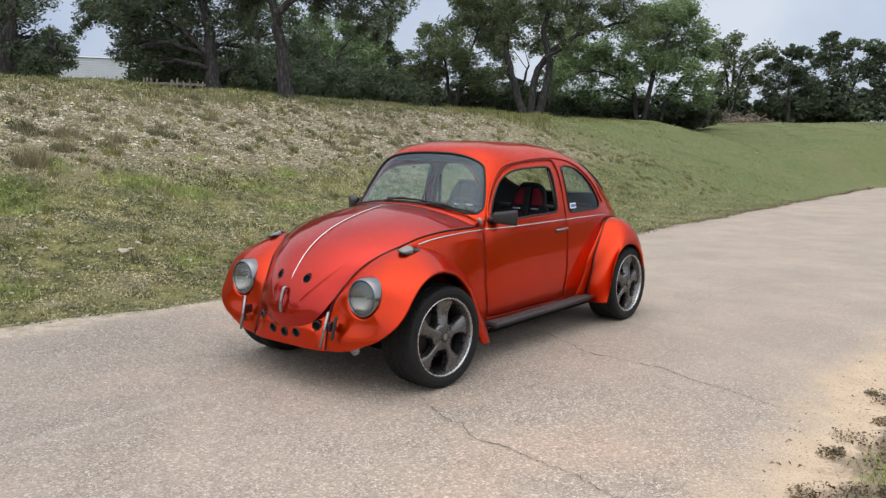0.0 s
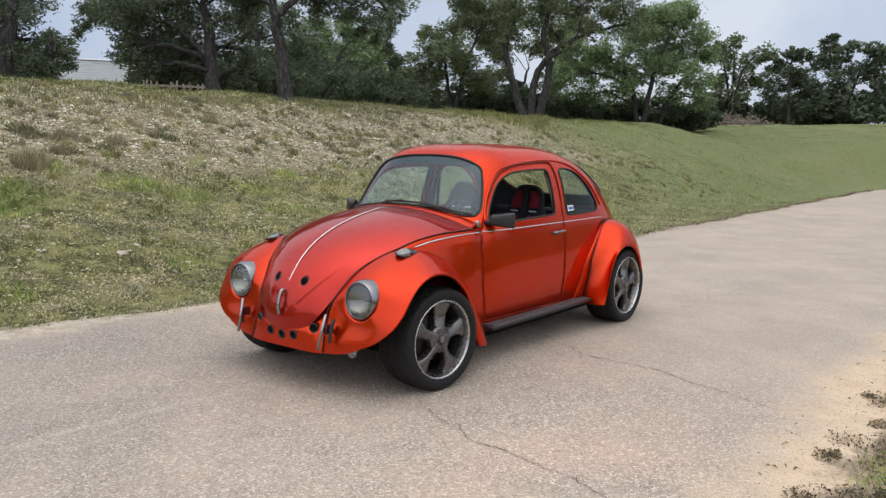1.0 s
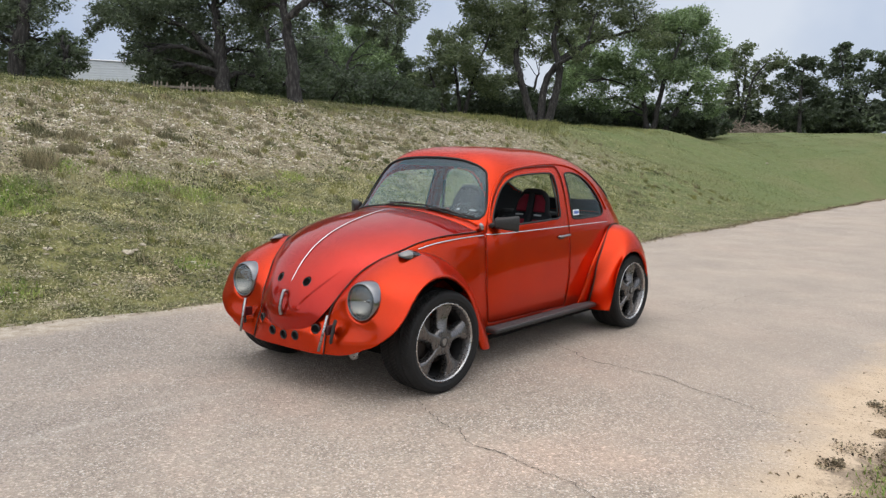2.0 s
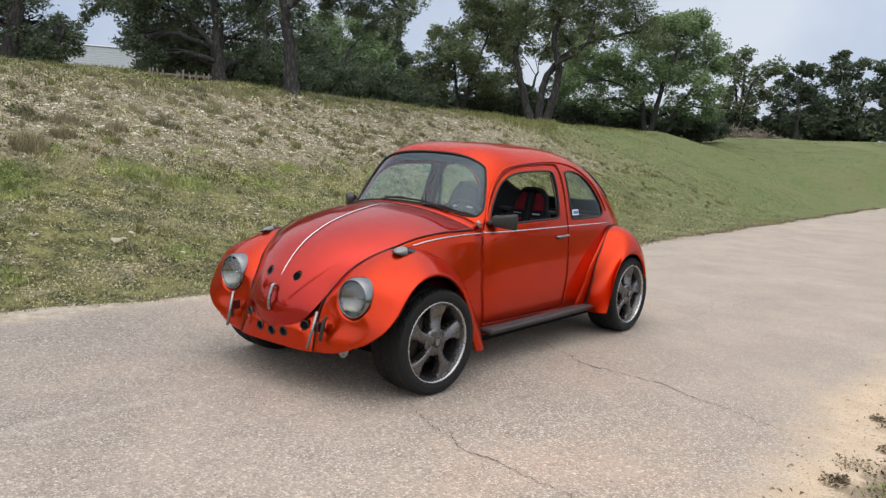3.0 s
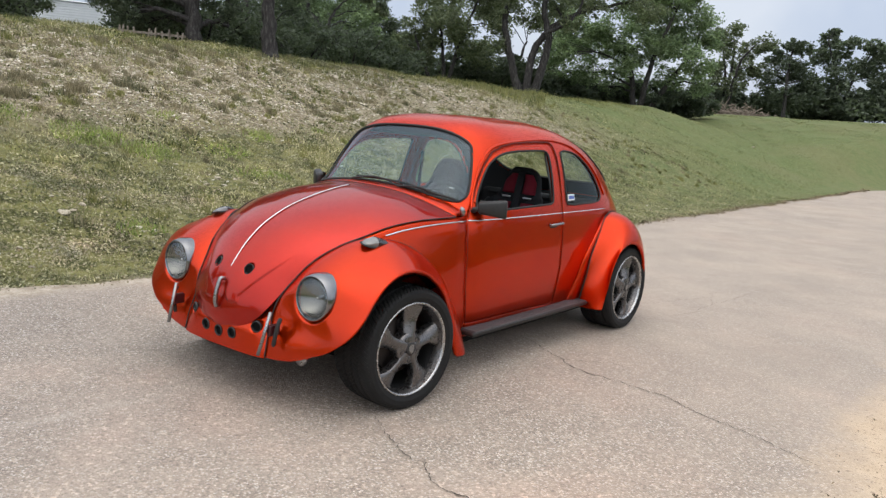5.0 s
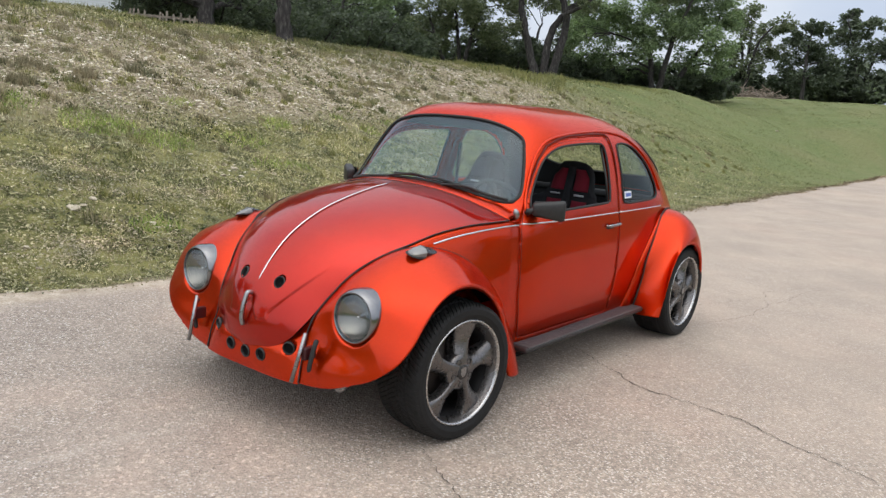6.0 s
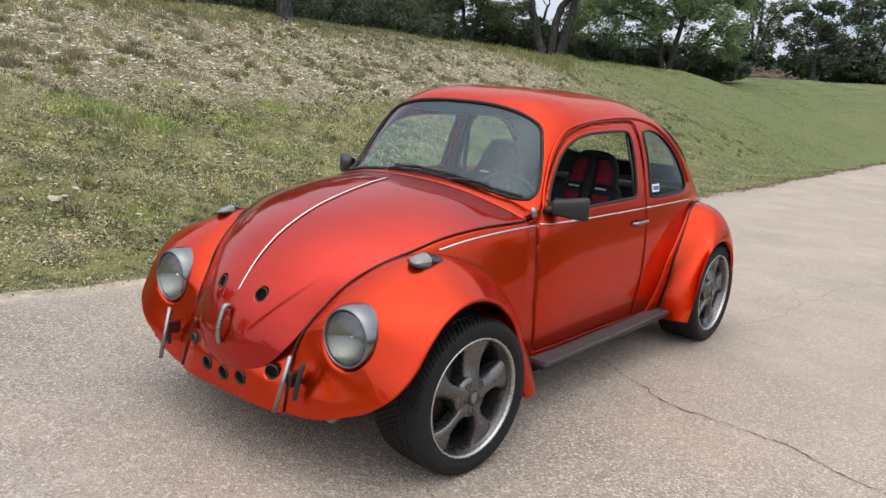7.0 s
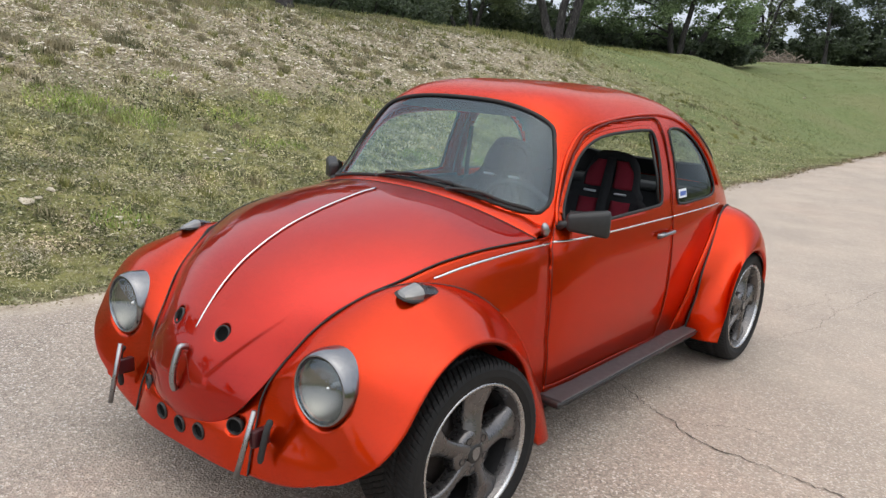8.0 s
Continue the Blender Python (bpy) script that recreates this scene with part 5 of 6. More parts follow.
def tree(name, at, turn, leaf, girth, density, stems, lobes, label, group):
    """A tree from its stems (across, up) and the lobes of its crown (across, up, radius)."""
    r = np.random.default_rng(int(abs(at[0] * 131 + at[1] * 37) * 10))
    t = thing(name, label, "tree", group)
    t.matrix_world = pose(*at, 0, 0, turn)
    bars, lines = [], []
    for k, st in enumerate(stems):
        deep = 0.5 * girth * r.normal() * (k > 0)
        drift = r.normal() * 0.12
        pts = [(u, deep + drift * z, z - (0.2 if z == 0 else 0)) for u, z in st]
        line = crooked(r, pts, 36, 0.012 + 0.05 * girth)
        low = st[0][1] > 0.3
        rad = girth * (0.5 if low else 1.0) * np.interp(np.linspace(0, 1, 36), [0, 0.06, 0.15, 0.5, 1], [1.0 if low else 1.55, 1.15, 1.0, 0.72, 0.30])
        tv, tf = tube(line, rad, 14, cap=False)
        tv = np.array(tv)
        tv[:, :2] += 0.14 * girth * np.stack([np.sin(tv[:, 2] * 9 + 4 * tv[:, 1] / girth), np.sin(tv[:, 2] * 7 + 3 * tv[:, 0] / girth)], axis=1)
        bars.append((tv.tolist(), tf))
        lines += [(p, q) for p, q in zip(line[6:], rad[6:])]
    nodes = np.array([p for p, q in lines])
    clumps, sizes = [], []
    for u, z, rad in lobes:
        c = np.array((u, 0.3 + (r.normal() * 0.5 + 0.2) * min(1.5, 0.6 + rad), z))
        # a limb from the nearest lower place on the stems
        off = np.linalg.norm((nodes - c) * (1, 0.6, 1), axis=1) + 1.2 * np.maximum(nodes[:, 2] - c[2] + 0.15, 0)
        i = int(np.argmin(off + 0.25 * r.random(len(off))))
        start, thick = nodes[i], min(0.5 * lines[i][1], 0.055 + 0.05 * rad)
        bend = start + (c - start) * 0.5 + np.array((0, 0, 0.12 * np.linalg.norm(c - start)))
        limb = crooked(r, [start, bend, c], 14, 0.03)
        bars.append(tube(limb, np.linspace(thick, 0.4 * thick, 14), 7, cap=False))
        m = int(14 + 8 * min(rad, 1.2))
        for j in range(m):
            d = r.normal(size=3)
            d /= np.linalg.norm(d)
            q = c + d * rad * (0.45 + 0.55 * r.random()) * (1.0, 1.0, 0.85)
            clumps.append(q)
            sizes.append(rad * (0.24 + 0.30 * r.random()))
            if j % 2 == 0:
                from_ = limb[int(r.integers(6, 14))]
                bars.append(tube(crooked(r, [from_, 0.5 * (from_ + q) + (0, 0, 0.04), q], 7, 0.02), np.linspace(0.35 * thick, 0.006, 7), 4, cap=False))
    part("trunk", join(*bars), BARK, t, "grey furrowed trunk and crooked limbs", tidy=False)
    c, s = np.array(clumps), np.array(sizes)
    far = float(np.hypot(at[0] - VERGE[0], at[1] - VERGE[1]))
    leaf_size = 0.0020 * far
    per = np.clip(density * 3.4 * (s / leaf_size) ** 2, 30, 900)
    pick = np.repeat(np.arange(len(c)), per.astype(int))
    fringe = np.where(r.random(len(pick)) < 0.22, 1.4, 1.0)
    v, f = leaves(c[pick], s[pick] * fringe, len(pick), leaf_size, int(abs(at[0]) * 100) + 5, 0.40)
    crown = stuff("crown", v, f, leaf)
    crown.parent = t
    return t


def bush(at, size, seed, leaf, count, leaf_size, label, kind_name="shrub"):
    """A dense shrub that is leafy down to the ground."""
    r = np.random.default_rng(seed)
    t = thing(kind_name, label, "shrub" if kind_name == "shrub" else "tree", "growth under the trees")
    t.location = at
    sx, sy, sz = size
    stems = []
    for k in range(7):
        a = 2 * pi * k / 7 + r.random()
        pts = [(0.1 * cos(a), 0.1 * sin(a), -0.1), (0.22 * sx * cos(a), 0.22 * sy * sin(a), 0.35 * sz), (0.42 * sx * cos(a), 0.42 * sy * sin(a), 0.75 * sz)]
        stems.append(tube(spline(pts, 8), np.linspace(0.05, 0.015, 8), 6, cap=False))
    part("woody_base", join(*stems), BARK, t, tidy=False)
    n = 70
    d = r.normal(size=(n, 3))
    d /= np.linalg.norm(d, axis=1)[:, None]
    c = d * (r.random(n) ** 0.4)[:, None] * (sx * 0.5, sy * 0.5, sz * 0.46) + (0, 0, sz * 0.5)
    rr = (0.22 + 0.25 * r.random(n)) * min(1.0, max(sx, sz) / 2.2)
    v, f = leaves(c, rr, int(count * 1.35), leaf_size * 0.82, seed + 9)
    v[:, 2] = np.maximum(v[:, 2], 0.02)
    crown = stuff("foliage", v, f, leaf)
    crown.parent = t
    return t


tree("oak_tree", spot(67.2, 20), 67.2, LEAF_DARK, 0.17, 1.0,
     [[(0.0, 0.0), (0.15, 0.92), (0.31, 1.86), (0.12, 2.98)]],
     [(0.22, 1.63, 0.66), (0.54, 1.13, 0.44), (0.22, 0.69, 0.44), (-0.52, 1.38, 0.88), (-0.77, 2.38, 1.18), (0.35, 2.38, 0.88), (-1.27, 1.13, 0.88)],
     "live oak with dark leaves on the crest of the bank", "trees on the bank")
tree("oak_tree", spot(64.5, 25), 64.5, LEAF_DARK, 0.1, 1.1,
     [[(0.0, 0.0), (0.13, 1.1), (0.03, 1.58)]],
     [(-0.16, 1.53, 0.47), (0.32, 1.51, 0.49), (-0.06, 1.05, 0.47), (0.42, 0.94, 0.34), (-0.45, 0.94, 0.38), (0.1, 1.77, 0.3), (0.51, 1.26, 0.26)],
     "low dark oak beside the white mobile home", "trees on the bank")
tree("oak_tree", spot(54.4, 20), 54.4, LEAF_DARK, 0.16, 1.0,
     [[(0.0, 0.0), (-0.05, 1.03), (-0.16, 2.13), (-0.34, 3.5)], [(0.0, 0.76), (-0.82, 1.58), (-1.78, 1.85)]],
     [(-2.23, 1.92, 0.57), (-2.71, 1.74, 0.4), (-2.98, 1.55, 0.26), (-1.75, 1.44, 0.65), (-1.92, 0.96, 0.44), (-2.0, 2.1, 0.61), (-1.2, 1.85, 0.73), (-1.07, 1.03, 0.61), (-1.18, 0.49, 0.36), (-0.66, 1.44, 0.68), (-0.52, 0.73, 0.52), (0.36, 1.85, 0.58), (0.6, 1.17, 0.52), (0.74, 0.59, 0.39), (-0.66, 2.26, 0.73), (-1.61, 2.67, 0.81), (0.3, 2.81, 0.81), (-0.52, 3.43, 1.13), (1.05, 2.61, 0.73), (-2.44, 2.47, 0.55), (-1.48, 0.62, 0.36)],
     "wide live oak with dark leaves and low boughs", "trees on the bank")
tree("oak_tree", spot(49.6, 18.8), 49.5, LEAF_DARK, 0.15, 1.05,
     [[(0.0, 0.0), (-0.05, 0.77), (-0.15, 1.53), (-0.25, 2.23), (-0.36, 3.24)], [(-0.18, 1.85), (0.76, 2.61), (1.78, 2.48), (2.41, 1.97)]],
     [(0.91, 2.14, 0.39), (1.42, 2.19, 0.42), (1.93, 2.04, 0.4), (2.31, 1.78, 0.33), (2.5, 1.38, 0.19), (1.8, 1.63, 0.22), (2.59, 2.11, 0.27), (1.17, 2.61, 0.6), (0.53, 2.54, 0.54), (0.15, 3.18, 0.9), (-0.61, 3.05, 0.9), (-0.86, 2.19, 0.45), (1.68, 2.86, 0.75), (2.5, 2.74, 0.6), (2.13, 1.45, 0.18)],
     "old live oak with a thick leaning grey trunk and drooping boughs", "trees on the bank")
tree("oak_tree", spot(51.6, 28), 51.6, LEAF_DARK, 0.12, 1.0,
     [[(0.0, 0.0), (0.1, 2.01), (-0.1, 3.37)]],
     [(-0.04, 3.22, 0.87), (0.16, 2.25, 0.78), (-0.23, 1.51, 0.64), (0.43, 1.31, 0.55), (1.47, 2.59, 0.64), (1.71, 1.7, 0.64), (0.93, 3.22, 0.69), (0.93, 2.05, 0.57)],
     "dark live oak in the shade of the others", "trees on the bank")
tree("oak_tree", spot(46.4, 32), 46.4, LEAF_GREEN, 0.13, 0.95,
     [[(0.0, 0.0), (0.07, 1.5), (-0.09, 2.0), (-0.56, 2.63), (-0.68, 3.31)], [(0.05, 1.64), (0.32, 2.47), (0.79, 3.08)]],
     [(-0.63, 2.9, 0.69), (0.27, 3.4, 0.8), (1.17, 3.13, 0.72), (1.8, 2.59, 0.53), (0.05, 2.5, 0.59), (1.17, 2.27, 0.53), (-0.81, 2.04, 0.48), (-0.63, 3.8, 0.64), (0.72, 3.98, 0.64), (1.89, 2.0, 0.37)],
     "small oak with fresh green leaves and a forked trunk", "trees on the bank")
tree("oak_tree", spot(37.9, 36), 37.9, LEAF_PALE, 0.09, 1.3,
     [[(0.0, 0.0), (-0.26, 2.1), (-0.64, 3.9)], [(-0.1, 0.0), (0.56, 2.36), (1.28, 4.41)], [(-0.36, 0.0), (-1.15, 1.59), (-1.54, 2.61)]],
     [(-0.9, 3.49, 0.85), (-0.26, 4.15, 0.79), (0.77, 4.71, 1.03), (0.0, 2.92, 0.97), (1.59, 4.0, 0.91), (2.05, 2.92, 0.73), (0.77, 2.21, 0.97), (-0.77, 2.15, 0.79), (-1.49, 2.67, 0.6), (-2.0, 1.85, 0.66), (1.54, 1.64, 0.73), (1.79, 5.28, 1.03), (0.51, 5.79, 0.91), (-2.51, 1.33, 0.54), (-1.08, 1.39, 0.6), (-1.23, 4.07, 0.42)],
     "grey-green oak with several slim trunks", "trees on the bank")
tree("oak_tree", spot(32.4, 34), 32.4, LEAF_PALE, 0.15, 0.95,
     [[(0.0, 0.0), (0.24, 1.96), (1.08, 3.09), (2.41, 3.77), (4.09, 4.2)], [(-0.14, 0.0), (-0.82, 1.99), (-1.06, 3.19), (-0.72, 4.49), (-0.96, 5.93)], [(0.24, 0.0), (0.77, 2.23), (0.48, 3.67), (0.96, 5.21), (1.44, 6.65)], [(0.58, 2.56), (1.68, 3.29), (2.16, 4.73)]],
     [(-0.79, 4.71, 0.79), (0.29, 4.85, 0.74), (1.49, 4.95, 0.91), (2.69, 4.71, 0.91), (3.9, 4.61, 0.96), (2.45, 3.74, 0.51), (0.96, 3.74, 0.45), (-0.96, 3.6, 0.57), (4.62, 3.74, 0.68), (1.49, 5.98, 1.14), (-0.19, 5.98, 1.14), (3.42, 5.98, 1.14), (1.54, 3.02, 0.45), (-1.2, 2.01, 0.51), (2.93, 6.58, 1.42), (0.53, 6.82, 1.42)],
     "old spreading live oak with open crooked limbs", "trees on the bank")
tree("oak_tree", spot(24.9, 40), 24.9, LEAF_GREEN, 0.14, 1.15,
     [[(0.0, 0.0), (-0.33, 2.45), (-1.11, 3.83)], [(0.11, 0.0), (0.55, 2.72), (1.38, 5.21)], [(0.28, 0.0), (1.52, 2.17), (2.49, 3.55)]],
     [(-3.32, 4.24, 0.88), (-2.49, 3.41, 0.98), (-3.54, 2.86, 0.78), (-1.38, 4.24, 1.11), (-0.28, 5.07, 1.24), (1.11, 5.57, 1.24), (1.88, 5.96, 0.85), (2.63, 5.02, 0.85), (1.94, 3.97, 1.24), (0.55, 3.41, 1.24), (-0.83, 2.86, 1.11), (-2.21, 2.17, 0.85), (2.49, 2.86, 0.98), (2.93, 1.98, 0.65), (1.38, 2.09, 0.85), (-0.28, 1.81, 0.78), (3.04, 4.02, 0.65), (-1.38, 1.62, 0.59), (-3.26, 2.09, 0.65), (0.55, 5.9, 0.78)],
     "broad bright green oak leafy down to the ground", "trees on the bank")
tree("oak_tree", spot(19.0, 80), 19.0, LEAF_PALE, 0.15, 0.95,
     [[(0.0, 0.0), (-0.32, 4.61), (-0.97, 7.56)], [(0.0, 0.0), (0.75, 5.15), (1.88, 7.03)], [(-0.21, 0.0), (0.21, 5.68), (0.0, 8.26)]],
     [(-1.34, 7.94, 0.95), (0.0, 8.48, 0.95), (-0.27, 6.76, 1.14), (1.61, 6.97, 1.08), (3.01, 7.4, 0.95), (1.07, 5.15, 1.27), (-1.07, 5.04, 1.14), (2.68, 5.04, 1.08), (0.54, 3.54, 1.14), (-1.4, 3.54, 1.08)],
     "thin grey-green oak at the end of the lawn", "trees at the end of the lawn")
tree("juniper_tree", spot(15.3, 77), 15.3, LEAF_JUNIPER, 0.16, 1.2,
     [[(0.0, 0.0), (-0.15, 3.67), (0.0, 6.19)]],
     [(-1.26, 5.58, 0.89), (0.0, 6.39, 0.77), (0.81, 6.19, 0.83), (-0.5, 4.42, 1.49), (1.01, 4.17, 1.37), (-1.46, 3.16, 1.25), (0.0, 2.16, 1.55), (1.46, 2.26, 1.31), (-1.91, 1.65, 0.95), (2.07, 3.26, 0.89)],
     "dark dense juniper at the end of the lawn", "trees at the end of the lawn")
tree("oak_tree", spot(12.2, 85), 12.2, LEAF_DARK, 0.18, 1.4,
     [[(0.0, 0.0), (-0.43, 3.77), (-1.63, 7.29)], [(0.22, 0.0), (0.81, 3.77), (2.17, 6.75)]],
     [(-1.63, 7.56, 0.83), (-2.17, 6.04, 1.02), (-0.54, 6.37, 1.02), (0.54, 7.24, 0.9), (2.17, 7.24, 0.96), (3.52, 6.48, 1.09), (1.63, 5.39, 1.47), (-0.54, 4.31, 1.6), (3.25, 4.2, 1.6), (0.54, 2.41, 1.6), (-1.63, 2.14, 1.34), (2.98, 1.87, 1.6), (-1.19, 8.32, 0.51)],
     "dark oak at the end of the lawn", "trees at the end of the lawn")
tree("oak_tree", spot(8.1, 86), 8.1, LEAF_DARK, 0.18, 1.4,
     [[(0.0, 0.0), (-0.42, 3.39), (-1.06, 6.29)]],
     [(-1.58, 6.13, 1.5), (-1.06, 3.39, 2.37), (1.06, 5.61, 2.37), (1.06, 2.33, 2.37), (3.7, 4.97, 2.37), (3.17, 2.33, 2.18)],
     "dark oak at the end of the lawn", "trees at the end of the lawn")
tree("oak_tree", spot(44.5, 46), 44.5, LEAF_DARK, 0.16, 1.2,
     [[(0.0, 0.0), (0.2, 1.6), (-0.2, 3.4)], [(0.1, 0.4), (0.9, 2.2), (1.6, 3.8)]],
     [(-1.6, 1.9, 1.1), (-0.4, 1.6, 1.1), (1.0, 1.7, 1.1), (-1.2, 3.5, 1.2), (-2.6, 3.2, 1.1), (2.0, 2.2, 0.9), (0.2, 4.9, 1.2), (-2.4, 5.0, 1.2), (-3.6, 4.2, 1.1), (-3.2, 1.8, 1.1)],
     "dark live oak in the shade of the others", "trees on the bank")
tree("oak_tree", spot(32.8, 48), 32.8, LEAF_PALE, 0.16, 1.2,
     [[(0.0, 0.0), (-0.3, 1.8), (0.2, 3.8)], [(0.1, 0.3), (1.0, 2.2), (1.7, 4.2)]],
     [(-2.2, 1.5, 1.0), (-0.8, 1.4, 0.9), (0.6, 1.6, 1.0), (1.8, 2.0, 1.0), (1.6, 3.4, 1.0), (0.4, 5.2, 1.0), (1.9, 5.0, 1.0), (-1.9, 5.4, 1.1), (-2.6, 3.2, 0.9), (3.0, 4.0, 1.1), (0.9, 6.6, 1.2), (3.0, 6.2, 1.2), (-1.0, 6.9, 1.2)],
     "grey-green oak behind the open limbs of another", "trees on the bank")
tree("oak_tree", spot(42.0, 50), 42.0, LEAF_DARK, 0.16, 1.2,
     [[(0.0, 0.0), (0.2, 1.6), (-0.2, 3.2)], [(0.1, 0.4), (-0.7, 2.0), (-1.2, 3.2)]],
     [(-1.4, 1.8, 1.1), (0.0, 1.7, 1.1), (1.3, 1.9, 1.1), (-1.0, 3.1, 1.1), (0.4, 3.3, 1.0), (1.7, 3.4, 1.1), (2.6, 2.2, 1.0), (-0.6, 4.7, 1.0), (0.5, 4.5, 0.9), (-1.8, 4.5, 1.1), (-0.9, 5.8, 1.0)],
     "dark live oak in the shade of the others", "trees on the bank")
bush(spot(57.6, 23), (2.2, 2.2, 2.3), 32, LEAF_DARK, 6000, 0.060, "leafy shrub beside the oak trunk")
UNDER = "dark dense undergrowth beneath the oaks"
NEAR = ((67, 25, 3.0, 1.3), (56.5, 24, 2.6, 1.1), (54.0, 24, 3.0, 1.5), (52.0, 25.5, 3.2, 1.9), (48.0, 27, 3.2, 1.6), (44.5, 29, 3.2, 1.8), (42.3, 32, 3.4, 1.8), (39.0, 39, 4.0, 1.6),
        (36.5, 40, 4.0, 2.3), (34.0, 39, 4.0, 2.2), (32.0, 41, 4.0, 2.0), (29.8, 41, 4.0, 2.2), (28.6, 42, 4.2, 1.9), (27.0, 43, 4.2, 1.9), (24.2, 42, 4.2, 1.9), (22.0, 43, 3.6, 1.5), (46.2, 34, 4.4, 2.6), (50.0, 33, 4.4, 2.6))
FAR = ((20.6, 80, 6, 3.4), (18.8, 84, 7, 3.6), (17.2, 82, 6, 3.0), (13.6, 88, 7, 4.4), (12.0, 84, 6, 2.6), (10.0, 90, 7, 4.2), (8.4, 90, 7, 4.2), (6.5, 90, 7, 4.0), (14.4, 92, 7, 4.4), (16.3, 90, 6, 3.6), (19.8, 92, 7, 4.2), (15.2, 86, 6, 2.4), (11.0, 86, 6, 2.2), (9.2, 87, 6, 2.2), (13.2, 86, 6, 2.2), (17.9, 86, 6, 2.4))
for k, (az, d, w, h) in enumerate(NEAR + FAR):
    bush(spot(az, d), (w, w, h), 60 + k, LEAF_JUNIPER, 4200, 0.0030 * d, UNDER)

# unseen oaks added beyond the nose and near side, to darken the car's reflections
for q, (ox, oy) in enumerate(((-16, -24), (-6, -34), (9, -33), (24, -26), (30, -8), (29, 8), (24, 20), (22, 32), (-17, -8))):
    rr_ = np.random.default_rng(90 + q)
    tree("oak_tree", (ox, oy, float(terrain(ox, oy))), 40.0 * q, LEAF_DARK, 0.2, 0.5, [[(0, 0), (0.1, 1.0), (-0.2, 2.4), (0.2, 4.2)], [(0, 1.2), (1.0, 2.6), (2.2, 3.2)]],
         [(2.6 * a - 1.3, 2.2 + 3.4 * b_, 0.8 + 0.4 * c_) for a, b_, c_ in rr_.random((14, 3)) * (2, 1, 1) - (0.5, 0, 0)], "unseen live oak added for the car's reflections", "trees along the road")

# far woods that close the view
r = np.random.default_rng(5)
cs = []
for az in np.arange(-100, 262, 1.6):
    d = 78 + 10 * r.random()
    x, y, z = spot(az, d)
    if -4 < x < 4 and y < 0:
        continue
    for j in range(6):
        cs.append((x + r.normal() * 1.6, y + r.normal() * 1.6, z + 0.4 + 2.6 * r.random()))
v, f = leaves(np.array(cs), np.full(len(cs), 1.4), 42000, 0.22, 77)
tagged(stuff("far_woods", v, f, LEAF_DARK), "dark belt of woods beyond the trees", "woods", kind="stuff")

# pale mobile home behind the oaks
hx, hy, hz = spot(60.9, 38)
home = thing("mobile_home", "white mobile home with horizontal siding behind the trees", "house")
home.matrix_world = pose(hx, hy, hz - 0.02, 0, 0, 60.9)
SIDING = material("white_siding", (0.62, 0.63, 0.64), 0.6)
set_color(SIDING, mix(SIDING, grain(SIDING, 3, 5), (0.50, 0.53, 0.58), (0.64, 0.67, 0.72)))
part("wall", box(0, 1.5, 1.225, 6.4, 3.0, 2.45), SIDING, home, "white wall")
for i in range(23):
    part("siding_board", box(0, -0.012, 0.09 + 0.104 * i, 6.42, 0.02, 0.090), SIDING, home, bevel=0.004)
part("roof", ([(-3.3, -0.08, 2.47), (3.3, -0.08, 2.47), (3.3, 3.08, 2.47), (-3.3, 3.08, 2.47), (-3.3, 1.5, 2.66), (3.3, 1.5, 2.66)],
              [(0, 1, 5, 4), (2, 3, 4, 5), (0, 4, 3), (1, 2, 5), (0, 3, 2, 1)]), metal_material("dull_roof", (0.5, 0.5, 0.5), 0.5, 0.3), home, "grey metal roof", smooth=False, solid=0.02)
win = part("window", box(0.95, -0.03, 1.75, 0.62, 0.04, 0.75), SIDING, home, "small window", bevel=0.01)
part("window_pane", box(0.95, -0.055, 1.75, 0.50, 0.02, 0.62), BLACK, win, smooth=False)

# low picket fence between the crest and the shrubs
PICKET = material("weathered_picket", (0.42, 0.37, 0.30), 0.85)
set_color(PICKET, ramp(PICKET, grain(PICKET, 14, 5), [(0.35, (0.13, 0.11, 0.09)), (0.65, (0.32, 0.28, 0.23))]))
fence = thing("picket_fence", "low weathered picket fence with missing pickets", "fence")
fx, fy, fz = spot(57.0, 19.6)
fence.matrix_world = pose(fx, fy, fz, 0, 0, 57.0)
q = np.random.default_rng(61)
for k in range(15):
    if k in (4, 5, 9):
        continue
    u, top_ = -0.66 + 0.092 * k + 0.015 * q.normal(), 0.225 + 0.07 * q.random()
    lean_ = 0.03 * q.normal()
    pv = [(u - 0.02, -0.009, -0.1), (u + 0.02, -0.009, -0.1), (u + 0.02 + lean_, -0.009, top_ - 0.03), (u + lean_, -0.009, top_), (u - 0.02 + lean_, -0.009, top_ - 0.03)]
    pv += [(x_, 0.009, z_) for x_, y_, z_ in pv]
    part("picket", (pv, [(0, 1, 2, 3, 4), (9, 8, 7, 6, 5)] + [(i, i + 5, (i + 1) % 5 + 5, (i + 1) % 5) for i in range(5)]), PICKET, fence, smooth=False)
part("rail", box(0, 0.022, 0.15, 1.42, 0.022, 0.05), PICKET, fence, smooth=False)

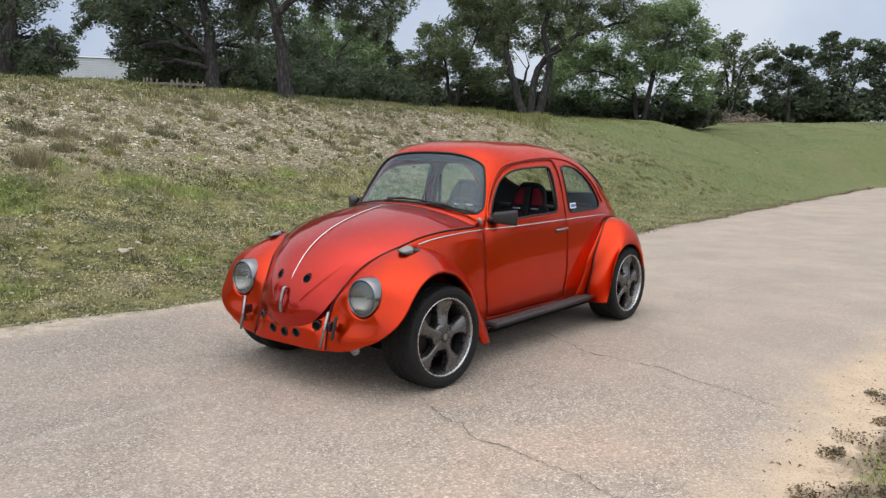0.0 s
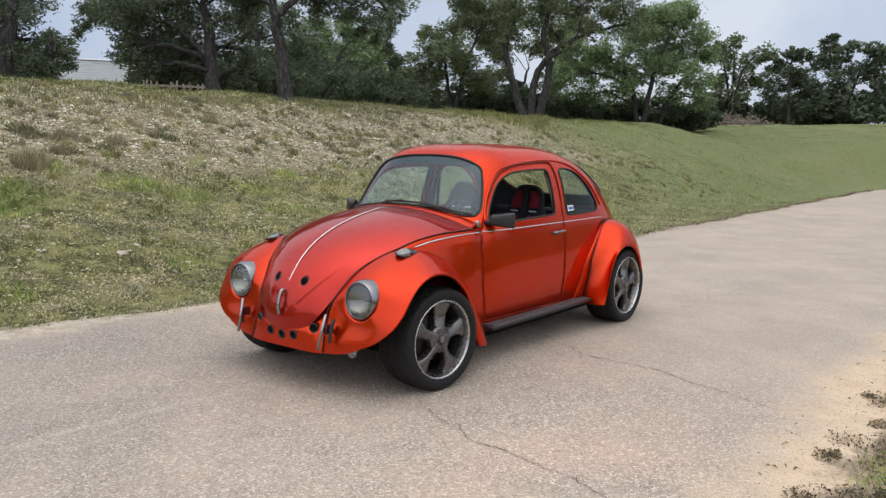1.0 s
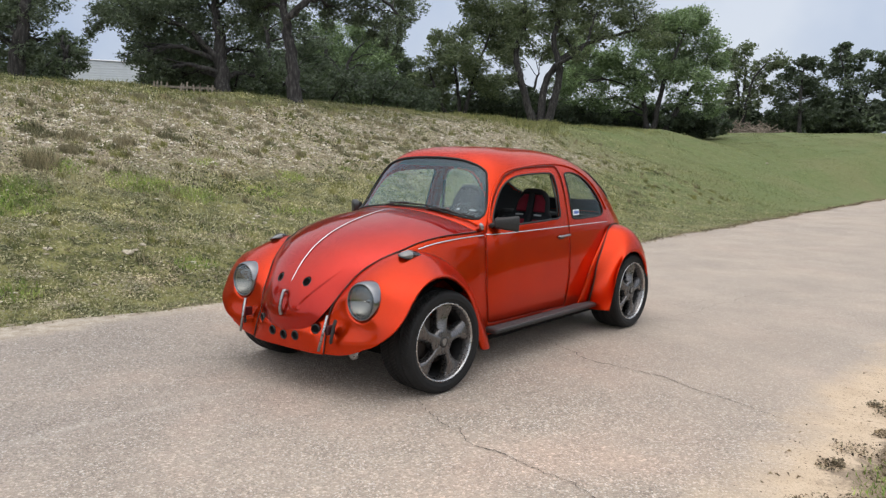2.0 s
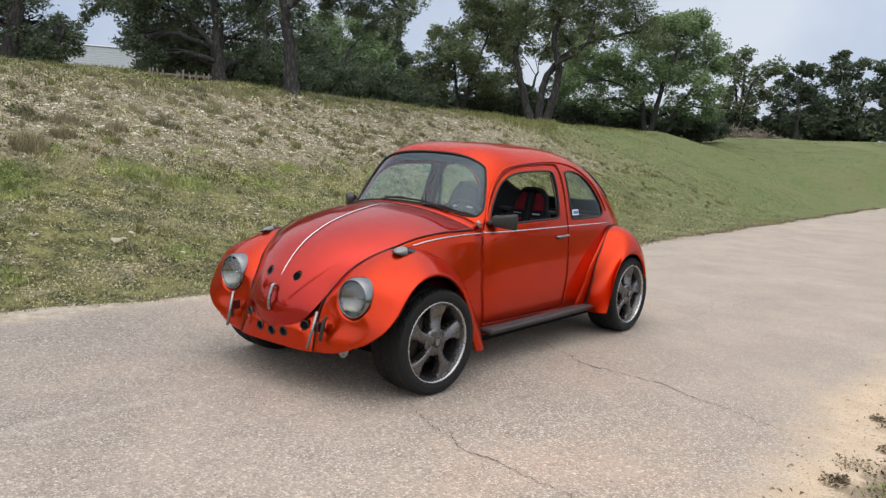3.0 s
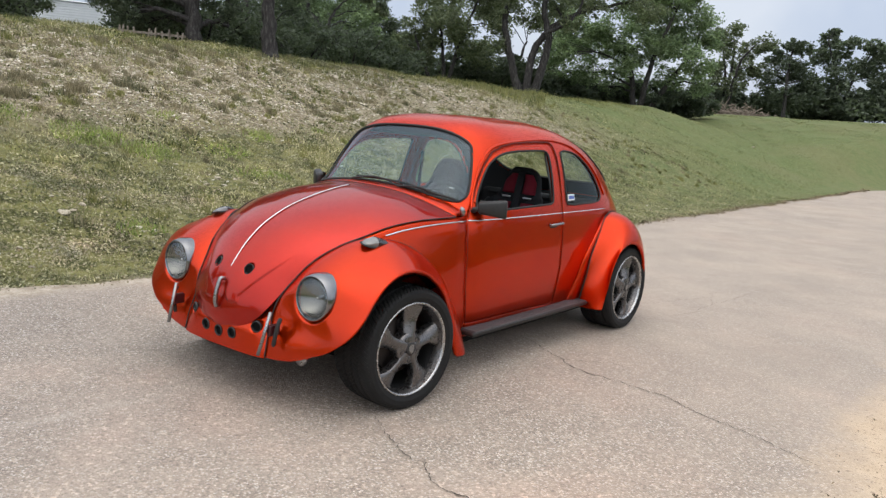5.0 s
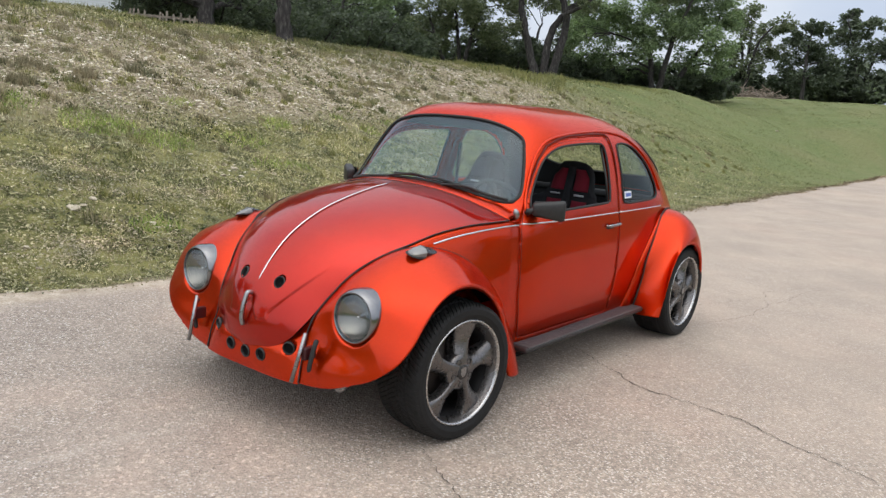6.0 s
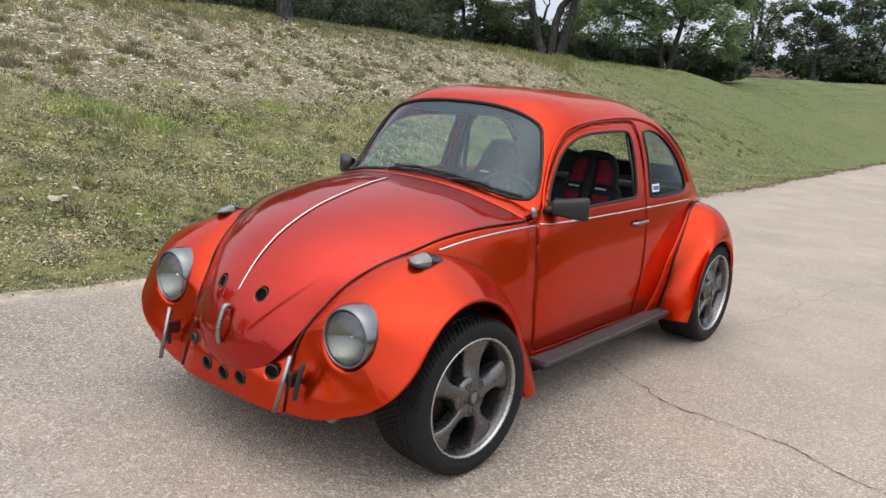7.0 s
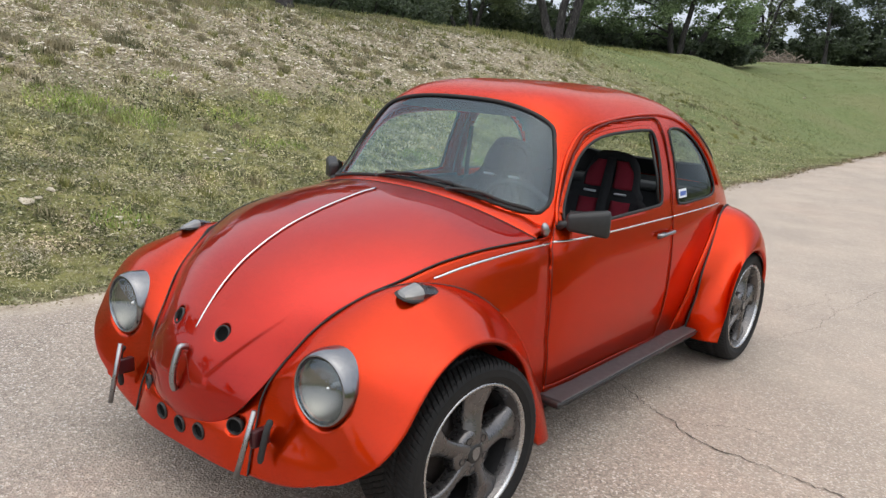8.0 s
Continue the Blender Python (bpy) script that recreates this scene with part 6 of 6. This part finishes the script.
# heaps of cut brush at the end of the lawn
TWIG = material("dry_brush", (0.20, 0.16, 0.12), 0.9)
set_color(TWIG, ramp(TWIG, grain(TWIG, 6, 4), [(0.35, (0.12, 0.095, 0.075)), (0.65, (0.30, 0.25, 0.20))]))
for az, d, wide, high, seed in ((19.2, 66, 4.2, 1.0, 71), (17.6, 70, 3.6, 0.9, 72)):
    q = np.random.default_rng(seed)
    heap = thing("brush_pile", "heap of dry cut branches at the end of the lawn", "brush", "brush at the end of the lawn")
    heap.matrix_world = pose(*spot(az, d), 0, 0, az)
    sticks = []
    for k in range(150):
        c = np.array(((q.random() - 0.5) * wide, q.normal() * 0.5, 0))
        c[2] = high * (1 - (2 * c[0] / wide) ** 2) * q.random() ** 1.3
        d_ = np.array((q.normal(), q.normal() * 0.6, q.normal() * 0.35))
        d_ /= np.linalg.norm(d_)
        half_l = 0.3 + 0.6 * q.random()
        pts = [c - d_ * half_l, c + q.normal(size=3) * 0.06, c + d_ * half_l]
        pts = [(x_, y_, max(z_, 0.02)) for x_, y_, z_ in pts]
        sticks.append(tube(spline(pts, 5), np.linspace(0.035, 0.012, 5) * (0.5 + q.random()), 5, cap=False))
    part("branches", join(*sticks), TWIG, heap, tidy=False)

# ---------------------------------------------------------------- grass and stones
def surface(x, y):
    """Height of what growth stands on: the ground, or the road's sandy margin."""
    return np.maximum(terrain(x, y), np.where((x > 0) & (x < 3.4), np.interp(x, [3.05, 3.35], [0.0, -0.05]), -9.0))


def blades(x, y, h, w, seed, lean=0.5):
    """One bent triangle a blade."""
    r = np.random.default_rng(seed)
    n = len(x)
    z = surface(x, y) - 0.004
    a = r.random(n) * 2 * pi
    b = r.random(n) * 2 * pi
    base = np.stack([x, y, z], axis=1)
    side = np.stack([np.cos(a), np.sin(a), np.zeros(n)], axis=1) * (w / 2)[:, None]
    tip = base + np.stack([np.cos(b) * h * lean * r.random(n), np.sin(b) * h * lean * r.random(n), h], axis=1)
    return np.stack([base - side, base + side, tip], axis=1).reshape(-1, 3), np.arange(n * 3).reshape(-1, 3)


def patchy(x, y, s, ph):
    return 0.5 + 0.25 * (np.sin(x * s + ph + 1.7 * np.sin(y * s * 0.8)) + np.sin(y * s * 1.2 - ph + 1.3 * np.sin(x * s * 0.7)))


def bare(x, y):
    """How bare and stony the bank is, 0 to 1."""
    u = smooth(-5.2, -7.2, x + 1.6 * (patchy(x, y, 0.9, 0.4) - 0.5)) * smooth(-11.4, -10.4, x)
    u = np.maximum(u, 0.75 * np.exp(-((x + 4.75) ** 2 / 0.10 + (y - 2.85) ** 2 / 0.16)))
    return u * (1 - smooth(12.5, 18.5, y))


def worn(x, y):
    """How trodden and littered the foot of the bank is, 0 to 1."""
    u = 0 * x
    for cx, cy, rx, ry, k in ((-3.22, 0.45, 0.17, 0.42, 1.0), (-3.16, 1.30, 0.13, 0.34, 0.9), (-3.62, -0.34, 0.10, 0.13, 1.0), (-3.02, -0.42, 0.10, 0.16, 1.0), (-3.55, 0.95, 0.22, 0.20, 0.5), (-4.55, 1.15, 0.42, 0.55, 0.45),
                              (-3.10, 2.5, 0.14, 0.5, 0.8), (-4.9, -0.1, 0.35, 0.3, 0.4), (-3.3, -1.3, 0.22, 0.35, 0.7), (-4.1, 2.1, 0.3, 0.4, 0.4)):
        u = np.maximum(u, k * np.exp(-((x - cx) / rx) ** 2 - ((y - cy) / ry) ** 2))
    return np.clip(u * (0.45 + 1.1 * patchy(x, y, 9.0, 1.3)), 0, 1)


r = np.random.default_rng(21)
n = 430000
x, y = -1.85 - 10.4 * r.random(n) ** 1.25, -7 + 33 * r.random(n) ** 1.15
keep = r.random(n) < (1 - 0.86 * bare(x, y)) * (1 - 0.85 * worn(x, y)) * (0.30 + 0.70 * patchy(x, y, 2.3, 1.0)) * (0.35 + 0.65 * smooth(0.25, 0.6, patchy(x, y, 1.1, 2.6))) * smooth(0.03, -0.16, x - road_left(y) + 0.10 * (patchy(x, y, 3.1, 2) - 0.5)) * (1 - smooth(16, 26, y))
x, y = x[keep], y[keep]
h = (0.012 + 0.044 * r.random(len(x)) ** 1.8) * (0.6 + 0.8 * patchy(x, y, 1.6, 3.0))
v, f = blades(x, y, h, (0.005 + 0.007 * r.random(len(x))) * np.interp(-x, [3, 8], [1.0, 1.6]), 5, 0.9)
green = np.repeat(r.random(len(x)) < smooth(7.0, 16.0, y) * 0.92, 3)
tagged(stuff("grass", v[~green], np.arange((~green).sum()).reshape(-1, 3), GRASS), "short patchy green and straw grass on the bank", "grass", kind="stuff")
tagged(stuff("green_grass", v[green], np.arange(green.sum()).reshape(-1, 3), LAWN), "short green grass where the bank runs out", "grass", kind="stuff")

# low broad herbs and dead bits between the blades
def leaflets(x, y, size, lift, seed):
    q = np.random.default_rng(seed)
    n = len(x)
    c = np.stack([x, y, surface(x, y) + lift], axis=1)
    a, b = q.normal(size=(n, 3)), q.normal(size=(n, 3))
    a[:, 2] *= 0.45
    a /= np.linalg.norm(a, axis=1)[:, None]
    b -= a * (a * b).sum(1)[:, None]
    b /= np.linalg.norm(b, axis=1)[:, None]
    s = size[:, None]
    return np.stack([c - a * s, c + a * s, c + b * s * 0.9], axis=1).reshape(-1, 3), np.arange(n * 3).reshape(-1, 3)


n = 620000
x, y = -1.85 - 10.2 * r.random(n) ** 1.1, -7 + 30 * r.random(n) ** 1.1
keep = r.random(n) < (1 - 0.55 * bare(x, y)) * (1 - 0.75 * worn(x, y)) * (0.25 + 0.75 * patchy(x, y, 4.3, 2.2) ** 1.3) * smooth(0.06, -0.10, x - road_left(y) + 0.10 * (patchy(x, y, 3.1, 2) - 0.5)) * (1 - smooth(9, 21, y))
x, y = x[keep], y[keep]
v, f = leaflets(x, y, (0.007 + 0.014 * r.random(len(x)) ** 1.5) * np.interp(-x, [3, 8], [1.0, 1.5]), 0.004 + 0.030 * r.random(len(x)) ** 1.5, 15)
tagged(stuff("low_herbs", v, f, HERB), "low broad-leaved herbs and dead bits in the grass", "grass", kind="stuff")

# lusher green clumps
xs_, ys_ = [], []
for cx, cy, rad, m in ((-5.9, 0.45, 0.36, 900), (-5.4, 0.2, 0.34, 700), (-5.93, 2.0, 0.34, 850), (-5.5, 2.55, 0.27, 560), (-6.03, 4.58, 0.20, 300), (-4.9, -0.9, 0.46, 900), (-5.6, -1.3, 0.40, 700), (-6.4, 1.3, 0.20, 160)) + tuple((-3.0 - 4.2 * u, -3.5 + 12 * w, 0.10 + 0.16 * q, int(60 + 160 * q)) for u, w, q in np.random.default_rng(3).random((26, 3))):
    a, d = r.random(m) * 2 * pi, rad * r.random(m) ** 0.6
    xs_.append(cx + d * np.cos(a))
    ys_.append(cy + 1.3 * d * np.sin(a))
x, y = np.concatenate(xs_), np.concatenate(ys_)
v, f = blades(x, y, 0.03 + 0.06 * r.random(len(x)), 0.007 + 0.006 * r.random(len(x)), 6, 1.1)
tagged(stuff("grass_clump", v, f, LUSH), "bright green clumps of taller grass", "grass", kind="stuff")

# brown tufts on the stony bank and along the crest
xs_, ys_, hs_ = [], [], []
for i in range(2000):
    cx, cy = -3.6 - 8.4 * r.random() ** 0.8, -5 + 23 * r.random()
    m, rad, hh = int(25 + 60 * r.random()), 0.04 + 0.13 * r.random() ** 1.8, 0.03 + 0.10 * r.random() ** 1.8
    if i < 230:
        cx, cy = -6.9 - 3.8 * r.random(), -5 + 17 * r.random()
        m, rad, hh = 150, 0.06 + 0.10 * r.random(), 0.05 + 0.07 * r.random()
    if i < 7:
        cx, cy = ((-6.55, 1.05), (-7.76, 2.1), (-7.42, 2.65), (-7.0, 1.66), (-7.8, 3.55), (-10.2, 4.5), (-10.3, 5.95))[i]
        m, rad, hh = (700, 0.22, 0.22) if i == 0 else (330, 0.16, 0.14)
    a, d = r.random(m) * 2 * pi, rad * r.random(m) ** 0.7
    xs_.append(cx + d * np.cos(a)), ys_.append(cy + d * np.sin(a)), hs_.append(hh * (0.4 + 0.7 * r.random(m)))
x, y, h = (np.concatenate(q) for q in (xs_, ys_, hs_))
v, f = blades(x, y, h, 0.007 + 0.006 * r.random(len(x)), 8, 0.75)
half_ = len(v) // 6 * 3
tagged(stuff("olive_tufts", v[half_:], np.arange(len(v) - half_).reshape(-1, 3), OLIVE), "olive green tufts of grass on the bank", "grass", kind="stuff")
v, f = v[:half_], np.arange(half_).reshape(-1, 3)
tagged(stuff("dry_tufts", v, f, STRAW), "brown dry tufts of grass on the stony bank", "grass", kind="stuff")

# crest fringe of taller grass
n = 90000
x, y = -8.9 - 4.5 * r.random(n), -6 + 32 * r.random(n)
keep = r.random(n) < smooth(-9.0, -10.4, x + 1.2 * (patchy(x, y, 1.4, 0.8) - 0.5)) * (0.3 + 0.7 * patchy(x, y, 2.6, 2.0))
x, y = x[keep], y[keep]
n = len(x)
v, f = blades(x, y, 0.03 + 0.10 * r.random(n) ** 2, 0.010 + 0.008 * r.random(n), 9, 0.8)
m = 6500
az_, d_ = np.radians(31.0 + 7.5 * r.random(m)), 22.5 + 7.0 * r.random(m)
x, y = VERGE[0] - d_ * np.sin(az_), VERGE[1] + d_ * np.cos(az_)
v2, f2 = blades(x, y, 0.05 + 0.16 * r.random(m) ** 2, 0.014 + 0.012 * r.random(m), 29, 0.6)
v, f = np.concatenate([v, v2]), np.concatenate([f, f2 + len(v)])
tagged(stuff("crest_grass", v, f, OLIVE), "longer grass along the top of the bank", "grass", kind="stuff")

# lawn beyond the bank
n = 60000
x, y = -3 - 16 * r.random(n), 18 + 26 * r.random(n)
v, f = blades(x, y, 0.010 + 0.022 * r.random(n), 0.020 + 0.020 * r.random(n), 10, 1.6)
tagged(stuff("lawn", v, f, LAWN), "green lawn", "grass", kind="stuff")

# verge beside the near edge of the road
n = 130000
x, y = 2.70 + 3.0 * r.random(n) ** 1.5, -7 + 13 * r.random(n)
keep = r.random(n) < smooth(2.94, 3.14, x + 0.3 * (patchy(x, y, 4, 1) - 0.5)) * 0.95
v, f = blades(x[keep], y[keep], 0.012 + 0.028 * r.random(keep.sum()), 0.005 + 0.005 * r.random(keep.sum()), 12, 1.2)
tagged(stuff("verge_grass", v, f, LUSH), "sparse grass and litter on the verge", "grass", kind="stuff")


def stones(x, y, s, seed):
    """Rough flat pebbles, eight faces each."""
    q = np.random.default_rng(seed)
    n = len(x)
    dirs = np.array([(1, 0, 0), (0, 1, 0), (-1, 0, 0), (0, -1, 0), (0, 0, 1), (0, 0, -1)], float)
    p = dirs[None] * (0.6 + 0.7 * q.random((n, 6, 1))) * s[:, None, None] * np.stack([1 + 0.4 * q.random(n), 0.7 + 0.4 * q.random(n), 0.28 + 0.28 * q.random(n)], axis=1)[:, None]
    a = q.random(n) * 2 * pi
    c, sn = np.cos(a)[:, None], np.sin(a)[:, None]
    p[..., 0], p[..., 1] = p[..., 0] * c - p[..., 1] * sn, p[..., 0] * sn + p[..., 1] * c
    p[:, 4, :2] += (q.random((n, 2)) - 0.5) * s[:, None] * 1.1
    p += np.stack([x, y, terrain(x, y) + 0.01 * s], axis=1)[:, None]
    tri = np.array([(0, 1, 4), (1, 2, 4), (2, 3, 4), (3, 0, 4), (1, 0, 5), (2, 1, 5), (3, 2, 5), (0, 3, 5)])
    return p.reshape(-1, 3), (np.arange(n)[:, None, None] * 6 + tri[None]).reshape(-1, 3)


n = 130000
x, y = -2.5 - 9.3 * r.random(n), -6 + 23 * r.random(n)
wild = r.random(n)
keep = wild < 0.01 + 0.07 * patchy(x, y, 2.9, 0.7) ** 3 + 0.9 * bare(x, y)
x, y = x[keep], y[keep]
v, f = stones(x, y, 0.007 + (0.006 + 0.032 * bare(x, y)) * r.random(len(x)) ** 2.4, 31)
tagged(stuff("limestone_rubble", v, f, STONE), "pale limestone rubble on the bare bank", "stones", kind="stuff")
def rocks(x, y, s, seed):
    """Flat broken slabs, six warped faces each."""
    q = np.random.default_rng(seed)
    n = len(x)
    c = np.array([(i, j, k) for i in (-1, 1) for j in (-1, 1) for k in (-1, 1)], float)
    p = c[None] * s[:, None, None] * np.stack([0.7 + 0.7 * q.random(n), 0.5 + 0.5 * q.random(n), 0.15 + 0.25 * q.random(n)], axis=1)[:, None]
    p *= 0.6 + 0.8 * q.random((n, 8, 3))
    a = q.random(n) * 2 * pi
    co, sn = np.cos(a)[:, None], np.sin(a)[:, None]
    p[..., 0], p[..., 1] = p[..., 0] * co - p[..., 1] * sn, p[..., 0] * sn + p[..., 1] * co
    p += np.stack([x, y, terrain(x, y) + 0.10 * s], axis=1)[:, None]
    quad = np.array([(0, 1, 3, 2), (4, 6, 7, 5), (0, 4, 5, 1), (2, 3, 7, 6), (0, 2, 6, 4), (1, 5, 7, 3)])
    return p.reshape(-1, 3), (np.arange(n)[:, None, None] * 8 + quad[None]).reshape(-1, 4)


n = 520
x, y = -2.6 - 3.4 * r.random(n), -6 + 18 * r.random(n)
v, f = rocks(x, y, 0.008 + 0.026 * r.random(n) ** 4, 32)
tagged(stuff("pebbles", v, f, STONE), "scattered pale pebbles in the grass by the road", "stones", kind="stuff")

# pale rocks lying singly in the grass
def rock(x, y, size, seed):
    q = np.random.default_rng(seed)
    u, w = np.meshgrid(np.linspace(0, 2 * pi, 14, endpoint=False), np.linspace(0.12, pi - 0.12, 7))
    rough = 1 + 0.22 * np.sin(2 * u + q.random() * 6) * np.sin(2 * w) + 0.12 * q.normal(size=u.shape)
    p = np.stack([np.cos(u) * np.sin(w) * 1.25, np.sin(u) * np.sin(w) * 0.8, np.cos(w) * 0.42], axis=2) * rough[..., None] * size
    v, f = sheet(p, wrap_v=True)
    f = f + [tuple(range(14)), tuple(reversed(range(6 * 14, 7 * 14)))]
    ob = part("rock", (v, f), STONE, smooth=False)
    ob.matrix_world = pose(x, y, float(terrain(x, y)) + 0.22 * size, q.random() * 16, q.random() * 16, q.random() * 180)
    tagged(ob, "pale limestone rock lying in the grass", "rock", "rocks in the grass")


for k, (x0, y0, size) in enumerate(((-3.90, 0.69, 0.055), (-4.06, 0.94, 0.036), (-4.12, 0.0, 0.034), (-3.32, 0.04, 0.030), (-3.95, 0.80, 0.024), (-3.84, 2.19, 0.030), (-4.75, 2.95, 0.040), (-4.6, 2.7, 0.032), (-9.55, 9.42, 0.12), (-9.60, 9.75, 0.08), (-6.2, 28.0, 0.06))):
    rock(x0, y0, size, 400 + k)

# dead leaves and crumbs along the ragged edge of the grass
n = 9000
y = -6 + 22 * r.random(n)
x = road_left(y) + 0.10 - 0.34 * r.random(n) ** 0.8
v, f = leaflets(x, y, 0.004 + 0.010 * r.random(n) ** 2, 0.020 + 0.006 * r.random(n), 16)
tagged(stuff("edge_litter", v, f, STRAW), "dead leaves and crumbs along the road's grassy edge", "litter", kind="stuff")

# trodden patches of dead leaves, twigs and crumbs in the grass
LITTER = blade_material("leaf_litter", (0.060, 0.045, 0.031), (0.150, 0.112, 0.074), (0.26, 0.205, 0.135))
VERGE_LITTER = blade_material("verge_litter", (0.085, 0.066, 0.045), (0.29, 0.240, 0.170), (0.56, 0.490, 0.385))
n = 190000
x, y = -2.85 - 2.3 * r.random(n), -2.0 + 5.5 * r.random(n)
keep = r.random(n) < 0.9 * worn(x, y) + 0.006
x, y = x[keep], y[keep]
v, f = leaflets(x, y, 0.004 + 0.011 * r.random(len(x)) ** 2, 0.003 + 0.016 * r.random(len(x)), 17)
tagged(stuff("verge_litter", v, f, VERGE_LITTER), "dead leaves and twigs in trodden patches of grass", "litter", kind="stuff")
# dark leaf mould, laid to draw the shade under the lawn's edge too
n = 5200
y = 3.5 + 24 * r.random(n) ** 1.2
x = road_left(y) + 0.06 * r.normal(size=n) - 0.02 + 0.08 * (patchy(y, y, 2.3, 1.0) - 0.5)
v, f = leaflets(x, y, (0.006 + 0.016 * r.random(n) ** 2) * np.interp(y, [4, 25], [1.0, 2.0]), 0.006 + 0.022 * r.random(n), 18)
tagged(stuff("edge_mould_shade", v, f, LITTER), "dark leaf mould and painted undercut shade along the edge of the lawn", "litter", kind="stuff")

# cracks in the road
CRACK = material("crack_dirt", (0.10, 0.082, 0.066), 0.95)


def crack(points, width, seed):
    q = np.random.default_rng(seed)
    p = even(spline(points, 60), 90)
    d = np.gradient(p, axis=0)
    nrm = np.stack([-d[:, 1], d[:, 0]], axis=1) / np.linalg.norm(d, axis=1)[:, None]
    wob = np.convolve(q.normal(size=96), np.ones(7) / 7, "valid")[:90] * 0.030 + q.normal(size=90) * 0.006
    w = width * (0.28 + 1.1 * q.random(90)) * np.sin(np.linspace(0.15, pi - 0.15, 90)) ** 0.5
    c = p + nrm * wob[:, None]
    g = np.stack([np.column_stack([c + nrm * w[:, None] * k, np.full(90, 0.004 - 0.001 * abs(k))]) for k in (-0.5, 0.5)], axis=1)
    return part("crack", sheet(g), CRACK, road, "dark hairline crack", tidy=False)


crack([(0.72, -0.19), (0.85, -0.27), (1.03, -0.36), (1.20, -0.43), (1.37, -0.51), (1.56, -0.53), (1.82, -0.57), (2.07, -0.635), (2.3, -0.72)], 0.006, 1)
crack([(0.40, 1.60), (0.56, 1.51), (0.70, 1.425), (0.85, 1.345), (1.04, 1.235), (1.22, 1.235), (1.52, 1.20), (1.86, 1.09), (2.14, 0.99), (2.42, 0.87)], 0.0075, 2)
crack([(0.74, 2.81), (0.84, 3.08), (0.90, 3.36), (0.89, 3.80), (0.79, 4.03), (0.50, 4.05)], 0.0030, 3)
crack([(0.89, 3.80), (0.95, 4.2), (0.99, 4.72), (1.2, 5.2)], 0.0034, 4)
crack([(0.50, 3.25), (0.66, 3.72), (0.78, 4.08), (0.74, 4.40), (0.93, 4.85)], 0.0026, 6)
crack([(0.29, -1.0), (0.25, -0.80), (0.27, -0.66), (0.31, -0.54)], 0.0032, 7)
crack([(0.45, 1.76), (0.67, 1.69), (0.80, 1.66)], 0.004, 8)
crack([(0.86, 1.36), (1.05, 1.50), (1.25, 1.56)], 0.004, 5)

# dark litter on the near verge
q = np.random.default_rng(45)
xs_, ys_ = [], []
for k in range(420):
    cx, cy = 2.66 + 0.75 * q.random() ** 0.8, -5 + 9 * q.random()
    if q.random() > smooth(2.66, 2.95, cx + 0.25 * (patchy(cx, cy, 5, 1) - 0.5)):
        continue
    m, rad = int(70 + 190 * q.random()), 0.03 + 0.10 * q.random()
    a, d = q.random(m) * 2 * pi, rad * q.random(m) ** 0.6
    xs_.append(cx + d * np.cos(a)), ys_.append(cy + 1.4 * d * np.sin(a))
n = 2600
xs_.append(2.42 + 0.9 * q.random(n) ** 0.6), ys_.append(-5 + 9 * q.random(n))
x, y = np.concatenate(xs_), np.concatenate(ys_)
v, f = leaflets(x, y, 0.003 + 0.011 * q.random(len(x)) ** 2, 0.002 + 0.022 * q.random(len(x)) ** 1.5, 14)
tagged(stuff("leaf_litter", v, f, LITTER), "dark dry leaf litter on the verge", "litter", kind="stuff")
